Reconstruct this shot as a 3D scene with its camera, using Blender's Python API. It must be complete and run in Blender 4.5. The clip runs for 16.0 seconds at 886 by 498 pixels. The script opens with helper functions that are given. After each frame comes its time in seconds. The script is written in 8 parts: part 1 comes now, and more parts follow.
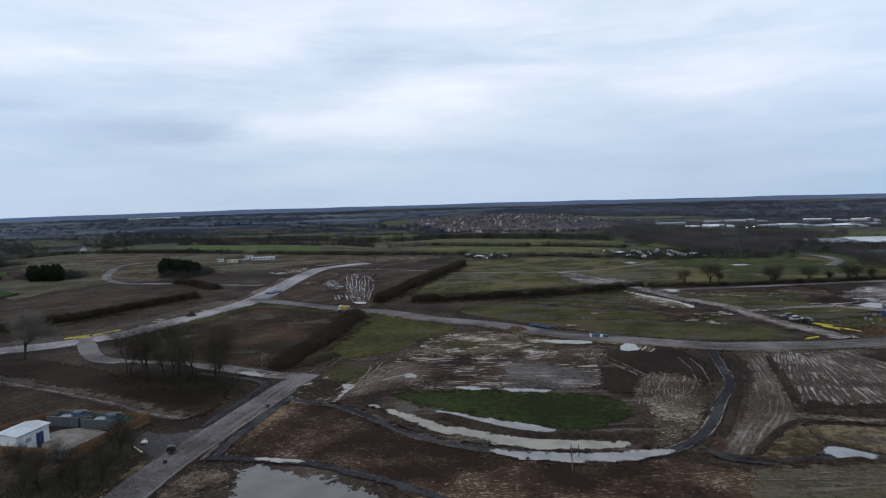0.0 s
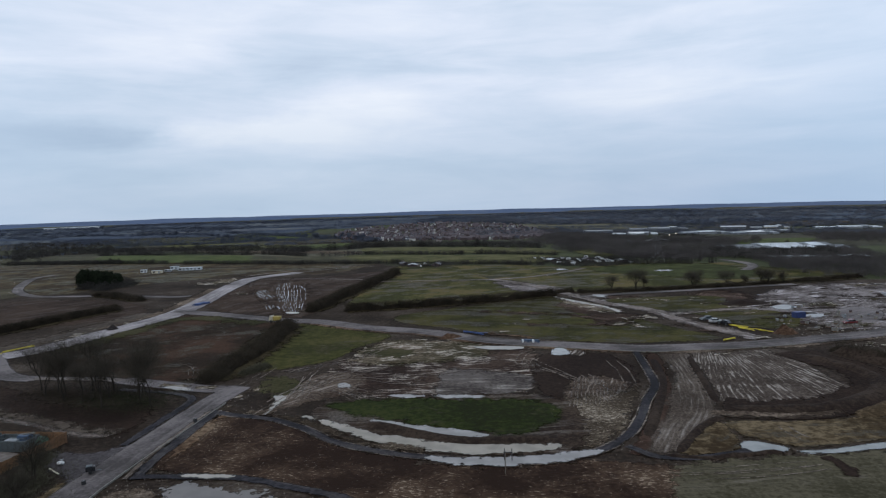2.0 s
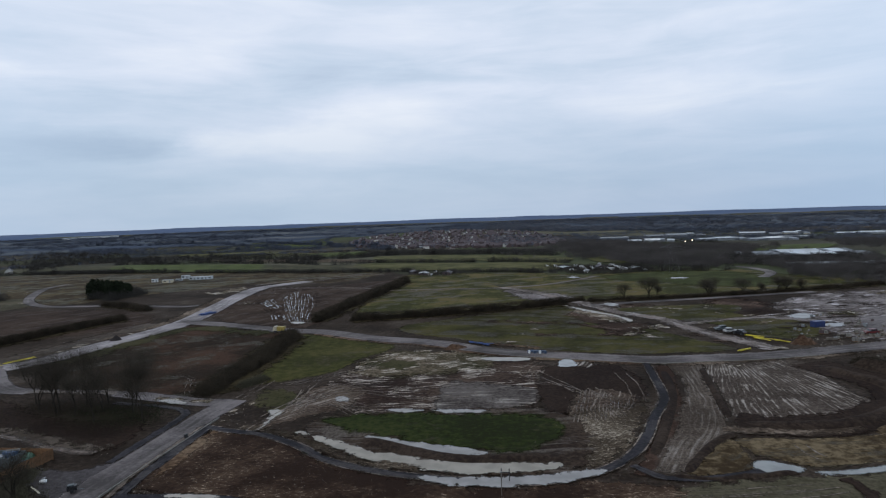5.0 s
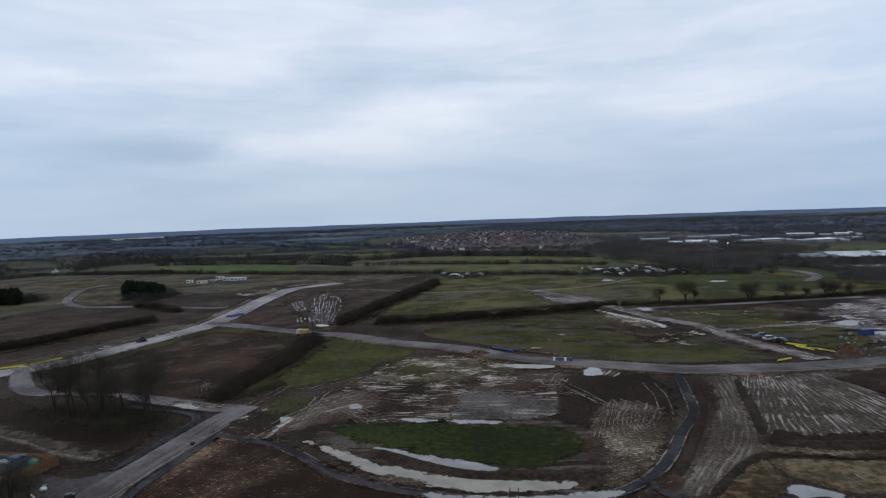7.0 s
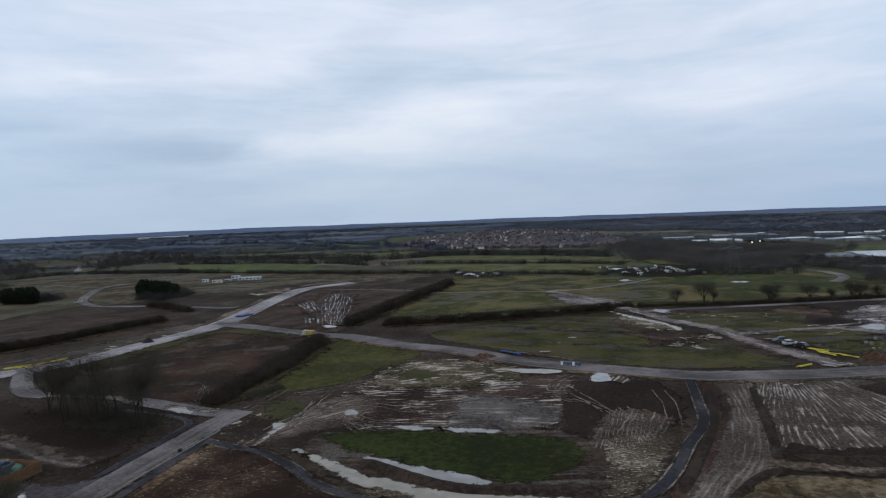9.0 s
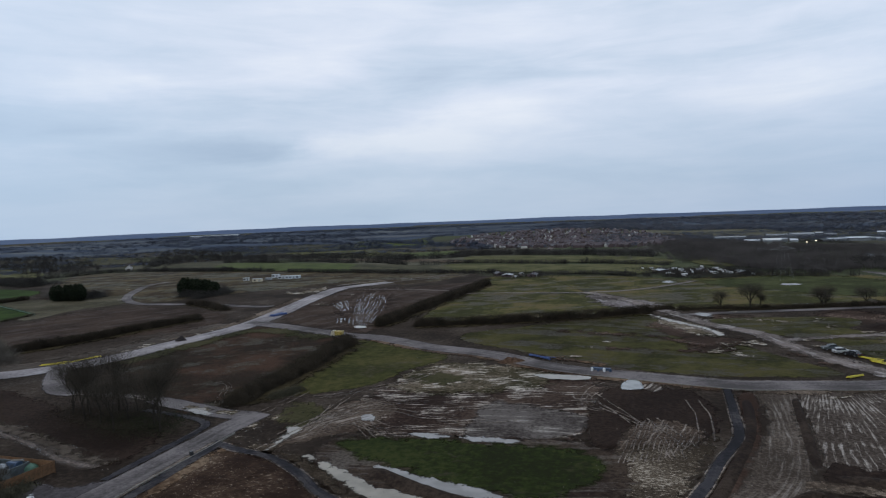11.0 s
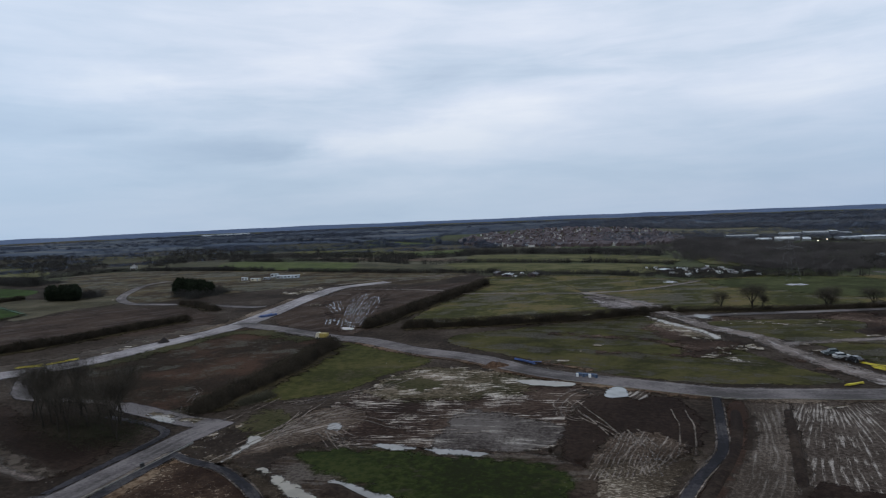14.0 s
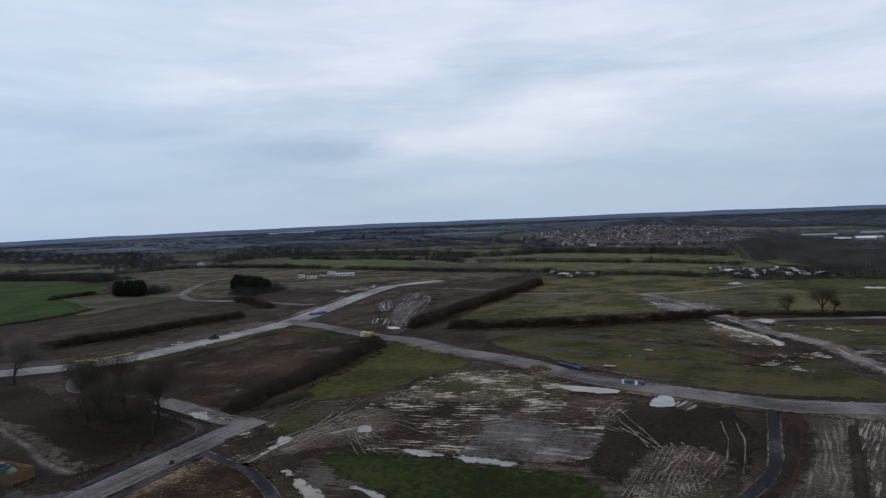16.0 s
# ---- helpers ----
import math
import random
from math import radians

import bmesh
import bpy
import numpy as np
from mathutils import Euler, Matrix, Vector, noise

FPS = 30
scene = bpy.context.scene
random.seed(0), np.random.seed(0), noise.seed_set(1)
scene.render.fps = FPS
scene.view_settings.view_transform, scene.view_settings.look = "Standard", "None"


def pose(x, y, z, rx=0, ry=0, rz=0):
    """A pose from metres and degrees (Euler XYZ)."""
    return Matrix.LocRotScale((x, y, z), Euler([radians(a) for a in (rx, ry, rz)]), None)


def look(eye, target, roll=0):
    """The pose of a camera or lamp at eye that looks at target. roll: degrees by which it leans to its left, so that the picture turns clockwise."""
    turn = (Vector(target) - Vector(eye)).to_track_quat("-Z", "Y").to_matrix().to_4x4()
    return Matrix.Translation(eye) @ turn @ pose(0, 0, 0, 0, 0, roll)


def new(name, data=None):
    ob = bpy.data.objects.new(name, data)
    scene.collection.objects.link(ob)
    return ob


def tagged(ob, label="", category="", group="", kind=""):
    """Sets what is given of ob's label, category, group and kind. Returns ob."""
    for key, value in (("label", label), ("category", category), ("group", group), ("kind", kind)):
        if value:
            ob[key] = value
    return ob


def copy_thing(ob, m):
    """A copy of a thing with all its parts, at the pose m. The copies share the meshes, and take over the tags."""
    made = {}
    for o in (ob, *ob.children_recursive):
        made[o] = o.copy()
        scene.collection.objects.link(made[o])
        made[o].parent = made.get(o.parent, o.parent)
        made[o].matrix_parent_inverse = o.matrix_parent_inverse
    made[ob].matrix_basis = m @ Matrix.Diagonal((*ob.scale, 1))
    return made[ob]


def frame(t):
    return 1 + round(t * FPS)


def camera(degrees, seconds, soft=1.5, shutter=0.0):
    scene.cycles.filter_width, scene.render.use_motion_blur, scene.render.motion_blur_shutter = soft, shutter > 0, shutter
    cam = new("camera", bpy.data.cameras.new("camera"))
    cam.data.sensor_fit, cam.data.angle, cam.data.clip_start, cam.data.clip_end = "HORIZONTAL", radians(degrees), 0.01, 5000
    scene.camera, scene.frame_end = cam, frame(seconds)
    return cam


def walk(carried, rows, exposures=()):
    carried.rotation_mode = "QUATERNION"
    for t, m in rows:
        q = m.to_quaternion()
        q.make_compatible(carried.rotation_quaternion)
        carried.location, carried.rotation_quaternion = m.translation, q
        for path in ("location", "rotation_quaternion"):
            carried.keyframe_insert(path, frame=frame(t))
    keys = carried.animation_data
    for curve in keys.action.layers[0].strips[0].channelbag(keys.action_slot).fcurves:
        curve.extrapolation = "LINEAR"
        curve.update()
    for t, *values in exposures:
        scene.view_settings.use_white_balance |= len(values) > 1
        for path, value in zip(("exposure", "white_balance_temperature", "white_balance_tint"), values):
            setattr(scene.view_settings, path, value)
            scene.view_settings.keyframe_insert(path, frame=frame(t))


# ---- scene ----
cam = camera(68.7, 16.0, soft=1.2)
METRES, EYE, TILT, LEAN, TURN = 46.6, 42.0, 0.0, 0.0, 11.9
ROWS = [
    (0.0, 0.0, 0.0, 0.0, -0.14, -4.7, 1.66),
    (0.5, 0.001, -0.0086, 0.0005, -0.66, -4.44, 1.66),
    (1.0, 0.0027, -0.011, 0.0004, -2.29, -4.22, 1.63),
    (1.5, 0.0024, -0.0105, -0.0003, -4.24, -4.11, 1.62),
    (2.0, 0.0026, -0.0091, -0.0025, -5.98, -4.12, 1.63),
    (2.5, 0.0064, -0.0049, -0.0038, -7.05, -4.08, 1.66),
    (3.0, 0.0128, 0.0035, -0.0048, -6.6, -3.92, 1.7),
    (3.5, 0.0254, 0.0165, -0.0047, -6.49, -3.77, 1.79),
    (4.0, 0.0427, 0.0343, -0.0049, -5.9, -3.61, 1.88),
    (6.5, 0.1746, 0.1667, -0.0055, -2.28, -3.21, 2.11),
    (7.0, 0.2026, 0.1952, -0.0053, -1.13, -3.2, 2.12),
    (7.5, 0.23, 0.2222, -0.0048, -0.1, -3.19, 2.16),
    (8.0, 0.2584, 0.2509, -0.0054, 0.01, -3.21, 2.19),
    (8.5, 0.2855, 0.2784, -0.0056, 0.27, -3.23, 2.2),
    (11.0, 0.4272, 0.4164, -0.0072, 4.95, -3.18, 2.29),
    (11.5, 0.4547, 0.4429, -0.008, 5.95, -3.16, 2.29),
    (12.0, 0.4815, 0.4706, -0.0092, 6.73, -3.15, 2.3),
    (12.5, 0.5093, 0.497, -0.0104, 6.86, -3.18, 2.35),
    (13.0, 0.5363, 0.5248, -0.0112, 5.77, -3.24, 2.38),
    (13.5, 0.5645, 0.5518, -0.0129, 6.45, -3.22, 2.39),
    (14.0, 0.591, 0.5788, -0.0143, 6.03, -3.26, 2.39),
    (14.5, 0.6185, 0.6053, -0.0147, 8.25, -3.2, 2.39),
    (15.0, 0.6451, 0.6329, -0.0163, 10.93, -3.14, 2.4),
    (15.5, 0.6721, 0.6587, -0.0171, 12.36, -3.11, 2.44),
    (16.0, 0.6989, 0.6866, -0.0185, 11.56, -3.18, 2.47),
]
walk(cam, [(t, pose(0, 0, EYE, TILT, LEAN, TURN) @ pose(METRES * x, METRES * y, METRES * z, 90 + pitch, roll, yaw)) for t, x, y, z, yaw, pitch, roll in ROWS], exposures=[(0.0, 0.12), (1.5, 0.05), (3.0, 0.0), (8.0, -0.03), (16.0, -0.06)])


# ---- node helper ----
class Tree:
    """Short hand for building a node tree."""

    def __init__(self, nt):
        self.nt = nt
        nt.nodes.clear()

    def put(self, sock, value):
        if isinstance(value, bpy.types.NodeSocket):
            self.nt.links.new(value, sock)
        elif value is not None:
            sock.default_value = value

    def node(self, kind, ins=(), **props):
        nd = self.nt.nodes.new(kind)
        if "operation" in props:
            nd.operation = props["operation"]
        if "use_clamp" in props:
            nd.use_clamp = props["use_clamp"]
        if "data_type" in props:
            nd.data_type, nd.blend_type = props["data_type"], props["blend_type"]
        if "interpolation_type" in props:
            nd.interpolation_type = props["interpolation_type"]
        if "attribute_name" in props:
            nd.attribute_name = props["attribute_name"]
        if "noise_dimensions" in props:
            nd.noise_dimensions = props["noise_dimensions"]
        for key, value in dict(ins).items():
            self.put(nd.inputs[key], value)
        return nd

    def math(self, op, a, b=None, c=None, clamp=False):
        nd = self.node("ShaderNodeMath", operation=op, use_clamp=clamp)
        for i, v in enumerate((a, b, c)):
            self.put(nd.inputs[i], v)
        return nd.outputs[0]

    def noise(self, vec, scale, detail=4.0, rough=0.55, distort=0.0):
        return self.node("ShaderNodeTexNoise", {"Vector": vec, "Scale": scale, "Detail": detail, "Roughness": rough, "Distortion": distort}).outputs["Fac"]

    def ramp(self, fac, *stops):
        nd = self.node("ShaderNodeValToRGB", {"Fac": fac})
        el = nd.color_ramp.elements
        while len(el) < len(stops):
            el.new(0.5)
        for e, (p, c) in zip(el, stops):
            e.position, e.color = p, ((*c, 1) if len(c) == 3 else c)
        return nd.outputs["Color"]

    def step(self, v, lo, hi, a=0.0, b=1.0):
        nd = self.node("ShaderNodeMapRange", {"Value": v, "From Min": lo, "From Max": hi, "To Min": a, "To Max": b}, interpolation_type="SMOOTHSTEP")
        return nd.outputs["Result"]

    def mix(self, fac, a, b, blend="MIX"):
        nd = self.node("ShaderNodeMix", data_type="RGBA", blend_type=blend)
        self.put(nd.inputs["Factor"], fac)
        for s, v in ((nd.inputs[6], a), (nd.inputs[7], b)):
            self.put(s, (*v, 1) if isinstance(v, tuple) and len(v) == 3 else v)
        return nd.outputs[2]

    def scaled(self, vec, sx, sy, sz, loc=(0, 0, 0), rot=(0, 0, 0)):
        return self.node("ShaderNodeMapping", {"Vector": vec, "Scale": (sx, sy, sz), "Location": loc, "Rotation": rot}).outputs[0]

    def position(self):
        return self.node("ShaderNodeNewGeometry").outputs["Position"]


# ---- world and light ----
world = bpy.data.worlds.new("overcast_sky")
scene.world = world
world.use_nodes = True
w = Tree(world.node_tree)
ray = w.node("ShaderNodeTexCoord").outputs["Generated"]
xyz = w.node("ShaderNodeSeparateXYZ", {0: ray})
east = w.math("MULTIPLY", w.math("ARCTAN2", w.math("MULTIPLY", xyz.outputs[0], -1.0), xyz.outputs[1]), 57.2958)
above = w.math("MULTIPLY", w.math("ARCSINE", xyz.outputs[2]), 57.2958)
dome = w.node("ShaderNodeCombineXYZ", {0: w.math("MULTIPLY", east, 0.1), 1: w.math("MULTIPLY", above, 0.1), 2: 3.7}).outputs[0]
drift = w.noise(w.scaled(dome, 1.6, 4.0, 1.0, (3.1, 0.7, 0.0)), 1.0, 5.0, 0.6)
drift2 = w.noise(w.scaled(dome, 1.5, 3.0, 1.0, (9.4, 5.2, 0.0)), 1.0, 5.0, 0.6)
big = w.noise(w.scaled(dome, 0.34, 1.3, 1.0, (1.3, 0.4, 0.0)), 1.0, 3.0, 0.5, 0.3)
fine = w.noise(w.scaled(dome, 0.75, 4.4, 1.0, (0.2, 4.4, 0.0)), 1.0, 5.0, 0.55, 0.4)
wisp = w.noise(w.scaled(dome, 2.2, 9.0, 1.0, (6.2, 2.4, 0.0)), 1.0, 4.0, 0.55, 0.4)
cover = w.math("ADD", w.math("MULTIPLY_ADD", big, 0.30, 0.203), w.math("MULTIPLY_ADD", fine, 0.30, w.math("MULTIPLY", wisp, 0.06)))
# heavier and thinner places in the cloud layer: bearing, elevation, breadth, depth, brightness
CLOUDS = [(18.8, 6.4, 4.0, 0.8, 0.085), (26.4, 5.8, 2.0, 0.7, 0.075), (12.0, 8.6, 4.5, 1.1, 0.06), (-12.4, 8.8, 4.5, 1.2, 0.05), (44.5, 11.2, 3.2, 1.0, 0.10), (8.0, 7.0, 9.0, 3.0, 0.045),
          (40.5, 6.1, 6.5, 1.2, -0.10), (32.5, 5.7, 3.0, 0.7, -0.08), (18.5, 10.9, 5.0, 1.1, -0.035), (-9.0, 11.8, 8.0, 1.2, -0.04), (9.0, 3.9, 12.0, 0.5, -0.035), (30.0, 3.2, 12.0, 0.4, -0.035), (2.0, 5.4, 5.0, 0.6, -0.025), (52.0, 8.3, 5.0, 1.2, -0.05)]
ea = w.math("ADD", east, w.math("MULTIPLY_ADD", drift, 9.0, -4.5))
ab = w.math("ADD", above, w.math("MULTIPLY_ADD", drift2, 2.6, -1.3))
for bearing, elev, wide, deep, amount in CLOUDS:
    p = w.math("DIVIDE", w.math("SUBTRACT", ea, bearing), wide)
    q = w.math("DIVIDE", w.math("SUBTRACT", ab, elev), deep)
    r2 = w.math("ADD", w.math("MULTIPLY", p, p), w.math("MULTIPLY", q, q))
    cover = w.math("MULTIPLY_ADD", w.math("EXPONENT", w.math("MULTIPLY", r2, -0.5)), 1.25 * amount, cover)
cloud = w.ramp(cover, (0.36, (0.44, 0.54, 0.68)), (0.48, (0.59, 0.69, 0.82)), (0.57, (0.735, 0.80, 0.915)), (0.68, (0.90, 0.93, 0.99)))
rise = w.step(xyz.outputs[2], 0.0, 0.2)
low = w.ramp(w.node("ShaderNodeMapRange", {"Value": east, "From Min": -25.0, "From Max": 50.0}).outputs["Result"], (0.0, (0.225, 0.36, 0.555)), (0.33, (0.38, 0.50, 0.655)), (0.6, (0.42, 0.545, 0.69)), (1.0, (0.33, 0.46, 0.62)))
cloud = w.mix(rise, w.mix(0.35, low, cloud), cloud)
cloud = w.mix(w.step(w.math("ABSOLUTE", w.math("SUBTRACT", east, 11.0)), 18.0, 46.0, 0.0, 0.38), cloud, (0.50, 0.665, 0.86))
cloud = w.mix(w.step(xyz.outputs[2], 0.12, 0.6, 0.0, 0.5), cloud, (0.82, 0.90, 1.0))
sky = w.node("ShaderNodeTexSky")
sky.sky_type, sky.sun_disc, sky.sun_elevation, sky.sun_rotation = "NISHITA", False, radians(38), radians(-120)
cloud = w.mix(1.0, cloud, (0.985, 1.0, 1.03), "MULTIPLY")
glow = w.mix(0.06, cloud, w.mix(1.0, sky.outputs[0], (0.12, 0.12, 0.12), "MULTIPLY"))
back = w.node("ShaderNodeBackground", {"Color": glow, "Strength": 1.0})
w.node("ShaderNodeOutputWorld", {"Surface": back.outputs[0]})

sun = new("sun", bpy.data.lights.new("sun", "SUN"))
sun.data.energy, sun.data.angle, sun.data.color = 0.5, radians(40), (1.0, 0.96, 0.9)
sun.matrix_world = look((-60, -40, 90), (0, 60, 0))


# ---- materials ----
def material(name):
    m = bpy.data.materials.new(name)
    m.use_nodes = True
    return m, Tree(m.node_tree)


def finish(t, colour, rough, bump=None, strength=0.3, dist=0.1, metal=0.0, alpha=None, spec=0.5, normal=None):
    ins = {"Base Color": colour, "Roughness": rough, "Metallic": metal, "Specular IOR Level": spec}
    if bump is not None:
        ins["Normal"] = t.node("ShaderNodeBump", {"Height": bump, "Strength": strength, "Distance": dist}).outputs[0]
    if normal is not None:
        ins["Normal"] = normal
    shader = t.node("ShaderNodeBsdfPrincipled", ins).outputs[0]
    if alpha is not None:
        shader = t.node("ShaderNodeMixShader", {0: alpha, 1: t.node("ShaderNodeBsdfTransparent").outputs[0], 2: shader}).outputs[0]
    t.node("ShaderNodeOutputMaterial", {"Surface": shader})


def paint(name, colour, rough=0.5, vary=0.25, scale=1.5, metal=0.0):
    """Plain painted or moulded surface with dirt and slight change of tone."""
    m, t = material(name)
    p = t.node("ShaderNodeTexCoord").outputs["Object"]
    n = t.math("ADD", t.math("MULTIPLY", t.noise(p, scale, 5), 0.7), t.math("MULTIPLY", t.noise(p, scale * 9, 3), 0.3))
    dirty = tuple(c * (1 - vary) * f for c, f in zip(colour, (0.92, 0.88, 0.82)))
    r = t.node("ShaderNodeObjectInfo").outputs["Random"]
    col = t.mix(1.0, t.mix(t.step(n, 0.35, 0.65), dirty, colour), t.ramp(r, (0, (0.82, 0.82, 0.82)), (1, (1, 1, 1))), "MULTIPLY")
    finish(t, col, t.step(n, 0.3, 0.7, rough + 0.1, rough - 0.08), n, 0.1, 0.02, metal)
    return m


def edge_alpha(t, p, amp, soft, scale=0.3):
    """Ragged border: the distance to the outline, frayed by noise."""
    d = t.node("ShaderNodeAttribute", attribute_name="edge").outputs["Fac"]
    n = t.math("SUBTRACT", t.math("ADD", t.math("MULTIPLY", t.noise(p, scale, 8, 0.72), 0.6), t.math("MULTIPLY", t.noise(p, scale * 0.25, 5, 0.6), 0.4)), 0.5)
    fray = t.math("MINIMUM", t.math("MULTIPLY", n, amp * 9.0), 1.7)
    return t.step(t.math("ADD", d, fray), -soft / 2, soft / 2)


def earth(name, dark, mid, pale, clod=1.1, rough=0.9, amp=3.0, soft=0.8, speck=0.0, speck_col=(0.25, 0.22, 0.19), streak=0.0, streak_col=(0.3, 0.29, 0.28), stretch=(0.03, 0.55), cut=(0.5, 0.6), lines=0.0, pitch=1.2, wobble=14.0, bump=0.5, stain=0.5, wet=0.2, opaque=False, bend=2.2):
    """Soil, turf or gravel: clods, stains, specks of rubble and, along the flow, wet ruts."""
    m, t = material(name)
    dark, mid, pale, speck_col, streak_col = ((r * 1.07, g * 0.975, b * 0.905) for r, g, b in (dark, mid, pale, speck_col, streak_col))
    p = t.position()
    wide = t.noise(p, 0.045, 6, 0.62)
    clods = t.noise(p, clod, 8, 0.72)
    tone = t.math("ADD", t.math("MULTIPLY_ADD", clods, 2.6 * (1 - stain), 0.5 - 1.3 * (1 - stain)), t.math("MULTIPLY_ADD", wide, 2.4 * stain, -1.2 * stain))
    col = t.ramp(tone, (0.36, dark), (0.5, mid), (0.66, pale))
    relief, rgh, gloss = clods, rough, 0.04 + 0.4 * max(0.0, 0.75 - rough)
    if speck:
        s = t.step(t.math("ADD", t.noise(t.scaled(p, 0.7, 1.6, 1), 1.5, 6, 0.75), t.math("MULTIPLY", t.math("SUBTRACT", wide, 0.5), 0.6)), 0.63 - speck, 0.69 - speck)
        col = t.mix(s, col, speck_col)
    if streak:
        f = t.node("ShaderNodeAttribute", attribute_name="flow").outputs["Vector"]
        warp = t.noise(f, 0.05, 4, 0.6)
        f2 = t.node("ShaderNodeVectorMath", {0: t.scaled(f, stretch[0], stretch[1], 1), 1: t.node("ShaderNodeCombineXYZ", {1: t.math("MULTIPLY", warp, bend)}).outputs[0]}, operation="ADD").outputs[0]
        ruts = t.noise(f2, 1.0, 7, 0.7)
        if lines:
            across = t.node("ShaderNodeSeparateXYZ", {0: f}).outputs[1]
            wave = t.math("SINE", t.math("ADD", t.math("MULTIPLY", across, 6.283 / pitch), t.math("MULTIPLY", warp, wobble)))
            ruts = t.math("ADD", ruts, t.math("MULTIPLY", wave, 0.075 * lines))
        patchy = t.math("MULTIPLY", t.math("SUBTRACT", t.noise(p, 0.11, 6, 0.65), 0.5), 0.7)
        rut = t.math("MULTIPLY", t.step(t.math("ADD", ruts, patchy), cut[0], cut[1]), streak)
        grit = t.step(t.noise(p, 1.7, 7, 0.75), 0.36, 0.58, 0.25, 1.0)
        rut = t.math("MULTIPLY", rut, grit)
        col = t.mix(rut, col, streak_col)
        rgh = t.math("SUBTRACT", rough, t.math("MULTIPLY", rut, max(0.0, rough - 0.4)))
        gloss = t.math("ADD", gloss, t.math("MULTIPLY", rut, wet))
        relief = t.math("ADD", t.math("MULTIPLY", clods, 0.6), t.math("MULTIPLY", ruts, -0.8))
    finish(t, col, rgh, relief, bump, 0.25, alpha=None if opaque else edge_alpha(t, p, amp, soft), spec=gloss)
    return m


DARK_SOIL = earth("dark_topsoil", (0.012, 0.008, 0.0065), (0.018, 0.0125, 0.010), (0.028, 0.020, 0.016), amp=1.2)
RUBBLE = earth("stony_brown_soil", (0.0180, 0.0110, 0.0082), (0.0360, 0.0236, 0.0166), (0.0670, 0.0470, 0.0330), clod=1.1, stain=0.75, speck=0.05, speck_col=(0.23, 0.195, 0.155), amp=1.5)
ROUGH = earth("dead_bracken_field", (0.018, 0.013, 0.009), (0.029, 0.0187, 0.013), (0.050, 0.030, 0.021), clod=0.9, amp=2.0, bump=0.8, stain=0.7, streak=0.8, streak_col=(0.026, 0.025, 0.012), stretch=(0.04, 0.09), cut=(0.50, 0.60), wet=0.0)
SCRUBLAND = earth("rough_brown_grassland", (0.026, 0.019, 0.013), (0.044, 0.035, 0.021), (0.080, 0.066, 0.038), clod=0.25, amp=4.0, stain=0.6, streak=0.85, streak_col=(0.034, 0.036, 0.017), stretch=(0.012, 0.07), cut=(0.49, 0.58), wet=0.0)
WEDGE_TURF = earth("smooth_green_olive_turf", (0.026, 0.029, 0.010), (0.039, 0.044, 0.014), (0.060, 0.056, 0.022), clod=0.4, stain=0.5, amp=1.2, rough=0.95, bump=0.3, streak=0.6, streak_col=(0.046, 0.034, 0.018), stretch=(0.03, 0.06), cut=(0.55, 0.66), wet=0.0)
PLOUGH = earth("ploughed_field", (0.020, 0.014, 0.011), (0.033, 0.023, 0.018), (0.050, 0.037, 0.029), streak=0.5, streak_col=(0.055, 0.042, 0.032), stretch=(0.02, 0.35), wet=0.0)
TURF = earth("olive_winter_turf", (0.022, 0.023, 0.009), (0.041, 0.043, 0.015), (0.060, 0.056, 0.023), clod=0.6, stain=0.7, amp=0.9, rough=0.95, streak=0.9, streak_col=(0.020, 0.0145, 0.009), stretch=(0.004, 0.17), cut=(0.49, 0.57), bump=0.4, wet=0.0)
MEADOW = earth("green_rough_meadow", (0.028, 0.032, 0.012), (0.050, 0.054, 0.019), (0.100, 0.086, 0.040), clod=0.6, stain=0.6, amp=0.9, rough=0.95, streak=0.9, streak_col=(0.030, 0.022, 0.011), stretch=(0.018, 0.10), cut=(0.51, 0.59), bump=0.4, wet=0.0)
LUSH = earth("bright_green_crop", (0.018, 0.033, 0.009), (0.024, 0.046, 0.011), (0.032, 0.056, 0.015), clod=0.3, stain=0.6, amp=0.3, rough=0.95, bump=0.2)
BASIN_GREEN = earth("short_dark_grass", (0.0123, 0.0158, 0.0062), (0.0167, 0.0255, 0.0070), (0.0299, 0.0378, 0.0123), clod=0.7, stain=0.45, amp=1.5, soft=2.2, rough=0.95, streak=0.6, streak_col=(0.030, 0.025, 0.012), stretch=(0.03, 0.12), cut=(0.56, 0.66), wet=0.0)
BED = earth("basin_silt", (0.016, 0.011, 0.009), (0.026, 0.019, 0.015), (0.050, 0.039, 0.030), streak=0.6, streak_col=(0.085, 0.073, 0.06), amp=1.6)
STREAKS = earth("rutted_wet_clay", (0.016, 0.010, 0.008), (0.031, 0.021, 0.017), (0.066, 0.050, 0.040), streak=1.0, streak_col=(0.36, 0.335, 0.30), amp=3.0, soft=1.6, stretch=(0.13, 1.25), cut=(0.55, 0.64), lines=0.22, pitch=1.3, bend=6.0)
STREAKS_FINE = earth("clay_with_track_marks", (0.028, 0.020, 0.015), (0.054, 0.042, 0.033), (0.11, 0.09, 0.074), clod=1.4, stain=0.4, streak=1.0, streak_col=(0.25, 0.225, 0.20), amp=1.0, soft=1.2, stretch=(0.08, 1.2), cut=(0.54, 0.70), lines=0.8, pitch=1.1)
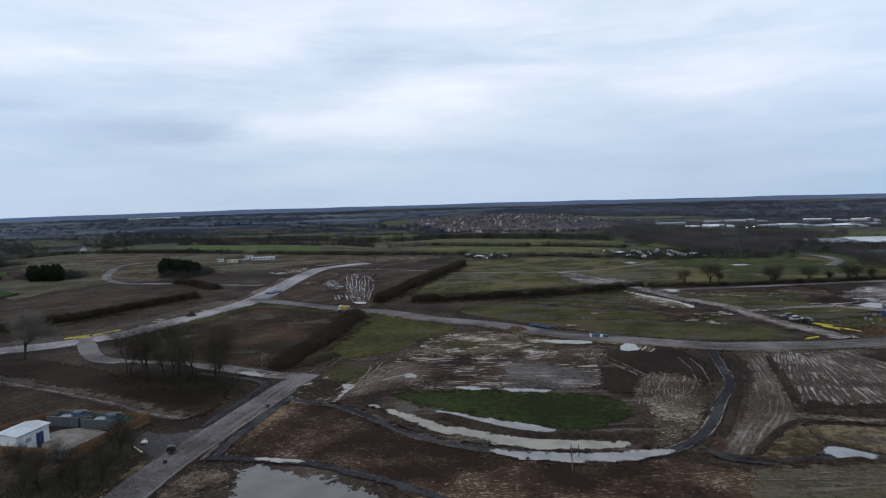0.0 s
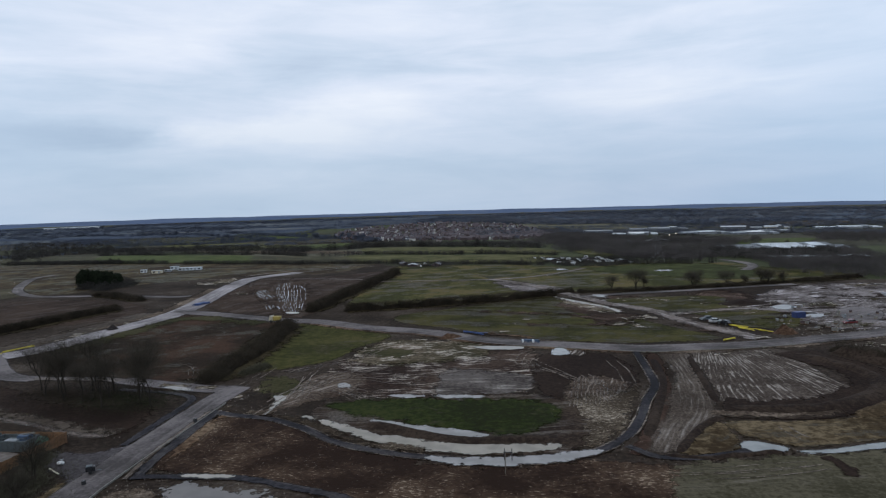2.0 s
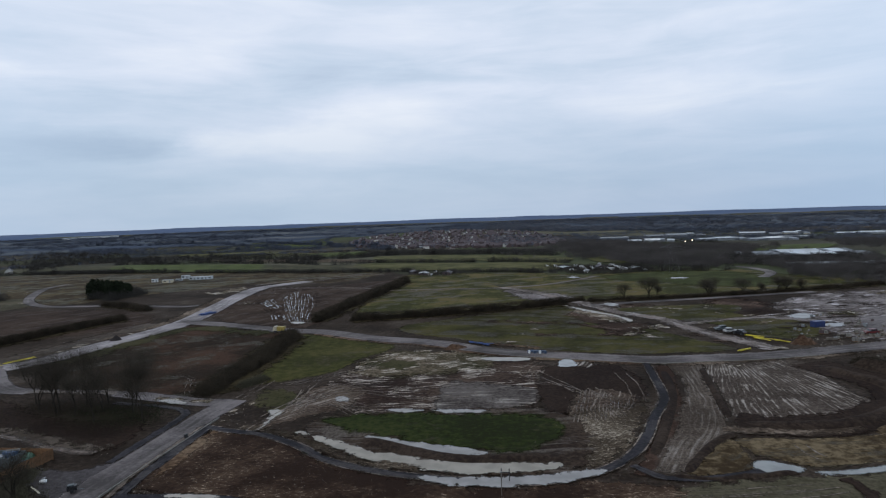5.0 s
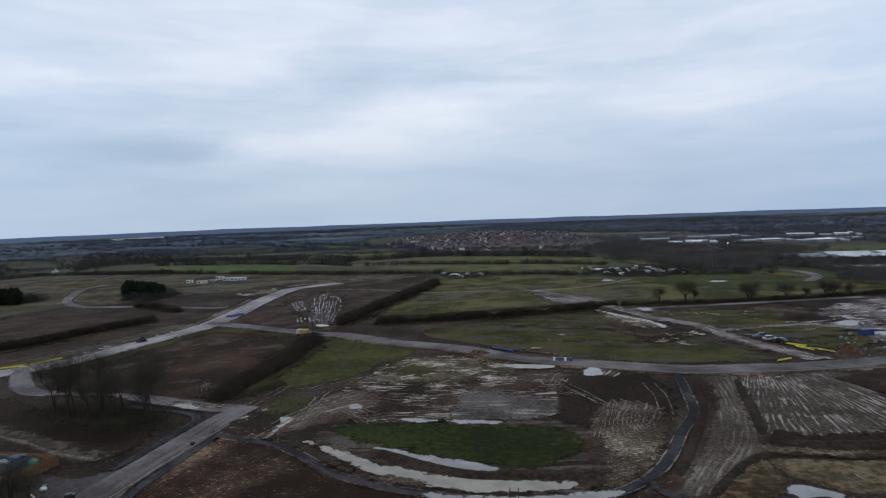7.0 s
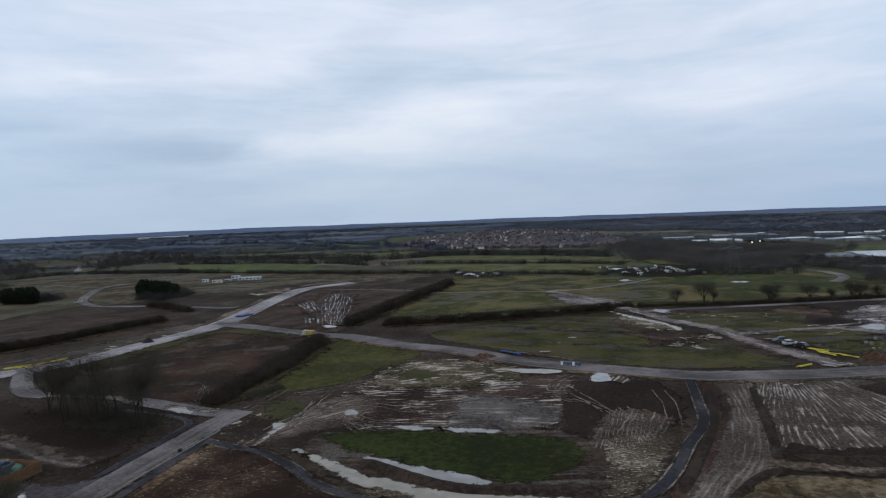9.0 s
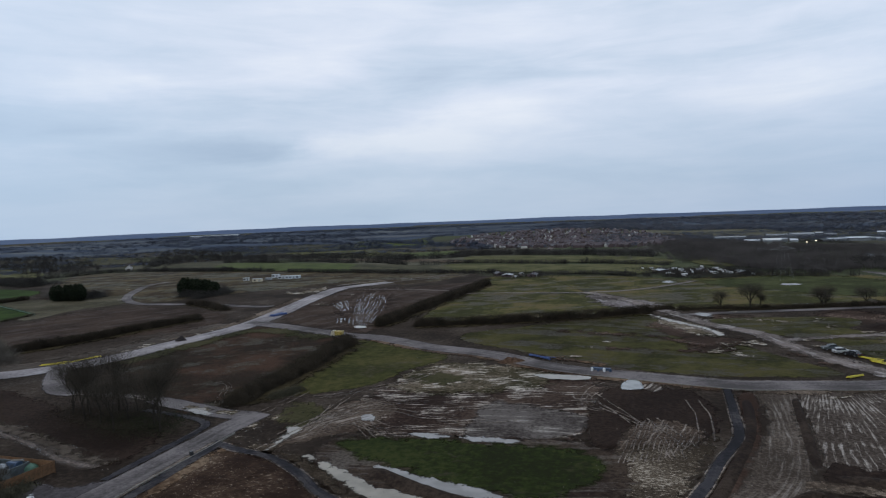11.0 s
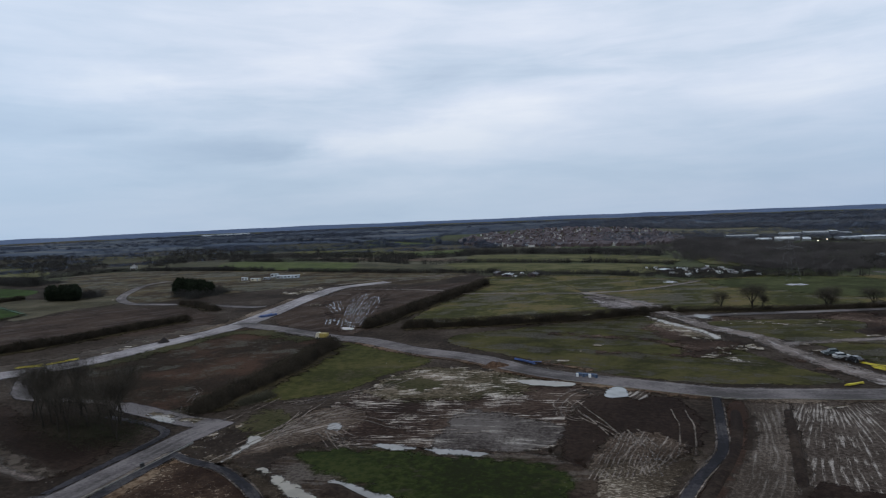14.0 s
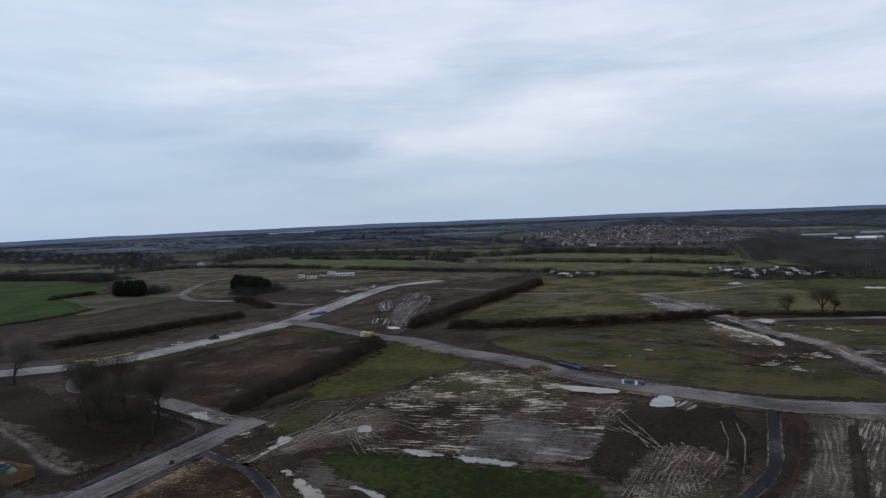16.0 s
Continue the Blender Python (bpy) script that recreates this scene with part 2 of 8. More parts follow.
CHALK = earth("pale_chalky_clay", (0.026, 0.025, 0.012), (0.055, 0.047, 0.030), (0.14, 0.12, 0.095), streak=1.0, streak_col=(0.40, 0.375, 0.335), amp=3.0, soft=2.0, stretch=(0.22, 1.1), cut=(0.53, 0.62))
PLOT = earth("tracked_plot_clay", (0.026, 0.021, 0.017), (0.045, 0.037, 0.032), (0.080, 0.069, 0.061), clod=1.4, stain=0.35, streak=1.0, streak_col=(0.25, 0.232, 0.21), amp=0.6, soft=1.2, stretch=(0.14, 1.6), cut=(0.51, 0.66), lines=0.7, pitch=1.15)
YARD = earth("wet_grey_hardstanding", (0.036, 0.030, 0.027), (0.090, 0.083, 0.084), (0.20, 0.192, 0.200), streak=1.0, streak_col=(0.40, 0.395, 0.425), amp=3.5, soft=3.0, stretch=(0.10, 0.55), cut=(0.56, 0.65), clod=0.7)
TAN = earth("tan_subsoil_with_dead_grass", (0.031, 0.022, 0.012), (0.064, 0.050, 0.029), (0.138, 0.114, 0.074), streak=0.9, streak_col=(0.028, 0.023, 0.013), amp=0.5, stretch=(0.022, 0.6), clod=0.6, wet=0.0)
PASTURE = earth("grey_green_pasture", (0.034, 0.033, 0.020), (0.053, 0.051, 0.034), (0.080, 0.076, 0.054), streak=0.7, streak_col=(0.12, 0.112, 0.09), amp=1.5, stretch=(0.03, 0.4), cut=(0.57, 0.68), wet=0.0)
ROADTOP = earth("muddy_asphalt", (0.052, 0.050, 0.052), (0.090, 0.086, 0.091), (0.146, 0.140, 0.147), clod=1.6, stain=0.7, rough=0.75, amp=0.22, soft=0.8, streak=0.5, streak_col=(0.165, 0.157, 0.163), stretch=(0.012, 0.8), cut=(0.46, 0.70), bump=0.06, wet=0.1)
SPINETOP = earth("wet_pale_asphalt", (0.085, 0.080, 0.086), (0.150, 0.144, 0.156), (0.225, 0.219, 0.236), clod=0.9, stain=0.6, rough=0.62, amp=0.5, soft=1.2, streak=0.8, streak_col=(0.29, 0.285, 0.305), stretch=(0.012, 0.8), cut=(0.48, 0.66), bump=0.06, wet=0.2)
TARMAC = earth("fresh_black_tarmac", (0.014, 0.0145, 0.018), (0.022, 0.023, 0.029), (0.038, 0.039, 0.046), clod=1.2, rough=0.8, amp=0.25, soft=0.3, streak=0.4, streak_col=(0.075, 0.070, 0.069), bump=0.1, wet=0.1)
TRACK = earth("stone_haul_track", (0.050, 0.042, 0.037), (0.095, 0.083, 0.076), (0.18, 0.162, 0.152), clod=1.8, amp=0.5, soft=2.0, streak=0.8, streak_col=(0.045, 0.036, 0.029), stretch=(0.02, 0.6), rough=0.7, wet=0.05)
HAULTOP = earth("muddy_haul_road", (0.040, 0.033, 0.028), (0.084, 0.073, 0.068), (0.17, 0.153, 0.147), clod=1.6, amp=1.3, soft=2.6, streak=1.0, streak_col=(0.24, 0.225, 0.225), stretch=(0.03, 0.7), cut=(0.52, 0.64), rough=0.7, wet=0.1)
STRIP_CLAY = earth("caterpillar_tracked_clay", (0.034, 0.028, 0.023), (0.062, 0.052, 0.044), (0.10, 0.087, 0.076), clod=1.8, stain=0.4, streak=0.8, streak_col=(0.19, 0.175, 0.158), amp=0.9, soft=1.4, stretch=(0.10, 1.7), cut=(0.46, 0.76), lines=0.6, pitch=1.1)
VERGE = earth("stony_road_verge", (0.030, 0.023, 0.017), (0.058, 0.046, 0.036), (0.13, 0.11, 0.09), amp=1.4, speck=0.05, speck_col=(0.22, 0.19, 0.16), soft=1.5)
GRASS_EDGE = earth("pale_green_margin", (0.034, 0.062, 0.044), (0.052, 0.090, 0.066), (0.078, 0.118, 0.092), clod=0.5, amp=0.5, soft=1.2)
RUST = earth("rusty_tan_subsoil", (0.040, 0.026, 0.017), (0.085, 0.058, 0.038), (0.16, 0.125, 0.09), clod=0.8, amp=1.6, soft=1.5, stain=0.6, streak=0.6, streak_col=(0.024, 0.016, 0.012), stretch=(0.06, 0.4), wet=0.0)
GREY_VERGE = earth("trodden_grey_verge", (0.036, 0.030, 0.025), (0.056, 0.048, 0.041), (0.084, 0.074, 0.064), clod=0.6, amp=2.0, soft=2.5, streak=0.7, streak_col=(0.030, 0.024, 0.019), stretch=(0.02, 0.4), wet=0.0)
WHEELMARK = earth("pale_wheel_track_clay", (0.04, 0.032, 0.026), (0.085, 0.071, 0.060), (0.19, 0.168, 0.146), clod=1.6, amp=0.2, soft=0.35, rough=0.6)
CONCRETE = earth("wet_concrete_slab", (0.085, 0.078, 0.073), (0.13, 0.122, 0.116), (0.19, 0.18, 0.172), clod=0.6, amp=0.2, soft=0.2, rough=0.6, bump=0.1)


HEDGE_FOOT = earth("brambly_hedge_foot", (0.014, 0.012, 0.007), (0.026, 0.022, 0.012), (0.044, 0.037, 0.020), clod=0.7, amp=2.2, soft=2.5, bump=0.8)
CHURNED = earth("churned_red_brown_soil", (0.018, 0.012, 0.009), (0.032, 0.0215, 0.0165), (0.062, 0.044, 0.035), clod=1.0, amp=3.5, soft=3.0, stain=0.6, speck=0.02, speck_col=(0.22, 0.19, 0.165))
PASTURE_DARK = earth("dark_green_winter_pasture", (0.025, 0.032, 0.013), (0.036, 0.045, 0.018), (0.052, 0.060, 0.026), clod=0.3, amp=5.0, soft=4.0, stain=0.6, rough=0.95)
RED_SOIL = earth("reddish_clay_soil", (0.026, 0.016, 0.012), (0.042, 0.027, 0.021), (0.066, 0.046, 0.036), amp=0.7)
MUDDY_GRASS = earth("trampled_muddy_grass", (0.020, 0.019, 0.010), (0.029, 0.032, 0.013), (0.050, 0.047, 0.025), clod=1.2, amp=3.0, soft=1.5)
WORN = earth("worn_dark_hardstanding", (0.038, 0.036, 0.039), (0.056, 0.054, 0.059), (0.074, 0.072, 0.079), clod=1.2, amp=1.0, soft=1.5, rough=0.75)
STONY_CLAY = earth("wet_stony_clay", (0.022, 0.017, 0.012), (0.042, 0.034, 0.025), (0.085, 0.071, 0.054), clod=2.0, speck=0.05, speck_col=(0.30, 0.28, 0.24), amp=1.4, soft=1.5)
GREY_CLAY = earth("grey_lilac_wet_clay", (0.027, 0.023, 0.022), (0.051, 0.046, 0.044), (0.094, 0.088, 0.086), streak=1.0, streak_col=(0.20, 0.19, 0.172), stretch=(0.06, 0.9), cut=(0.54, 0.70), amp=1.2, soft=2.0)


def water_material(name, silt, amp, fine=0.5, rough=0.12, gloss=0.28):
    m, t = material(name)
    p = t.position()
    n = t.noise(p, 0.25, 4)
    col = t.mix(t.step(n, 0.35, 0.65), tuple(c * 0.72 for c in silt), silt)
    finish(t, col, rough, t.noise(p, 1.2, 3), 0.03, 0.05, alpha=edge_alpha(t, p, amp, 0.5, fine), spec=gloss)
    return m


WATER = water_material("silty_pond_water", (0.275, 0.247, 0.205), 0.75, 0.35, 0.4, 0.12)
WATER_CLEAR = water_material("pale_still_water", (0.20, 0.205, 0.195), 0.2)
WATER_THIN = water_material("shallow_puddle_water", (0.27, 0.245, 0.21), 0.4, 0.4, 0.3, 0.2)
WATER_MILKY = water_material("milky_blue_floodwater", (0.25, 0.238, 0.228), 0.6, 0.5, 0.35, 0.16)
WATER_YARD = water_material("wet_yard_water", (0.20, 0.19, 0.18), 1.3, 0.5, 0.25, 0.2)
WATER_DARK = water_material("dark_shallow_floodwater", (0.115, 0.102, 0.092), 1.6, 0.35, 0.3, 0.25)
FURROW_WATER = water_material("flooded_furrow_water", (0.30, 0.295, 0.29), 0.5, 0.4)


def ground_material():
    m, t = material("open_country")
    p = t.position()
    site = t.node("ShaderNodeAttribute", attribute_name="edge").outputs["Fac"]
    site = t.step(t.math("ADD", site, t.math("MULTIPLY", t.math("SUBTRACT", t.noise(p, 0.02, 4), 0.5), 60.0)), -6.0, 6.0)
    q = t.node("ShaderNodeSeparateXYZ", {0: t.scaled(p, 1, 1, 1, rot=(0, 0, radians(PARCEL_TURN)))})
    row = t.math("FLOOR", t.math("DIVIDE", q.outputs[1], PARCEL_V))
    colm = t.math("FLOOR", t.math("DIVIDE", t.math("ADD", q.outputs[0], t.math("MULTIPLY", row, PARCEL_SHIFT)), PARCEL_U))
    cell = t.node("ShaderNodeCombineXYZ", {0: row, 1: colm}).outputs[0]
    pick = t.node("ShaderNodeTexWhiteNoise", {"Vector": cell}, noise_dimensions="2D").outputs["Value"]
    field = t.node("ShaderNodeValToRGB", {"Fac": pick})
    field.color_ramp.interpolation = "CONSTANT"
    tones = [(0.0, (0.046, 0.047, 0.028)), (0.22, (0.050, 0.045, 0.033)), (0.38, (0.053, 0.043, 0.033)), (0.52, (0.047, 0.053, 0.028)), (0.64, (0.080, 0.076, 0.054)), (0.74, (0.041, 0.039, 0.027))]
    el = field.color_ramp.elements
    while len(el) < len(tones):
        el.new(0.5)
    for e, (a, c) in zip(el, tones):
        e.position, e.color = a, (*c, 1)
    n = t.noise(p, 0.012, 6, 0.6)
    far = t.mix(1.0, field.outputs[0], t.ramp(n, (0.3, (0.74, 0.76, 0.78)), (0.7, (1.38, 1.33, 1.27))), "MULTIPLY")
    clods = t.noise(p, 0.9, 8, 0.72)
    wide = t.noise(p, 0.04, 6, 0.62)
    tone = t.math("ADD", t.math("MULTIPLY_ADD", clods, 1.3, -0.15), t.math("MULTIPLY_ADD", wide, 1.2, -0.6))
    near = t.ramp(tone, (0.36, (0.017, 0.012, 0.009)), (0.5, (0.028, 0.020, 0.015)), (0.66, (0.050, 0.038, 0.029)))
    s = t.step(t.math("ADD", t.noise(t.scaled(p, 0.7, 1.5, 1), 1.3, 6, 0.75), t.math("MULTIPLY", t.math("SUBTRACT", wide, 0.5), 0.9)), 0.63, 0.70)
    near = t.mix(t.math("MULTIPLY", s, 0.6), near, (0.12, 0.10, 0.083))
    finish(t, t.mix(site, far, near), 0.95, clods, 0.4, 0.25, spec=0.05)
    return m


def foliage(name, dark, pale, spread=0.5, soft=0.45, tuft=0.35):
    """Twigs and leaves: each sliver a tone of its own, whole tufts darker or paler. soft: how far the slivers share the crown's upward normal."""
    m, t = material(name)
    g = t.node("ShaderNodeNewGeometry")
    o = t.step(t.noise(g.outputs["Position"], tuft, 3), 0.3, 0.7)
    own = t.node("ShaderNodeVectorMath", {0: g.outputs["Normal"], 1: (1 - soft, 1 - soft, 1 - soft)}, operation="MULTIPLY").outputs[0]
    both = t.node("ShaderNodeVectorMath", {0: own, 1: (0.0, 0.0, soft)}, operation="ADD").outputs[0]
    even = t.node("ShaderNodeVectorMath", {0: both}, operation="NORMALIZE").outputs[0]
    tone = t.math("ADD", t.math("MULTIPLY", g.outputs["Random Per Island"], spread), t.math("MULTIPLY", o, 1 - spread))
    finish(t, t.mix(tone, dark, pale), 0.9, spec=0.1, normal=even)
    return m


PARCEL_U, PARCEL_V, PARCEL_SHIFT, PARCEL_TURN = 340.0, 165.0, 127.0, -9.0
OPEN = ground_material()
BARK = foliage("winter_bark", (0.012, 0.010, 0.008), (0.030, 0.025, 0.020))
TWIGS = foliage("bare_twigs", (0.020, 0.016, 0.012), (0.056, 0.047, 0.035))
PALE_TWIGS = foliage("pale_bare_twigs", (0.06, 0.052, 0.042), (0.14, 0.125, 0.105))
HEDGE = foliage("leafless_hedge", (0.014, 0.011, 0.008), (0.046, 0.037, 0.025), 0.4, 0.5, 0.22)
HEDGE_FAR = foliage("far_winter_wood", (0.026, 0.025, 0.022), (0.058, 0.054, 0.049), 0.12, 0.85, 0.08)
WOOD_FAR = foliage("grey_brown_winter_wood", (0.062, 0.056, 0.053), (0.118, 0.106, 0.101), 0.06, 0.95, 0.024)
# woods round the industrial estate: bluish haze mixed into the twig colour
GREY_HAZE_WOOD = foliage("haze_grey_winter_wood", (0.092, 0.099, 0.122), (0.140, 0.147, 0.174), 0.06, 0.95, 0.012)
# trees from about a kilometre off: blue of distance haze painted into the colour
BLUE_HAZE_WOOD = foliage("haze_blue_winter_wood", (0.054, 0.066, 0.096), (0.094, 0.108, 0.146), 0.1, 0.92, 0.03)
GROVE_TWIGS = foliage("grey_brown_twigs", (0.020, 0.017, 0.012), (0.056, 0.047, 0.036))
FIELD_GREEN = earth("far_green_crop", (0.0418, 0.0557, 0.0209), (0.0545, 0.0742, 0.0255), (0.0696, 0.0882, 0.0348), clod=0.1, stain=0.6, bump=0.1, opaque=True)
FIELD_OLIVE = earth("far_olive_pasture", (0.0464, 0.0510, 0.0209), (0.0673, 0.0719, 0.0313), (0.0928, 0.0928, 0.0464), clod=0.1, stain=0.6, bump=0.1, opaque=True)
FIELD_TAN = earth("far_tan_stubble", (0.060, 0.048, 0.036), (0.080, 0.066, 0.050), (0.105, 0.088, 0.066), clod=0.1, stain=0.6, bump=0.1, opaque=True)
FIELD_DULL = earth("far_dull_grassland", (0.0348, 0.0371, 0.0232), (0.0487, 0.0499, 0.0313), (0.0673, 0.0661, 0.0429), clod=0.1, stain=0.6, bump=0.1, opaque=True)
PYLON_STEEL = paint("pale_weathered_steel", (0.20, 0.21, 0.22), 0.6)
EVERGREEN = foliage("dark_evergreen_needles", (0.006, 0.009, 0.005), (0.018, 0.024, 0.012))
IVY = foliage("ivy_and_scrub", (0.026, 0.024, 0.016), (0.075, 0.068, 0.045))
DARK_SCRUB = foliage("dark_green_bramble", (0.014, 0.016, 0.008), (0.036, 0.040, 0.020), 0.4, 0.5)
STONES = foliage("pale_rubble_stone", (0.07, 0.060, 0.050), (0.22, 0.195, 0.165))
WHITE = paint("white_cladding", (0.70, 0.72, 0.74), 0.45, 0.10)
PALE_ROOF = paint("pale_metal_roof", (0.47, 0.51, 0.55), 0.5, 0.25, 0.12)
WORKS_ROOF = paint("weathered_grey_sheet_roof", (0.25, 0.28, 0.32), 0.55, 0.3, 0.2)
WORKS_DARK = paint("dull_slate_cladding", (0.12, 0.135, 0.155), 0.6, 0.3, 0.2)
GREY_CLAD = paint("grey_cladding", (0.22, 0.24, 0.26), 0.5)
LID_BLUE = paint("faded_blue_steel", (0.04, 0.075, 0.14), 0.5)
BLUE = paint("blue_paint", (0.022, 0.040, 0.14), 0.45)
BLUE_PIPE = paint("blue_plastic", (0.020, 0.060, 0.21), 0.4)
YELLOW = paint("yellow_plastic", (0.62, 0.52, 0.03), 0.45)
DULL_YELLOW = paint("dusty_yellow_paint", (0.34, 0.26, 0.06), 0.55)
CREAM = paint("cream_paint", (0.58, 0.53, 0.40), 0.5)
STEEL = paint("dull_galvanised_steel", (0.16, 0.18, 0.19), 0.45, metal=0.3)
TANKGREY = paint("grey_green_glass_reinforced_plastic", (0.072, 0.088, 0.096), 0.5)
GREENBOX = paint("green_plastic_cover", (0.06, 0.15, 0.10), 0.5)
TIMBER = paint("brown_fence_timber", (0.17, 0.085, 0.035), 0.75, 0.4)
RUBBER = paint("black_rubber", (0.012, 0.012, 0.013), 0.7)
CARBLACK = paint("dark_car_paint", (0.018, 0.019, 0.022), 0.25)
CARSILVER = paint("silver_car_paint", (0.20, 0.21, 0.22), 0.3)
CARWHITE = paint("white_car_paint", (0.42, 0.43, 0.44), 0.3)
CARRED = paint("red_car_paint", (0.14, 0.018, 0.02), 0.35)
BRICK = paint("red_brick", (0.094, 0.066, 0.068), 0.8, 0.35)
BRICK_PALE = paint("buff_brick", (0.135, 0.104, 0.098), 0.8, 0.3)
RENDER_WALL = paint("white_render_wall", (0.58, 0.57, 0.55), 0.7)
ROOF_RED = paint("red_brown_roof_tiles", (0.082, 0.060, 0.067), 0.75, 0.35)
ROOF_GREY = paint("grey_roof_slates", (0.105, 0.100, 0.112), 0.7, 0.3)
KERB = paint("concrete_kerb", (0.20, 0.19, 0.17), 0.7)
POLEWOOD = paint("weathered_pole_wood", (0.13, 0.11, 0.09), 0.8)


def glass_material():
    m, t = material("window_glass")
    finish(t, (0.02, 0.025, 0.03, 1), 0.06, spec=0.8)
    return m


GLASS = glass_material()


def lamp_material():
    m, t = material("lit_lamp_lens")
    t.node("ShaderNodeOutputMaterial", {"Surface": t.node("ShaderNodeEmission", {"Color": (1.0, 0.80, 0.58, 1), "Strength": 5.0}).outputs[0]})
    return m


LAMP_LIT = lamp_material()
BANK_SOIL = earth("banked_topsoil", (0.016, 0.012, 0.011), (0.026, 0.020, 0.016), (0.042, 0.033, 0.027), opaque=True)
BLACK_HEAP = earth("black_tipped_gravel", (0.010, 0.009, 0.010), (0.017, 0.016, 0.017), (0.030, 0.028, 0.029), opaque=True)
BANK_TURF = earth("banked_tan_soil", (0.040, 0.030, 0.018), (0.072, 0.055, 0.034), (0.13, 0.105, 0.07), opaque=True)
SPOIL = earth("heaped_red_brown_spoil", (0.035, 0.022, 0.015), (0.062, 0.040, 0.028), (0.10, 0.07, 0.05), opaque=True)


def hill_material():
    m, t = material("haze_blue_hills")
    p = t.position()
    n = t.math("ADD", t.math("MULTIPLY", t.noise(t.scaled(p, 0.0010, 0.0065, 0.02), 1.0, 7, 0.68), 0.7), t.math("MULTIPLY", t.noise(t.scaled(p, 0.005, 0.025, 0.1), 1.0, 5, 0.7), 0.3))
    # the blue of these tones is aerial haze put into the base colour
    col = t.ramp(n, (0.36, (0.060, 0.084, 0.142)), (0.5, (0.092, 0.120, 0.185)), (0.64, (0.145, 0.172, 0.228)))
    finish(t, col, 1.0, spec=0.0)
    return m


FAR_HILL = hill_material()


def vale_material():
    """Long thin fields, hedges and woods of the wide vale below the hills, with haze painted in as slate blue."""
    m, t = material("haze_tinted_vale")
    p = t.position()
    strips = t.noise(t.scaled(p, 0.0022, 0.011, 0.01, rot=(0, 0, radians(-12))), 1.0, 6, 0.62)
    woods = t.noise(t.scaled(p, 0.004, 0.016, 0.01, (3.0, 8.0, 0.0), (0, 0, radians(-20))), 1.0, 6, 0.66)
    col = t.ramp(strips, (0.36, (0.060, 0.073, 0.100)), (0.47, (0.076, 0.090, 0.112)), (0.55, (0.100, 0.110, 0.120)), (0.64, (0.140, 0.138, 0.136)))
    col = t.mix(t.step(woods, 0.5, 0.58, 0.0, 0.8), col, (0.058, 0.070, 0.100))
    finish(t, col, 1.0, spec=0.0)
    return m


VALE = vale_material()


# ---- curves and terrain ----
def smoothstep(a, b, x):
    u = np.clip((x - a) / (b - a), 0, 1)
    return u * u * (3 - 2 * u)


def spline(points, step=2.0, closed=False):
    """Catmull-Rom through the points, as evenly spaced as the step."""
    p = np.array(points, float)
    n = len(p)
    out = []
    for i in range(n if closed else n - 1):
        a, b, c, d = (p[j % n] if closed else p[min(max(j, 0), n - 1)] for j in (i - 1, i, i + 1, i + 2))
        k = max(2, int(np.hypot(*(c - b)) / step) + 1)
        for u in np.arange(k) / k:
            out.append(0.5 * (2 * b + (c - a) * u + (2 * a - 5 * b + 4 * c - d) * u * u + (3 * b - a - 3 * c + d) * u ** 3))
    if not closed:
        out.append(p[-1])
    return np.array(out)


def waves(x, y, length, seed):
    """Smooth pseudo-random relief between -1 and 1."""
    rng = np.random.RandomState(seed)
    out = np.zeros_like(np.asarray(x, float))
    for k in range(5):
        a, ph, f = rng.uniform(0, 6.28), rng.uniform(0, 6.28), (0.7 + 0.35 * k) * 6.283 / length
        out = out + np.sin(x * math.cos(a) * f + y * math.sin(a) * f + ph) / (1 + 0.35 * k)
    return out / 2.6


def height(x, y):
    x, y = np.asarray(x, float), np.asarray(y, float)
    d = np.hypot(x, y)
    low = -30 * smoothstep(450, 1500, d) - 4 * smoothstep(1600, 3300, d)
    low = low - 8 * smoothstep(3300, 4200, d)
    low = low + 13 * smoothstep(1350, 2700, d)
    rise = smoothstep(1000, 1700, d) * (1 - smoothstep(1750, 2500, d))
    low = low + 13 * rise * np.exp(-((np.arctan2(-x, y) - 0.09) / 0.17) ** 2)
    low = low + smoothstep(700, 1600, d) * 2.0 * waves(x, y, 500, 5)
    return low + 0.08 * waves(x, y, 34, 6) * (1 - smoothstep(230, 420, d))


def h1(x, y):
    return float(height(x, y))


def mesh_object(name, verts, faces, mat, parent=None, smooth=False, label=""):
    me = bpy.data.meshes.new(name)
    me.from_pydata([tuple(map(float, v)) for v in verts], [], [tuple(map(int, f)) for f in faces])
    me.materials.append(mat)
    if smooth:
        me.shade_smooth()
    ob = new(name, me)
    if parent:
        ob.parent = parent
    if label:
        ob["label"] = label
    return ob


def soup(name, tris, mat, parent=None, label=""):
    """Many loose triangles (n, 3, 3) as one mesh."""
    tris = np.asarray(tris, np.float32)
    n = len(tris)
    me = bpy.data.meshes.new(name)
    me.vertices.add(3 * n)
    me.vertices.foreach_set("co", tris.ravel())
    me.loops.add(3 * n)
    me.loops.foreach_set("vertex_index", np.arange(3 * n, dtype=np.int32))
    me.polygons.add(n)
    me.polygons.foreach_set("loop_start", np.arange(0, 3 * n, 3, dtype=np.int32))
    me.update(calc_edges=True)
    me.materials.append(mat)
    ob = new(name, me)
    if parent:
        ob.parent = parent
    if label:
        ob["label"] = label
    return ob


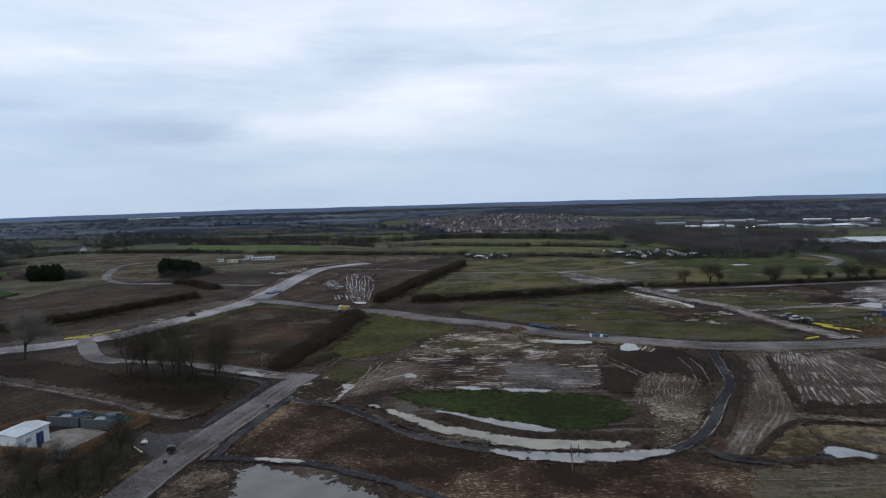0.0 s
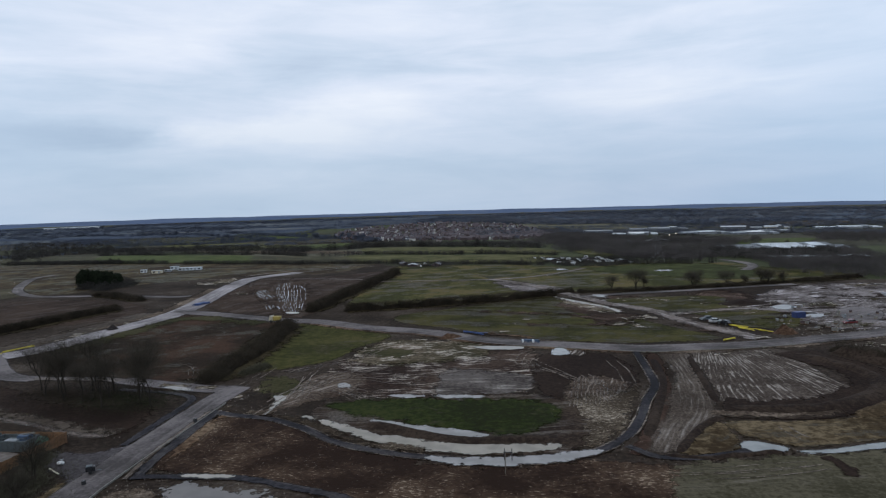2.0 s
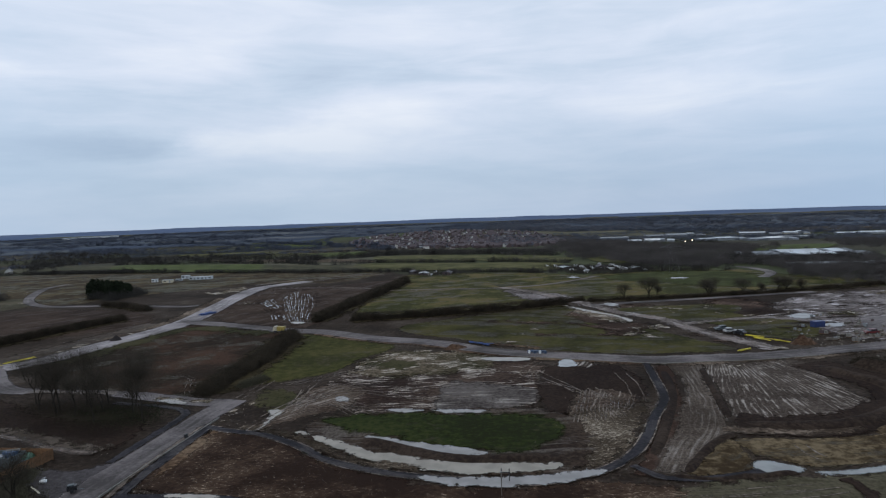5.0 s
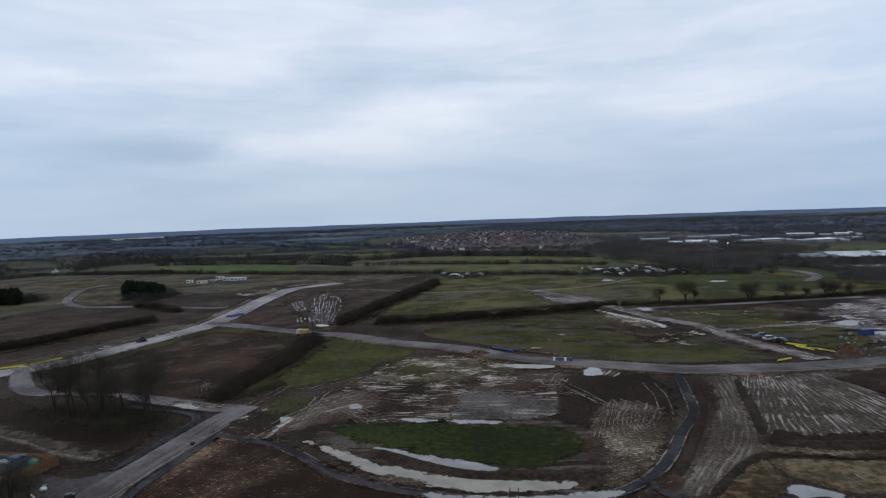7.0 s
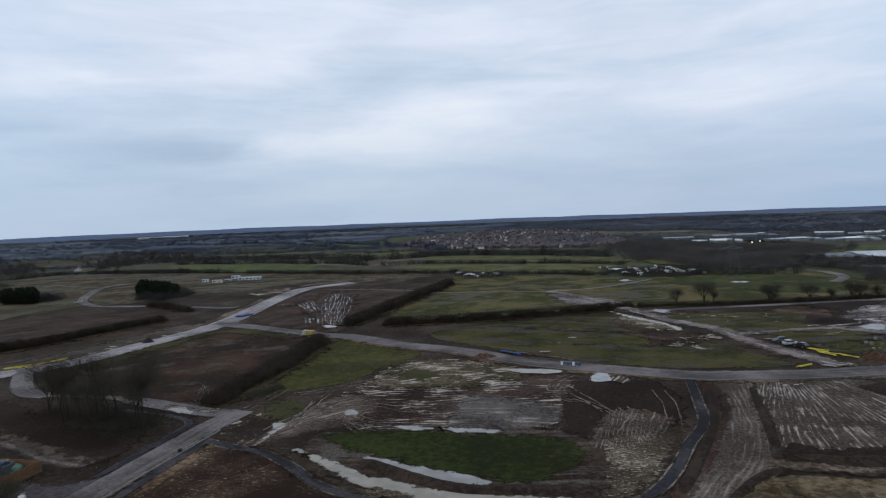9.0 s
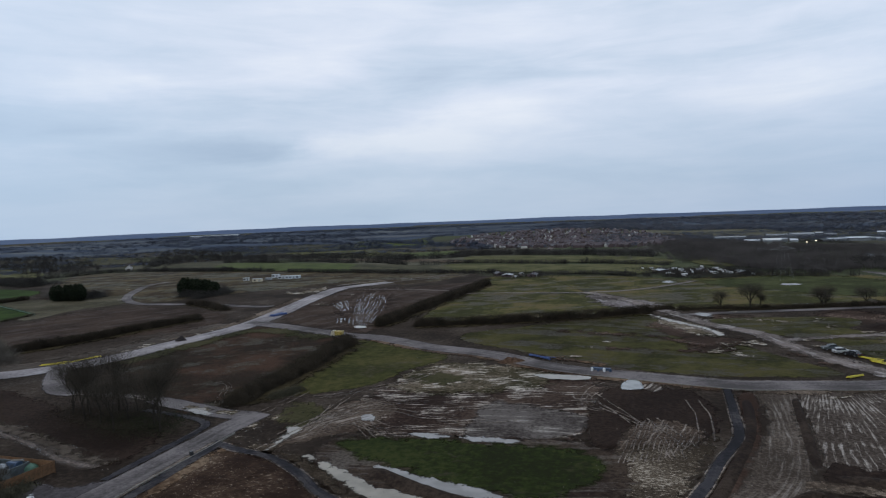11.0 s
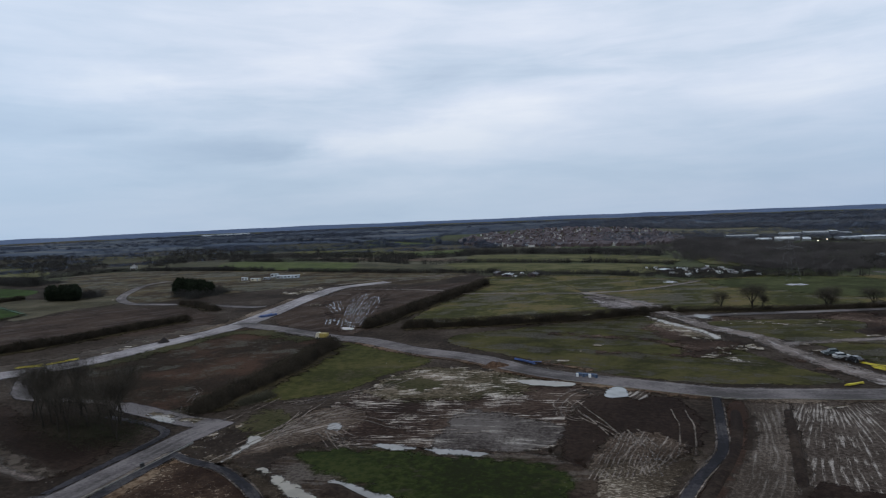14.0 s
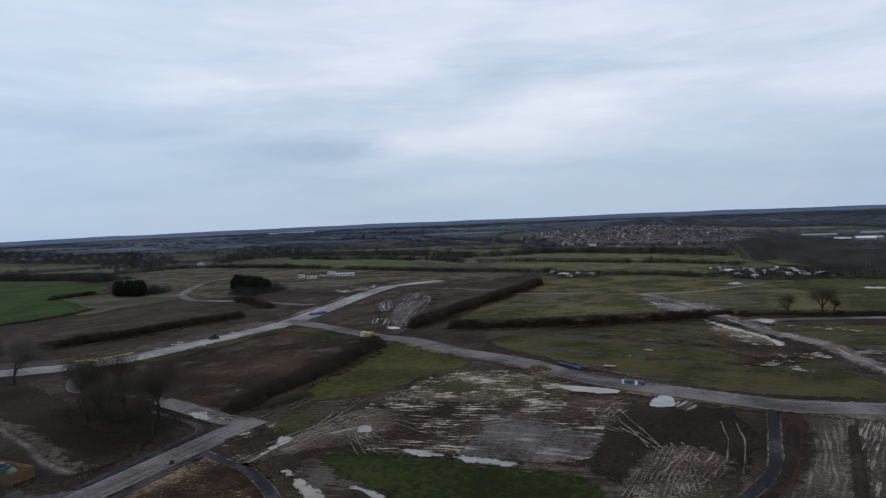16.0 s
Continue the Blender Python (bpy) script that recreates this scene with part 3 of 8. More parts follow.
def axis_lines(lo, hi, step, limit, grow=1.075, most=95.0):
    core = list(np.arange(lo, hi + 0.01, step))
    up, s = [core[-1]], step
    while up[-1] < limit:
        s = min(s * grow, most)
        up.append(up[-1] + s)
    down, s = [core[0]], step
    while down[-1] > -limit:
        s = min(s * grow, most)
        down.append(down[-1] - s)
    return np.array(down[:0:-1] + core + up[1:])


XS = axis_lines(-165, 110, 1.25, 4600)
YS = axis_lines(66, 235, 1.25, 4600)


def distance_inside(px, py, outline):
    """Distance to a closed outline, positive inside."""
    best = np.full(px.shape, 1e9)
    inside = np.zeros(px.shape, bool)
    a = outline
    b = np.roll(outline, -1, axis=0)
    for (ax, ay), (bx, by) in zip(a, b):
        dx, dy = bx - ax, by - ay
        u = np.clip(((px - ax) * dx + (py - ay) * dy) / (dx * dx + dy * dy + 1e-9), 0, 1)
        best = np.minimum(best, (px - ax - u * dx) ** 2 + (py - ay - u * dy) ** 2)
        if ay != by:
            cross = ((ay > py) != (by > py)) & (px < (bx - ax) * (py - ay) / (by - ay) + ax)
            inside ^= cross
    best = np.sqrt(best)
    return np.where(inside, best, -best)


def set_attribute(me, name, kind, values):
    at = me.attributes.new(name, kind, "POINT")
    at.data.foreach_set("vector" if kind == "FLOAT_VECTOR" else "value", np.asarray(values, np.float32).ravel())


def sheet(name, xs, ys, keep, z, edge, flow, mat):
    """Part of the ground lattice as a mesh, with its border distance and flow."""
    nx, ny = len(xs), len(ys)
    gx, gy = np.meshgrid(xs, ys)
    cell = (keep[:-1, :-1] | keep[1:, :-1] | keep[:-1, 1:] | keep[1:, 1:])
    j, i = np.nonzero(cell)
    a = j * nx + i
    quads = np.stack([a, a + 1, a + nx + 1, a + nx], 1)
    used, inv = np.unique(quads, return_inverse=True)
    quads = inv.reshape(-1, 4)
    me = bpy.data.meshes.new(name)
    me.vertices.add(len(used))
    me.vertices.foreach_set("co", np.stack([gx.ravel()[used], gy.ravel()[used], z.ravel()[used]], 1).astype(np.float32).ravel())
    me.loops.add(quads.size)
    me.loops.foreach_set("vertex_index", quads.astype(np.int32).ravel())
    me.polygons.add(len(quads))
    me.polygons.foreach_set("loop_start", np.arange(0, quads.size, 4, dtype=np.int32))
    me.update(calc_edges=True)
    me.shade_smooth()
    set_attribute(me, "edge", "FLOAT", edge.ravel()[used])
    if flow is not None:
        set_attribute(me, "flow", "FLOAT_VECTOR", flow.reshape(-1, 3)[used])
    me.materials.append(mat)
    return new(name, me)


# ---- plan of the ground ----
SPINE = [(-192, 145.8), (-175.2, 151.3), (-168.1, 156.4), (-153.8, 168.8), (-144.1, 184.7), (-139.4, 211.9), (-135.1, 244.3), (-140.1, 280.3), (-147.7, 320.8), (-152.4, 363.3), (-145.4, 379.5), (-133.9, 396.7)]
SPINE_END = [(-133.9, 396.7), (-120.5, 411.7), (-103.5, 430.8), (-91.8, 427.6)]
CROSS = [(-137.6, 251.7), (-106.8, 239.1), (-85.3, 229.3), (-69, 224.9), (-48, 213.3), (-27.7, 205.6), (-12.5, 195.5), (1.1, 189.3), (17.1, 184.9), (35, 180.7), (47.5, 182.2), (63.2, 184.3), (80.1, 189.3), (98.5, 195.9), (112.1, 201.6), (133.3, 212.6)]
NEAR_ROAD = [(-62.5, 66.7), (-64.4, 78.5), (-65.5, 90.7), (-65.3, 107.6), (-65, 130.8), (-63.7, 142.8)]
STUB = [(-63.7, 140.9), (-71.2, 141.2), (-80.3, 143.7), (-90.2, 146.5), (-96.5, 148.4)]
BEND = [(-154, 175.2), (-137.5, 158.1), (-127.7, 150.7), (-120.6, 149.6)]
LOOP = [(-310.7, 412.8), (-308.6, 389.3), (-283.9, 346.2), (-263, 319.5), (-241, 303.1), (-220.5, 300.8), (-197.2, 300.7), (-164.9, 294.5), (-154.3, 296.5)]
PATH = [(-61.1, 92.2), (-62.4, 100.3), (-62.7, 107.7), (-63.2, 117.8), (-63, 125.4), (-55.2, 122.7), (-47.4, 120.4), (-38.8, 114.9), (-31.7, 108.9), (-23.9, 105.3), (-15.9, 103), (-5.7, 101.4), (3.2, 101.1), (9.6, 103.5), (15.5, 107.6), (20.3, 114.1), (23.9, 122.9), (27, 133.2), (31.3, 145.2), (32.4, 159.7), (33.2, 177.4)]
LOW_PATH = [(-60, 93.2), (-54, 93.4), (-47.2, 93.6), (-41.2, 93.3), (-34.7, 91.1), (-28.7, 89.2), (-22.9, 86.6), (-17.4, 83.7)]
HAUL = [(-12.5, 345.3), (-1.2, 334.7), (9.3, 317.8), (24.6, 286.7), (38.2, 259), (49.9, 244.7), (55.2, 226.5), (63.9, 206.3), (71.5, 192.7)]
SIDE_TRACK = [(-14.6, 343), (4.3, 349.7), (22.6, 364.5), (43.4, 392.3)]
FIELD_TRACK = [(-14.6, 343), (-37, 343.7), (-67.5, 342.2), (-75.8, 337.5)]
LANE = [(28.5, 278.1), (52, 286.3), (75.7, 293), (99.7, 299.8), (128.5, 308.4)]
RIVER_LANE = [(133.8, 431.8), (140.2, 413.5), (139.8, 391.4), (128.1, 369.6)]
LEFT_TRACK = [(-154.3, 134.5), (-137.9, 128.7), (-116.6, 122.9), (-97, 116.8), (-85.4, 112.1), (-75.4, 110.4)]
TAN_TRACK = [(37.9, 126.8), (45.1, 125.2), (53.4, 125.5), (62.5, 127.8)]
FAR_TRACK = [(-139.3, 360.8), (-111, 359.6), (-82.5, 353)]
RIDGE_TRACK = [(-161.6, 379.9), (-141.7, 408.9), (-108.8, 432.6)]
P_ROUGH = [(-129.6, 243.3), (-104.1, 233), (-83.2, 222.7), (-76, 185.2), (-75, 146.7), (-76.3, 139.9), (-95.9, 147), (-116.1, 163.4), (-133.7, 171.4), (-134.9, 195.7), (-130, 216.5)]
P_NE = [(-132.3, 265.3), (-144.3, 323.6), (-141.7, 364.1), (-110.6, 372.7), (-70.8, 395.7), (-72.2, 335.8), (-76.8, 246.6), (-89.7, 235.4)]
P_W = [(-241.2, 206.8), (-247.7, 244.9), (-247.7, 280.2), (-203.9, 289.2), (-166.2, 272.7), (-149.7, 241.8), (-169.2, 220.1), (-192.6, 202.4), (-202.8, 190)]
P_WEDGE = [(-78.8, 221.7), (-60.1, 214.4), (-40.8, 206.6), (-39.6, 191.6), (-45.3, 184.4), (-48.8, 169.5), (-55.1, 163.4), (-61.5, 158.5), (-65.9, 156.9), (-69.1, 172.2)]
P_MID = [(-42.4, 236.4), (-20.7, 254.7), (16.1, 279.2), (32.9, 244.6), (44.8, 222), (52.6, 208.9), (59.9, 193.3), (36.5, 188.4), (17.6, 190.8), (-2.3, 199.9), (-21, 211.7), (-38, 222.7)]
P_FAR_A = [(-64.3, 252.1), (-72, 302.6), (-75.1, 365.8), (-75.6, 424.7), (-42.8, 421.7), (-20.3, 368.6), (-3.6, 330.8), (11.9, 296.5), (-0.7, 281.5), (-32.4, 260.2)]
P_FAR_B = [(-11.8, 345.3), (23.3, 375.7), (60, 421), (103.8, 427.6), (117.9, 399.2), (105.3, 324), (67.3, 305.3), (30, 292.9), (9.1, 315.6)]
P_FAR_L = [(-518.2, 532.3), (-430, 532.1), (-309, 525.6), (-184, 478.2), (-98, 456.6), (-112.9, 389.9), (-164.3, 386.4), (-220.5, 331.2), (-232.2, 307.5), (-286.2, 307.9), (-367.2, 367.1)]
P_GREEN_L = [(-1119.4, 588.1), (-562, 403.7), (-466, 387.7), (-384, 365.5), (-366.8, 354.7), (-357.5, 344.9), (-332.9, 299.3), (-331.4, 294.6), (-318.9, 289), (-276.4, 268.9), (-270.5, 265.9), (-267.8, 262.5), (-267.3, 234), (-271.5, 221.4), (-290.1, 187.9)]
P_BASIN = [(-38.8, 130.5), (-32.1, 133.6), (-19.8, 133.8), (-3.2, 134.5), (3.6, 133.7), (8.9, 129.6), (9, 123), (3.1, 114.8), (-2.8, 112.7), (-8.8, 114.7), (-17.5, 117.5), (-25.8, 121), (-33.5, 124.6)]
P_BED = [(-40.3, 131.5), (-27.3, 135), (-3.3, 137.6), (6, 136.7), (13.1, 128.4), (11, 108), (-2.6, 105), (-15.8, 105.7), (-27.2, 112.4), (-39.4, 120.4)]
P_STREAK = [(-46.4, 157.2), (-41.1, 173.1), (-28, 181.1), (-10.7, 186.1), (3.6, 181.5), (6.5, 162.2), (7.3, 149.6), (1.4, 139), (-10.2, 134.1), (-27.1, 133.8), (-35.7, 138.3)]
P_CHALK = [(-43.2, 168.3), (-40.1, 191.7), (-28.3, 195), (-16, 191.8), (-4.2, 184.4), (-9.9, 171.2), (-21.4, 166.5), (-32.8, 163.1)]
P_TRACKS = [(-52, 123.6), (-51, 132.3), (-50.9, 143.6), (-46.1, 156.1), (-36.4, 152.7), (-37, 138.2), (-42.2, 133.3), (-47.6, 126.7)]
P_FAN = [(10.7, 134), (13.8, 149.1), (20.6, 152.8), (24.5, 148.9), (25.8, 145.3), (22.2, 131.4), (17.3, 119.8), (11.5, 124.5)]
P_FAN_LOW = [(10.7, 134), (23.9, 141), (27.6, 145.3), (27.4, 141), (22.1, 124.5), (17.2, 112.7), (12.8, 108), (7.8, 109.5), (10.1, 119.8)]
P_STRIP = [(38.5, 177.2), (45.8, 176.9), (43.6, 159.4), (40.9, 140.8), (39.3, 125.5), (37.1, 122.3), (33.1, 117), (28.6, 109), (26.5, 106.1), (22.5, 106), (21.8, 107), (25.4, 115.5), (29.3, 126.2), (33.9, 140.9), (37.8, 154.4), (38.9, 167.9)]
P_PLOT = [(48.6, 178.1), (58.7, 179.7), (67.1, 180.7), (68.4, 174.8), (71, 161.3), (71.7, 146.8), (73.7, 143.8), (67.7, 138.6), (59.5, 134.8), (51, 132.7), (42.7, 133.1), (43.2, 140.8), (44.3, 151.9), (45.7, 164.8)]
P_YARD = [(75.5, 250.8), (100.3, 274.2), (127.5, 302.2), (171.6, 309.5), (188.8, 287.8), (138.4, 210.4), (111.8, 203.4), (100.2, 205.8), (95.8, 218.2), (81.5, 222.3)]
P_TAN = [(39.1, 120.8), (51.8, 121.8), (70.2, 125.5), (84.5, 127.8), (76.8, 116), (63.4, 113.2), (52.2, 110.1), (45.9, 109.7), (43.1, 111.7), (40, 113.2), (38.9, 115.6)]
P_TAN_FAN = [(35.9, 119.9), (38.4, 118.5), (37.5, 109.1), (35.9, 106.7), (30.3, 105.4), (26.7, 105.2), (29, 109)]
P_PASTURE = [(23, 100.3), (35.7, 103.5), (48.5, 105.7), (60.9, 108.7), (79.4, 112.1), (62.7, 76.5), (6.9, 74.2), (17.1, 95.7)]
P_RUBBLE = [(-59.2, 96.2), (-61.4, 111.2), (-59.3, 121.6), (-45.1, 119.7), (-35.5, 111.4), (-25.4, 104.5), (-11.4, 99.9), (1.8, 98.9), (14.7, 102.8), (24.7, 100.6), (21.7, 88.2), (17.1, 76.6), (-8.5, 72.6), (-20.5, 83.5), (-34.9, 91.7), (-45.6, 94.5)]
P_DARK = [(4.3, 156.7), (8.5, 174.1), (24.8, 174.3), (29, 159.1), (24.6, 140.7), (14.3, 152.7), (11.3, 131.7), (6.1, 138.7)]
P_SITE_GREEN = [(33.5, 264.8), (60.7, 275.4), (84.8, 272.9), (80.4, 246.9), (94.1, 236.4), (78.4, 212.1), (71.8, 225.3), (56.7, 240.3)]
P_PAD = [(-96.8, 100.3), (-93.1, 102.8), (-87.4, 102.1), (-85.4, 100.9), (-85.8, 95.7), (-85.6, 92.1), (-85.4, 91.2), (-90.3, 91.8), (-93, 93.9)]
P_YARD_L = [(-82, 98), (-82.3, 102.6), (-78, 103.0), (-73, 102.2), (-69.5, 105.5), (-66.5, 108.0), (-65.5, 101), (-66.2, 92), (-67.8, 89.5), (-71.5, 93.0), (-76.5, 95.0)]
P_STRIPED = [(-144.2, 341.7), (-133.9, 352.4), (-114.2, 346.9), (-93.4, 288.4), (-85.6, 252.6), (-84.7, 239.7), (-99.8, 262.2), (-119, 291.3)]
P_SITE = [(-269.9, 166.6), (-458.6, 357.8), (-376.9, 457.8), (-206.3, 437.5), (-125.9, 478.2), (-75.6, 424.7), (29.7, 304.7), (109.2, 321.7), (219.4, 285.7), (300, 0), (200, -250), (-400, -250), (-420, 100)]
W_ARC = [(-41.8, 122.6), (-33.6, 118.6), (-25.3, 113.4), (-18.2, 110.9), (-10.5, 109), (-1.7, 108.4), (7.6, 108.8), (7.9, 107.2), (2.4, 105.2), (-5.9, 104.3), (-12.8, 105.2), (-21.1, 107.6), (-28.7, 112), (-35.1, 117)]
W_INNER = [(-27.5, 120.8), (-18.6, 118), (-11, 115.9), (-3.8, 113.1), (-8.6, 111.7), (-18, 113.6), (-24.8, 116.3)]
W_CRESCENT = [(-15.4, 102.8), (-6.2, 102.4), (4.5, 103.6), (14.3, 106.6), (10.4, 102.4), (0.9, 99.6), (-6.9, 99.6), (-12.4, 100.7)]
W_LOW = [(-51.9, 88.7), (-41.7, 90.1), (-35, 87.1), (-27.8, 83.3), (-20.3, 76), (-43.2, 72.5)]
W_ROUND = [(37.4, 109.9), (39.5, 111.5), (42.2, 110.3), (45.1, 108.1), (42.5, 106.4), (37.6, 106)]
W_STREAM = [(45.3, 107.3), (49.5, 107.8), (55.5, 109.6), (62.7, 111.9), (76.4, 115.4), (74.6, 112.6), (61.2, 109.2), (54.4, 107.5), (48.7, 106.2), (45.4, 106.4)]
W_B = [(-29, 136.6), (-24.3, 137.3), (-19.6, 136.9), (-20.2, 135.2), (-25.5, 135.4)]
W_C = [(-17.6, 136.2), (-11.7, 136.9), (-5.6, 136.8), (-7.7, 134.9), (-15, 134.6)]
W_TOP = [(-10.9, 183.9), (-4.2, 184.4), (2.8, 183.6), (2, 180.1), (-6.4, 180.1)]
W_TOP_B = [(11.1, 179.6), (13.5, 182.5), (14.8, 179.2), (15.4, 174.5), (13.8, 173.1), (10.6, 173.1)]
W_SMALL = [(-52.7, 135.5), (-51.3, 136.4), (-49.5, 135.1), (-49.7, 130.3), (-49.7, 125.1), (-50.3, 123.2), (-50.9, 127.0), (-51.0, 131.6)]
W_SMALL_B = [(-41.4, 145.6), (-39.5, 146.7), (-37.3, 143.6), (-39.1, 142)]
W_HAUL = [(18, 279), (28.9, 265.4), (39.2, 242.7), (34.5, 238.3), (23.7, 257.3)]
W_STUB = [(-85, 143.8), (-79.8, 143), (-73.2, 140.1), (-77.3, 139.8)]
W_PATHLOW = [(-54.3, 94), (-47.5, 94.3), (-41.5, 94), (-47.6, 92.5)]
BANK_RING = [(41.1, 130.6), (44.5, 129.2), (50.4, 128.2), (59.2, 129.5), (69.3, 135.1), (78.4, 144.6), (80.4, 156), (76.7, 166.7), (72.4, 175.9)]
BANK_PLOT = [(45.7, 172.5), (43.9, 157.3), (42.1, 142.9), (40.8, 132.4)]
BANK_STRIP = [(36, 171), (33.9, 149.7), (28.5, 129.6), (22.7, 111.5)]
BANK_DITCH = [(39.6, 124.5), (34.9, 119.9), (29.7, 111.5), (26.6, 105.4)]
BANK_LOW = [(23.1, 104.6), (29.9, 103.8), (36.4, 105.5), (44, 107.3)]
BANK_BASIN = [(-28.9, 120), (-18, 113.6), (-7.6, 110.2), (2, 111.4), (8.7, 112.8)]
BANK_R = [(84.7, 176.7), (87.9, 169.2), (91.1, 163.5), (98.1, 158)]
BANK_TAN = [(63, 124.6), (68.6, 127.8), (75.5, 132.9), (84, 140.4), (91.3, 148.7), (93.6, 160.7), (90.5, 169.1)]
HG_WEDGE = [(-78.4, 217.2), (-75.1, 187.5), (-74.1, 165.3), (-74, 147.6)]
HG_MID = [(17.6, 284), (1.7, 274.4), (-21.4, 263.2), (-43.3, 254.1), (-64.7, 248.1)]
HG_NE = [(-68.5, 382.8), (-72.2, 335.8), (-76, 291.6), (-79.1, 246.8)]
HG_W = [(-167.2, 257), (-171.4, 246.3), (-176.6, 227.1), (-181.8, 205.6), (-189.3, 189), (-200.2, 176.6), (-209.4, 166)]
HG_W2 = [(-207.1, 300.8), (-194.5, 296.6), (-172, 282.9)]
HG_R = [(29.8, 291.2), (53.6, 294.6), (77, 298.1), (101.4, 305), (131.6, 315.7), (167.7, 330.6)]
HG_NECK = [(16.6, 287.6), (27, 293.4)]
HG_NEARBANK = [(-81.5, 101.1), (-77.4, 93.7), (-75.2, 87.1), (-74.5, 79.2), (-75.2, 73.8)]
HG_GREEN_L = [(-337.1, 291.7), (-337.4, 306.3), (-333.8, 317)]
HG_POINT = [(-268.4, 264.3), (-265.7, 255.6), (-263.7, 231.5), (-268, 219.2), (-274.4, 204.5)]
HG_TRI = [(-64.4, 161), (-66.6, 156.7), (-67.3, 154.3)]
GROVE = [(-106.8, 135.3), (-101.7, 135.1), (-94.3, 130.4), (-87.4, 126.8), (-92.4, 139), (-85.1, 136.8), (-83.5, 135.7), (-106, 138.5), (-77.5, 128.6), (-98, 139.5), (-99.5, 131.5), (-81.5, 131.5), (-90, 133.5), (-111, 139.5)]
LONE_TREE = [(-150.9, 149.2)]
CONIFER = [(-229.5, 339.2), (-299.7, 315.1)]
ROW_TREES = [(45.6, 299.9), (56.7, 301.7), (60.7, 305.3), (81.5, 301.6), (97.4, 305.1), (106.2, 308.6), (83.9, 305.2), (117.7, 310.3), (125, 312.1), (114.4, 310.4)]
CORNER_TREES = [(-74.9, 91.2), (-76.9, 77), (-72.8, 79.4), (-81.4, 78.2), (-78.9, 82.4), (-70.7, 81.6)]
BUSHES_L = [(-296, 326), (-304, 334), (-326, 333.6), (-425.3, 415.4)]
CARS = [(-141.4, 213.8)]
TRUCK = [(-87.5, 224.8), (-83.6, 225)]
PIPES_Y = [(-160.3, 173.3), (-154.4, 179), (-150.6, 188.2)]
PIPES_B = [(-135.9, 265.7), (-134.2, 273.6)]
PIPES_B2 = [(-16.7, 205.2), (-8.3, 200.5)]
PIPES_B3 = [(2.2, 190.8), (7.7, 189.7)]
YEL_R1 = [(60.2, 190.2), (64.9, 193.1)]
YEL_R2 = [(67.8, 212.3), (77.4, 201)]
CONTAINER = [(95.4, 225.5), (99.4, 230.6)]
SPOIL_A = [(81.3, 200.8), (88.1, 256.5)]
SPOIL2 = [(-19, 197.3)]
SITE_CARS = [(64.5, 221.4), (66.1, 217.2), (67.9, 214.2), (105.2, 212.8)]
POLE = [(-1.4, 96.6), (-1, 101.3)]
VANS = [(22.5, 451.8), (27.5, 443.1), (35.3, 450.3), (34.9, 423.3), (39, 430.3), (44.5, 433.5), (50.5, 440.6), (57.2, 452), (59.2, 439.7), (61.5, 431.8), (66.5, 431.3), (71.5, 430.8)]
P_VANS = [(14, 444), (26, 436), (42, 420), (60, 424), (78, 424), (76, 440), (58, 462), (34, 464), (18, 458)]
FARM = [(-72.6, 433.2), (-65.1, 424.8), (-61, 428.3), (-49.1, 423.5), (-45.8, 426.9)]
WHITE_HOUSE = [(-523.5, 603.2)]
TOWN = [(-335.6, 1248.4), (-97.2, 913.3), (47.4, 945.2), (44.8, 1512.4), (-180.5, 1702.1), (-401.9, 1608.4)]
WOOD_R = [(65.2, 1416.2), (122.6, 1107.7), (141, 745.5), (172.6, 734.4), (216.5, 653.3), (141.6, 446.5), (133.1, 424.6), (105.6, 434.8), (80.3, 462.2), (61.2, 483.7), (41.5, 590)]
WOOD_R2 = [(152.7, 481.6), (172.6, 469.4), (243.8, 481.8), (196.2, 387.2), (157.6, 378.6), (143.9, 391.1)]
SHED_BASE = [(-93.9, 89.8), (-93.9, 96.7)]
TANK_A = [(-100.8, 103.4), (-93.8, 103.4)]
TANK_B = [(-92.8, 102.9), (-85.8, 102.9)]
GREEN_COVER = [(-86.3, 106.5)]
FENCE_RIGHT = [(-83, 88.9), (-81.3, 107.4)]
FENCE_BACK = [(-81.3, 107.4), (-101.1, 107.5)]
FENCE_LEFT = [(-101.1, 107.5), (-107.3, 92.3)]
FENCE_FRONT = [(-103.4, 88.8), (-86.9, 89.3)]
FENCE_GATE = [(-86.9, 89.6), (-83.1, 88.9)]
SHEDS_FAR = [(142, 1258), (193, 1260), (156, 1017), (222, 1006), (250, 1398), (368, 1392), (269, 1038), (346, 1061), (434, 1400), (480, 1386), (485, 1368), (553, 1350), (331, 1000), (404, 1022), (590, 1320), (700, 1300), (163, 489), (245, 488), (160, 416), (215, 413), (113, 640), (160, 636), (-190, 1052), (-150, 1050), (420, 1150), (470, 1146)]
PYLONS = [(86.1, 395.3), (-31.4, 754.4)]
DRUMS = [(-62.4, 118.7), (-66.0, 90.2)]
GLASSH = [(-1744.5, 2266.3), (-1616.1, 2411.8)]
FLOODLIGHTS = [(151, 640), (166, 676)]
STREET = [(-94.4, 838.3), (-139, 1286.9), (-152.6, 1566.5)]
RUBBLE_SPOTS = [(-56.9, 127.6), (-46.7, 117.8), (-31.5, 104.9), (-53.3, 102.1), (-59.8, 103.9), (-47.5, 108.4), (-34.8, 99.5), (-20, 96.9), (10.1, 99), (17.8, 97.1), (15.9, 111.2), (15.5, 122.2), (7, 115.3), (22.8, 136.7)]
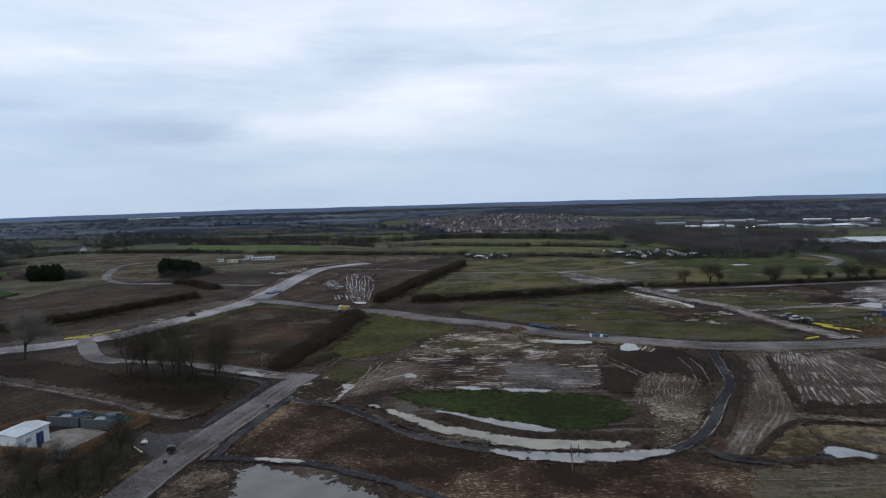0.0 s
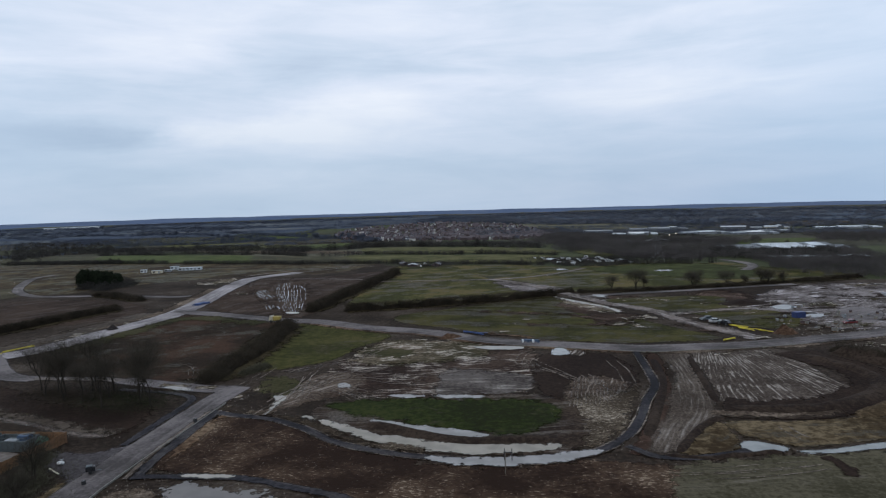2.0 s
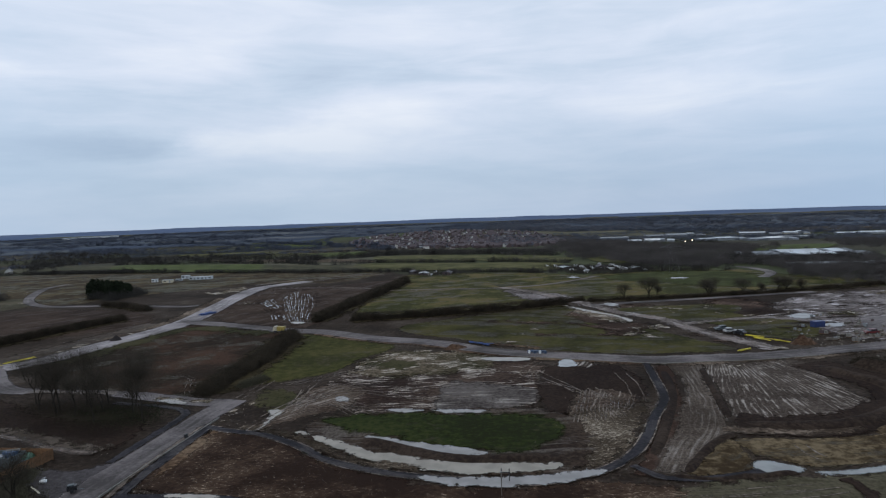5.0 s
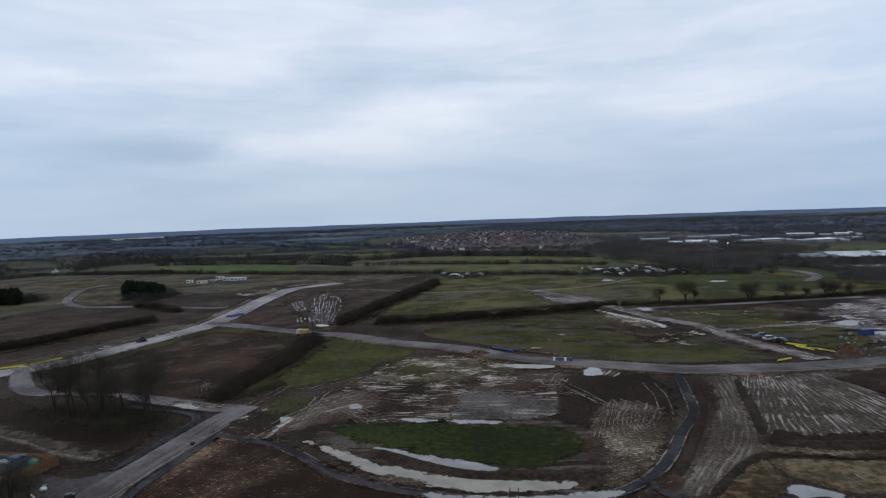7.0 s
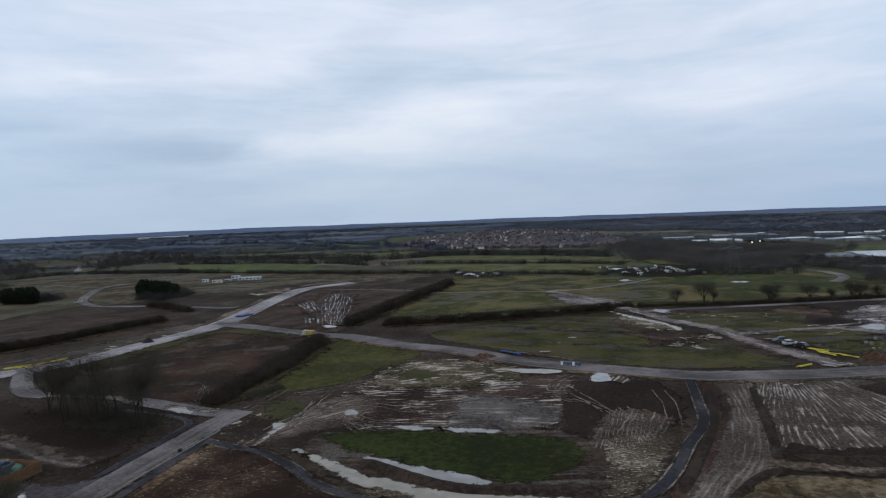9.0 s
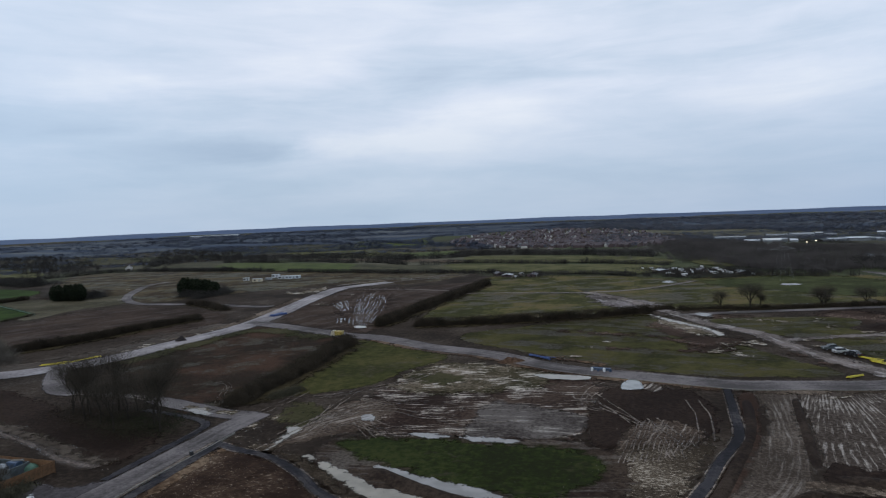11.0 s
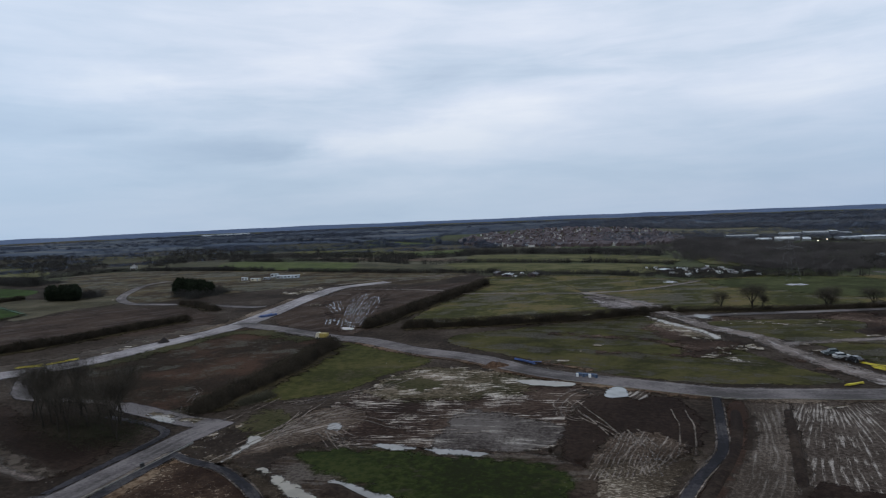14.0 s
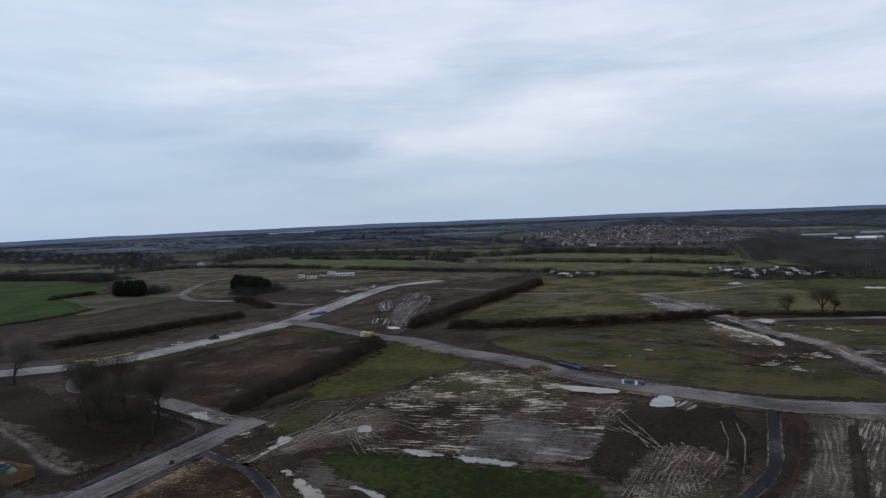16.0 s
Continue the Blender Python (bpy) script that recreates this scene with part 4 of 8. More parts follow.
VERGE_SPOTS = [(-177.2, 348), (-174.3, 350.4), (-168.8, 349.2), (-170.2, 360.1), (-167.7, 365.2), (-132.5, 301.4), (-130.3, 303.2), (-143.6, 224.6), (-141.5, 235.7), (-150.5, 273.1), (-156.2, 304.8), (-155.2, 210.1), (-163.1, 337.3), (-225.9, 458.7), (-15.7, 192.4), (-5.4, 187.4), (1.2, 191.6), (42.9, 175.7), (50.1, 175.4), (-34.7, 203.4), (-43.1, 199.5)]
YARD_SPOTS = [(77.9, 250.6), (79.8, 232.1), (79.7, 211.6), (90.2, 220.6), (89.2, 202.1), (95.9, 206), (98.6, 201.6), (97.8, 193.5), (103.7, 193.2), (105.3, 248.2), (106.9, 230), (114, 219), (61.1, 233.6), (39.8, 214), (37, 229.7)]
TR_A = [(4, 169), (9.2, 159.2), (13.9, 150)]
TR_D = [(-51.9, 131.4), (-49.8, 140.4), (-45.5, 149.2), (-40.3, 156.6)]
TR_E = [(-38.4, 175.4), (-43.5, 169.6), (-48.4, 164.1), (-55.3, 156.4)]
TR_H = [(21.7, 98.5), (30.2, 99.1), (39.1, 100.9), (45.4, 102.1)]
TR_I = [(24.5, 96.1), (38.1, 98.2), (47.5, 101.1)]
TR_K = [(16.8, 153.3), (19.8, 146.3), (23.2, 138.3)]
TR_M = [(25.2, 167.2), (26.4, 155.7), (25.8, 142.4)]
TR_O = [(-63.7, 142.8), (-62.8, 150.1), (-62.2, 160.4)]
TR_P = [(-51.4, 122.9), (-50.2, 130.4), (-47.9, 138.8), (-43.5, 146.8)]
TR_Q = [(6.4, 162.9), (1.8, 165.1), (2.7, 173.2), (5.4, 178.1)]
TR_R = [(-27.2, 156.2), (-19.9, 154.3), (-11.9, 157.7), (1.7, 156.4)]
TR_S = [(-58.2, 156.1), (-50.7, 161.5), (-41.1, 173.1), (-36.9, 184.1)]
TR_T = [(-44.8, 146.7), (-35.9, 150.1), (-22.7, 145.1), (-8.6, 148)]
TR_U = [(-50.3, 152.5), (-48.7, 141.8), (-48.2, 133.9)]
TR_V = [(-44.6, 152.1), (-46.4, 144.2), (-46.2, 134.5)]
TR_W = [(-40.4, 140.9), (-35, 137.8), (-28, 135.6)]
TR_X = [(47.8, 118.5), (48.3, 115.1), (49.3, 112.9)]
DITCH_R = [(48.9, 105.1), (49.9, 102), (49.9, 99.5), (49.2, 97.5)]
P_GREY = [(-16.6, 137.5), (-17.2, 152.3), (-15.1, 159.6), (-5.3, 157.1), (2.2, 154.1), (6.9, 152.4), (5.5, 146.6), (-0.4, 138.9), (-8.1, 137.5)]
P_RED = [(35, 174.1), (38.5, 175.9), (36.4, 157), (34, 138.9), (27.9, 119.9), (22.3, 106), (18.3, 105.2), (19.9, 108.9), (23.6, 116.9), (27.4, 129.6), (32.5, 145.2), (33.7, 159.7)]
HAUL_EDGE = [(17.6, 279.1), (28.6, 262.5), (33.6, 249.6), (39.3, 239.1)]
SHRUBS = [(-231.6, 331.4), (-219, 326.1), (-216.5, 336.2), (-217.7, 346.9), (-292.5, 327.5), (-309.1, 320.2)]
HL_A = [(-449.5, 547.1), (-404.7, 531), (-350.6, 512.7), (-315.5, 504.4), (-267.4, 487.2), (-224.3, 473.9), (-184.5, 463.1), (-147.4, 454.1), (-113.3, 450.6), (-96.2, 446.9), (-76.1, 446.6)]
HL_B = [(-48.7, 432.9), (-31.5, 433.1), (-8.7, 432.2), (6.1, 421.4), (20.6, 418.4)]
HL_C = [(-497.6, 739.2), (-438.8, 702.3), (-367.7, 648.3), (-346.7, 655.4), (-292.9, 619.9), (-256.7, 590.2), (-220, 580.2), (-174.3, 537.8), (-152.3, 529.7), (-134.8, 536.8)]
HL_D = [(-136.7, 544.5), (-106.4, 540.3), (-75.9, 529.6), (-46.9, 520.1), (-14.8, 516.3), (16.1, 501), (32.6, 490.7)]
HL_E = [(-665.2, 1003.1), (-535.3, 884.5), (-430.6, 814.2), (-334.7, 738.1), (-264, 680.2), (-195.5, 603.6)]
HL_F = [(-969.5, 1345.3), (-839, 1285.3), (-727.6, 1263.4), (-612.6, 1225.2), (-574, 1267.5), (-501.4, 1293.4), (-416.4, 1288.5)]
HL_G = [(-175.1, 698.4), (-137.9, 701.6), (-109.6, 681.4), (-58.4, 649.5), (-17.9, 627.7), (28.9, 585.2)]
HL_H = [(-213.3, 623.4), (-179.5, 625.2), (-162.8, 649.3), (-145.3, 677), (-120.5, 674.4)]
HL_I = [(-1265.9, 1546.2), (-1210.2, 1593.8), (-1153.7, 1670.3), (-1023.7, 1643.2), (-938.8, 1660), (-815.5, 1633.6), (-645.5, 1488), (-508.5, 1344.1)]
HL_J = [(-766, 1694.1), (-607.4, 1568.5), (-455.3, 1409.4), (-307.8, 1229.3), (-214.1, 998.5)]
HL_K = [(-637.8, 451.2), (-552, 422.3), (-498.9, 416.5), (-454.5, 409), (-418.1, 395.5)]
HL_L = [(-509.8, 476.1), (-500.4, 507.2), (-506, 556.3), (-445.6, 541.4), (-404.5, 535.3), (-323.3, 506.6)]
HL_M = [(-1697.3, 982.9), (-1451.5, 961), (-1344.1, 965.1), (-1182.7, 937.1), (-1042.1, 913.5), (-1002.2, 930.3)]
HL_N = [(66.7, 439.5), (77.4, 417.4), (94.1, 413.8), (110.4, 410.2), (124.2, 410.9)]
HL_O = [(27.7, 416.9), (41, 406.9), (58.3, 406.9), (73.4, 414.6)]
FL_A = [(-462.9, 697.6), (-330.8, 614.1), (-234.4, 562.8), (-198.6, 476.4), (-265.2, 491.8), (-355.1, 526.9)]
FL_B = [(-775.8, 901.3), (-477.9, 709.8), (-361.3, 536.2), (-518.4, 601.8)]
FL_C = [(-132.9, 529.4), (-45.8, 507.5), (24, 487.6), (17.5, 430.4), (-48.1, 444.6), (-77.6, 455.4), (-116.8, 464.6)]
FL_D = [(-145.6, 650.9), (-50.4, 621.3), (23.2, 569.3), (33.8, 507.7), (-48.1, 533.7), (-118.6, 552.1)]
FL_E = [(-394.8, 746.4), (-217.9, 636.9), (-147.8, 589.1), (-138.7, 552.5), (-273.1, 628.1)]
FL_F = [(-682.3, 1204.5), (-494, 1188.6), (-277.7, 858.5), (-237.1, 732.9), (-350.3, 806)]
FL_G = [(-628.7, 1481.1), (-508.7, 1576), (-446.5, 1382.2), (-570.1, 1372.4)]
FL_H = [(-1044.6, 1626.4), (-869, 1741.3), (-796, 1625.1), (-928.2, 1466.4)]
FL_I = [(-290.9, 874.5), (-228, 910.3), (-185.5, 740.3), (-232.1, 697.4)]
FL_J = [(199.1, 659.7), (318.3, 736.7), (264.8, 618.5), (181.8, 586.2)]
FL_K = [(57.8, 573.7), (94.3, 508.4), (71.3, 469.9), (50.7, 502.8)]
FL_L = [(-1364.1, 839.9), (-1139.1, 869.4), (-989.8, 870.5), (-551, 509.9), (-811.9, 560), (-938.3, 593.2)]
FL_M = [(-2538.7, 1522.6), (-2056.5, 1528.9), (-1724.4, 1476.8), (-1320, 1315.6), (-1436.1, 1238.7), (-1933.4, 1264.1)]
FL_N = [(-1170.2, 1172.7), (-1074.7, 1189.8), (-869.3, 973.8), (-918.2, 945.9)]
FL_O = [(-224.3, 550.9), (-171.8, 530.2), (-132.9, 510.7), (-116.8, 464.6), (-195.9, 480.6)]
FL_P = [(-637, 2229), (-345.3, 2779), (-283.9, 2366.9), (-500.7, 2005.4)]
WOOD_L = [(-1073.2, 1309.7), (-970.6, 1310.9), (-814, 1228.4), (-569.9, 865.5), (-645.2, 870.1), (-510.4, 621.4)]
WOOD_L2 = [(-1334.4, 1131.4), (-1107.1, 1112.5), (-566, 602.2), (-558.1, 543.9), (-543.9, 507.4)]
WOOD_L3 = [(-1026.1, 1147.2), (-859.3, 1055.2), (-409.4, 536.9), (-457.2, 553.9)]
WOOD_MID = [(73.2, 543), (110.5, 485.8), (139.6, 462.1), (143.4, 417.8), (107.6, 426), (76.6, 454.3)]
WOOD_SHED = [(146.7, 499.3), (183.7, 488.9), (222.3, 478.5), (202.4, 428.1), (167.8, 428), (135.6, 448.8)]
P_YARD_PALE = [(95.6, 265.8), (118.4, 279), (129.2, 266.8), (124.3, 246.4), (111.1, 234.2), (105, 238.2), (98.6, 246.2)]
P_YARD_BLUE = [(114.7, 239.8), (123.7, 245.2), (127.3, 236.4), (117.3, 218.8), (109.2, 216.4), (108.3, 223.5)]
P_RED_HEAP = [(76.2, 287.3), (86.8, 295), (96.6, 288.4), (99.3, 270), (89.7, 254.9), (77.9, 257.4), (73, 266.6)]
P_GREEN_C = [(67, 234.3), (82.9, 241.3), (95.3, 230.9), (89.7, 210.9), (76.7, 208.1), (70.7, 215.9)]
W_YA = [(94.7, 246.5), (101.6, 251.1), (103.4, 245.8), (99.5, 241.1), (94.4, 241.6)]
W_YB = [(148.4, 277.1), (156.7, 281.1), (167.3, 279.8), (154.2, 261.2), (145.3, 263.5)]
W_YC = [(97.6, 230.8), (104.4, 234.8), (105.1, 228), (99.7, 224.1)]
FLECKS = [(48.6, 287.1), (53.4, 268.6), (56.6, 259.5), (73.1, 269.7), (86.1, 256.7), (86.5, 246), (36.1, 244), (38.8, 247.6), (40.7, 213.9), (44.2, 227), (89.9, 215.7), (94.6, 214.4), (70.4, 191), (117.5, 229.2), (147.9, 280.5), (138.7, 251.6), (39.8, 224.1), (36, 218.2), (94.8, 187.6), (96.3, 184.7), (100.6, 185.9), (56.1, 175.4)]
CABINS_T = [(-248, 413.7), (-235, 407.7), (-232.7, 417.7), (-236.5, 433.4), (-221.3, 426.3)]
FURROW_ARCS = [[(-123.2, 334), (-111.7, 299.5), (-98.5, 268), (-90.2, 250.3)], [(-123.7, 338.7), (-109.9, 299.3), (-97.5, 267.9), (-89.3, 250.2)], [(-123.3, 341), (-108.5, 299.1), (-96.5, 267.8), (-88.1, 248.8)], [(-121.9, 340.8), (-107, 298.9), (-95.4, 267.7), (-87.3, 248.8)], [(-120.3, 340.5), (-105.3, 298.7), (-94.4, 267.6), (-86.4, 247.4)], [(-117.7, 337.8), (-103.6, 298.5), (-93.1, 267.4), (-85.7, 247.3)], [(-116.1, 337.6), (-101.8, 298.3), (-91.8, 267.3), (-85.2, 247.3)], [(-113.3, 334.9), (-100.1, 298.1), (-90.5, 267.2), (-84.5, 247.2)], [(-110.1, 329.9), (-98.1, 297.9), (-89, 267), (-84, 247.2)], [(-120.6, 320.4), (-111.4, 295.8), (-101.8, 272.9)], [(-121.9, 327.1), (-111.1, 299.4), (-99.7, 272.7)]]
FURROW_CUTS = [[(-128.3, 307.2), (-119.5, 293.1), (-112, 282)], [(-127.4, 309), (-117.7, 292.9), (-110, 280.1)], [(-126.1, 310.9), (-115.7, 292.7), (-109, 281.7)], [(-124.8, 312.7), (-114.7, 294.4), (-109, 285)], [(-121.3, 296.9), (-112, 282)], [(-103.7, 262.6), (-98.4, 251)], [(-102.7, 263.9), (-97.3, 252.3)], [(-101.5, 265.3), (-95, 250.7)], [(-99.7, 265.1), (-93.1, 250.6)], [(-95.8, 260.4), (-90.7, 249)]]
W_FUR = [(-90, 247.7), (-87.4, 247.5), (-83.2, 244.6), (-84.1, 242.2), (-87.6, 243.7)]
LOW_LINK = [(18.9, 108.4), (21.1, 105.8), (22.9, 103.7), (27.1, 103.4), (32.7, 104.8), (38.1, 107.4)]
P_GROVE = [(-164.2, 140.1), (-151.6, 149.1), (-121.8, 141.6), (-103.7, 131), (-87.2, 128.3), (-78, 129.4), (-73, 116.4), (-76.2, 111.6), (-99.8, 120.3), (-127.9, 128.4), (-161.3, 137.6)]
FL_R = [(-73.4, 430.3), (-48.3, 428.9), (-8.6, 424.5), (20.2, 411.2), (42.9, 393), (40.3, 368.9), (17.4, 356.1), (-26.6, 363.3), (-63.6, 372.3)]
WOOD_R3 = [(148.5, 412.9), (195.8, 421.3), (239.9, 423.6), (242, 388.4), (188.8, 318.7), (165, 331.7), (143.9, 345.3), (138.6, 368.4)]
ROADSIDE = [(-58.9, 85.2), (-58.3, 87.4), (-55.7, 86.5), (-58.9, 81.1), (-56.7, 94.6)]
FLECKS_C = [(-194.9, 217.4), (-189.2, 215.5), (-187.6, 218.5), (-183.4, 219.8), (-182.3, 221.9), (-297.1, 351.5), (-304.2, 363.6), (-276.8, 334.8), (-264.2, 316.3), (-292.9, 343.6), (-148.2, 202.2), (-146.4, 206.8), (-146.7, 214.6), (-145.8, 194.0), (-176.9, 350.7), (-175.6, 358.2), (-172.7, 363.1), (-155.4, 338.6), (-135.5, 317.0), (-132.8, 339.4), (-115.7, 364.5), (-112.4, 398.0)]
FAN_RUTS = [[(-48, 134.4), (-46.3, 141.6), (-43.2, 149.5), (-36.7, 154.8), (-30.2, 157.1)], [(-49.3, 136.6), (-49, 143.9), (-46.8, 149.9), (-43.2, 156.8)], [(-49.5, 139.2), (-49.6, 147.4), (-49.9, 155.8), (-50.4, 162.5)],
            [(-46.7, 132.3), (-42.8, 138.7), (-38.8, 144.7)], [(-40.1, 140.9), (-36, 135.9), (-33.2, 132.6)], [(-38, 141.2), (-33.5, 136.4), (-29.5, 134)], [(-38, 143), (-32.4, 139), (-28.4, 139.7)]]
TURN_RUTS = [[(3, 167), (3.4, 160.9), (5.2, 157.5), (7.6, 156.9)], [(6.2, 169.5), (5.1, 165.2), (6.8, 159.6), (11.6, 154), (16.1, 147.5)]]
FIELD_RUTS = [[(-92.4, 163.7), (-89.7, 164.8), (-85, 162.1), (-79.5, 152.9), (-74.9, 145.9)], [(-85.3, 162.1), (-81.9, 154.9), (-77.4, 146.7), (-73.5, 145.1)]]
STUB_EDGE = [(-84, 143.9), (-79, 143.4), (-74, 142.6), (-69, 142)]
ROUGH_EDGE = [(-137, 178), (-133.5, 191), (-130.5, 212), (-127, 232), (-117, 235.5), (-104, 229.5), (-90, 222.5)]
FAN_LINES = [[(14.9, 150.8), (13.1, 139.5), (11.6, 129.3)], [(16, 151.7), (14.4, 139.9), (13.1, 129.7)], [(17.2, 150.7), (16, 139.7), (14.9, 130.3)], [(18.5, 149.8), (17.6, 140.2), (17, 131)], [(20, 148.1), (19.2, 140.3), (18.1, 132.7)], [(21.4, 146.8), (20.7, 140.3), (19.5, 134.1)], [(22.9, 145.6), (22.2, 140.6), (21, 136.2)], [(24.3, 144.2), (23.7, 140.6), (22.1, 137)], [(17, 150.1), (18.6, 141.2), (19.8, 132.3)], [(18.8, 149.1), (20.1, 140.6), (21.5, 132.8)]]
PLOT_CENTRE = (58.8, 206.7)
P_CHALK_L = [(-175.7, 344.1), (-167.6, 360), (-166.8, 376.5), (-159.3, 355.2), (-164.3, 337.7)]
WOOD_R4 = [(433.4, 1003.7), (581.6, 1173.5), (675.4, 1195.2), (692.9, 1115.1), (347.7, 558.9), (331.5, 585.8), (295.5, 595.4), (309.4, 690.4)]
W_ROADEDGE = [(-61.9, 129), (-62.2, 137.4), (-61.2, 144), (-59.8, 143.3), (-60.1, 136), (-60.3, 127.4)]
P_GR_S = [(-60.8, 145.3), (-59.4, 151.3), (-53.3, 150.2), (-49.2, 141.9), (-50.2, 136.8), (-55.7, 137.5)]
P_GR_T = [(-40.5, 177.5), (-36.1, 182.1), (-29.1, 181.1), (-27.5, 175), (-32, 171.3), (-37.2, 171.1)]
W_HAULSIDE = [(18.8, 279), (27.1, 264.9), (36, 251.7), (39.9, 240.6), (38.4, 238.7), (35.2, 249.6), (26.2, 261.4), (18.8, 276.4)]
W_FARA = [(22.6, 391.7), (28.5, 396.8), (34.4, 388.5), (28.6, 383.5)]
W_FARB = [(79.9, 374.3), (85.7, 378.8), (91, 373.9), (83.9, 369.6)]
W_FARC = [(34.3, 282.6), (37.3, 284.1), (40.8, 275.4), (37.7, 275.2)]
FLECKS_B = [(35.3, 217.4), (37.3, 218.4), (40.1, 222.1), (44.3, 229.1), (40.3, 213), (40.8, 211.4), (17.2, 211.6), (49.2, 227), (52.2, 268.6), (54.2, 267.1), (59.3, 263.3), (72.9, 270.4), (73.8, 255.6), (42.9, 267), (53.8, 269.3), (56.2, 268.4), (58.7, 267.4), (61.3, 263.3), (73.5, 273.1), (74.3, 256.3), (76.5, 255.5), (78.6, 254.8), (80.5, 245.8), (70.4, 240.4), (36, 219), (39.2, 221.6), (42.8, 226.6), (46.4, 231), (40.9, 212.5), (50.2, 227.5), (0.2, 214.4), (-2.8, 204.5), (6.9, 223.1), (43.1, 269.6), (46.4, 267.6), (62.5, 231.3), (64.2, 227)]
WOOD_L4 = [(-2053.7, 1240.7), (-1735.4, 1231.6), (-1419, 1144.2), (-1281.7, 1174.6), (-1026.2, 951.3), (-1202.4, 951.8), (-1451.5, 961), (-1536.7, 940.3)]
P_ROADSIDE = [(-58.8, 78.9), (-60.6, 83.4), (-59.5, 87.6), (-55.7, 88.6), (-52.8, 86.5), (-54.1, 82.5), (-54.5, 78.5)]
P_SCRUB_L = [(-326.2, 287.5), (-331.2, 314.5), (-306.1, 322.2), (-284.9, 337.7), (-259.5, 321.3), (-249.5, 298.8), (-258.6, 280.6), (-254, 256.5), (-260, 250.3)]
P_BROWN_W = [(18.4, 263.2), (26.1, 257.5), (33.3, 246.2), (39.5, 237.3), (44.4, 235), (43.4, 226.5), (35.7, 214.3), (29.5, 217.8), (26.9, 232.7), (20.1, 247.1)]
P_BROWN_E = [(39.8, 281.9), (45.9, 277.7), (53.5, 276.9), (49.2, 260.6), (43.3, 260.1)]
P_BROWN_E2 = [(78.6, 283), (90.1, 290.2), (95.6, 278.4), (93.2, 263), (83.8, 247.9), (73.6, 243.3), (68.6, 247), (68.2, 260.9)]
P_GREEN_E = [(50.5, 267.3), (59.9, 269.2), (69.4, 265.8), (69.8, 251.4), (63.3, 242.1), (56.3, 241), (51.7, 251.1)]
P_DARK_GREEN = [(44, 385), (60, 400), (79.5, 412), (118.2, 409), (130.2, 365.2), (117.3, 333.5), (96, 335), (80, 347), (60, 362)]
BAND_A = [(-12, 243), (-2.7, 241.6), (7.1, 238.5), (17.2, 237.1), (26.5, 229.5), (34.5, 222.6)]
BAND_B = [(5.1, 216.2), (13.9, 216.9), (21.7, 214.6), (31.2, 217.1)]
BAND_C = [(51, 215.4), (54, 214.6), (57.5, 213.6)]
BAND_D = [(57.6, 205), (60, 204), (63.1, 202.7)]
YARD_LINK = [(55.5, 233.2), (65.9, 237.1), (76.5, 241.8), (87.8, 245.7), (99, 248.9)]
P_RIPPED = [(14.4, 183.9), (19.5, 182.6), (19.2, 176.4), (17.8, 172.5), (16.0, 172.4), (14.9, 176.5)]
P_HAULJ = [(-7.7, 336.4), (9.8, 325.1), (25.6, 300.5), (23.5, 288.7), (8.3, 293.7), (-4.5, 312.3)]


gx, gy = np.meshgrid(XS, YS)
ground = sheet("ground", XS, YS, np.hypot(gx, gy) < 4620, height(gx, gy), distance_inside(gx, gy, spline(P_SITE, 20, True)), None, OPEN)
tagged(ground, "muddy brown building land running into hedged winter fields", "ground", kind="structure")


LAID = [0, 0]


def patch(name, outline, mat, layer, label, category, turn=0.0, margin=2.3, along=None, kind="structure", centre=None):
    """A ragged-edged piece of ground lying on the sheet. along: a line that the ruts follow."""
    line = spline(outline, 2.5, True)
    lo, hi = line.min(0) - margin - 3, line.max(0) + margin + 3
    i0, i1 = np.searchsorted(XS, (lo[0], hi[0]))
    j0, j1 = np.searchsorted(YS, (lo[1], hi[1]))
    xs, ys = XS[max(i0 - 1, 0):i1 + 1], YS[max(j0 - 1, 0):j1 + 1]
    px, py = np.meshgrid(xs, ys)
    d = distance_inside(px, py, line)
    c, s = math.cos(radians(turn)), math.sin(radians(turn))
    u, v = px * c + py * s, -px * s + py * c
    if along is not None:
        u, v = follow(px, py, spline(along, 1.5))
    if centre is not None:
        u, v = np.hypot(px - centre[0], py - centre[1]), 62.0 * np.arctan2(px - centre[0], centre[1] - py)
    flow = np.stack([u, v, np.full_like(u, layer * 3.1)], -1)
    LAID[0] += 1
    lift = 0.0025 * LAID[0] + (0.0, 0.03, 0.15)[max(0, layer - 5)]
    ob = sheet(name, xs, ys, d > -margin, height(px, py) + lift, d, flow, mat)
    return tagged(ob, label, category, kind=kind)


def follow(px, py, line):
    best = np.full(px.shape, 1e18)
    u, v = np.zeros(px.shape), np.zeros(px.shape)
    run = 0.0
    for a, b in zip(line[:-1], line[1:]):
        dx, dy = b - a
        ln = math.hypot(dx, dy) + 1e-9
        k = np.clip(((px - a[0]) * dx + (py - a[1]) * dy) / ln ** 2, 0, 1)
        q = (px - a[0] - k * dx) ** 2 + (py - a[1] - k * dy) ** 2
        side = np.sign((px - a[0]) * dy - (py - a[1]) * dx)
        near = q < best
        u, v = np.where(near, run + k * ln, u), np.where(near, side * np.sqrt(q), v)
        best = np.minimum(best, q)
        run += ln
    return u, v


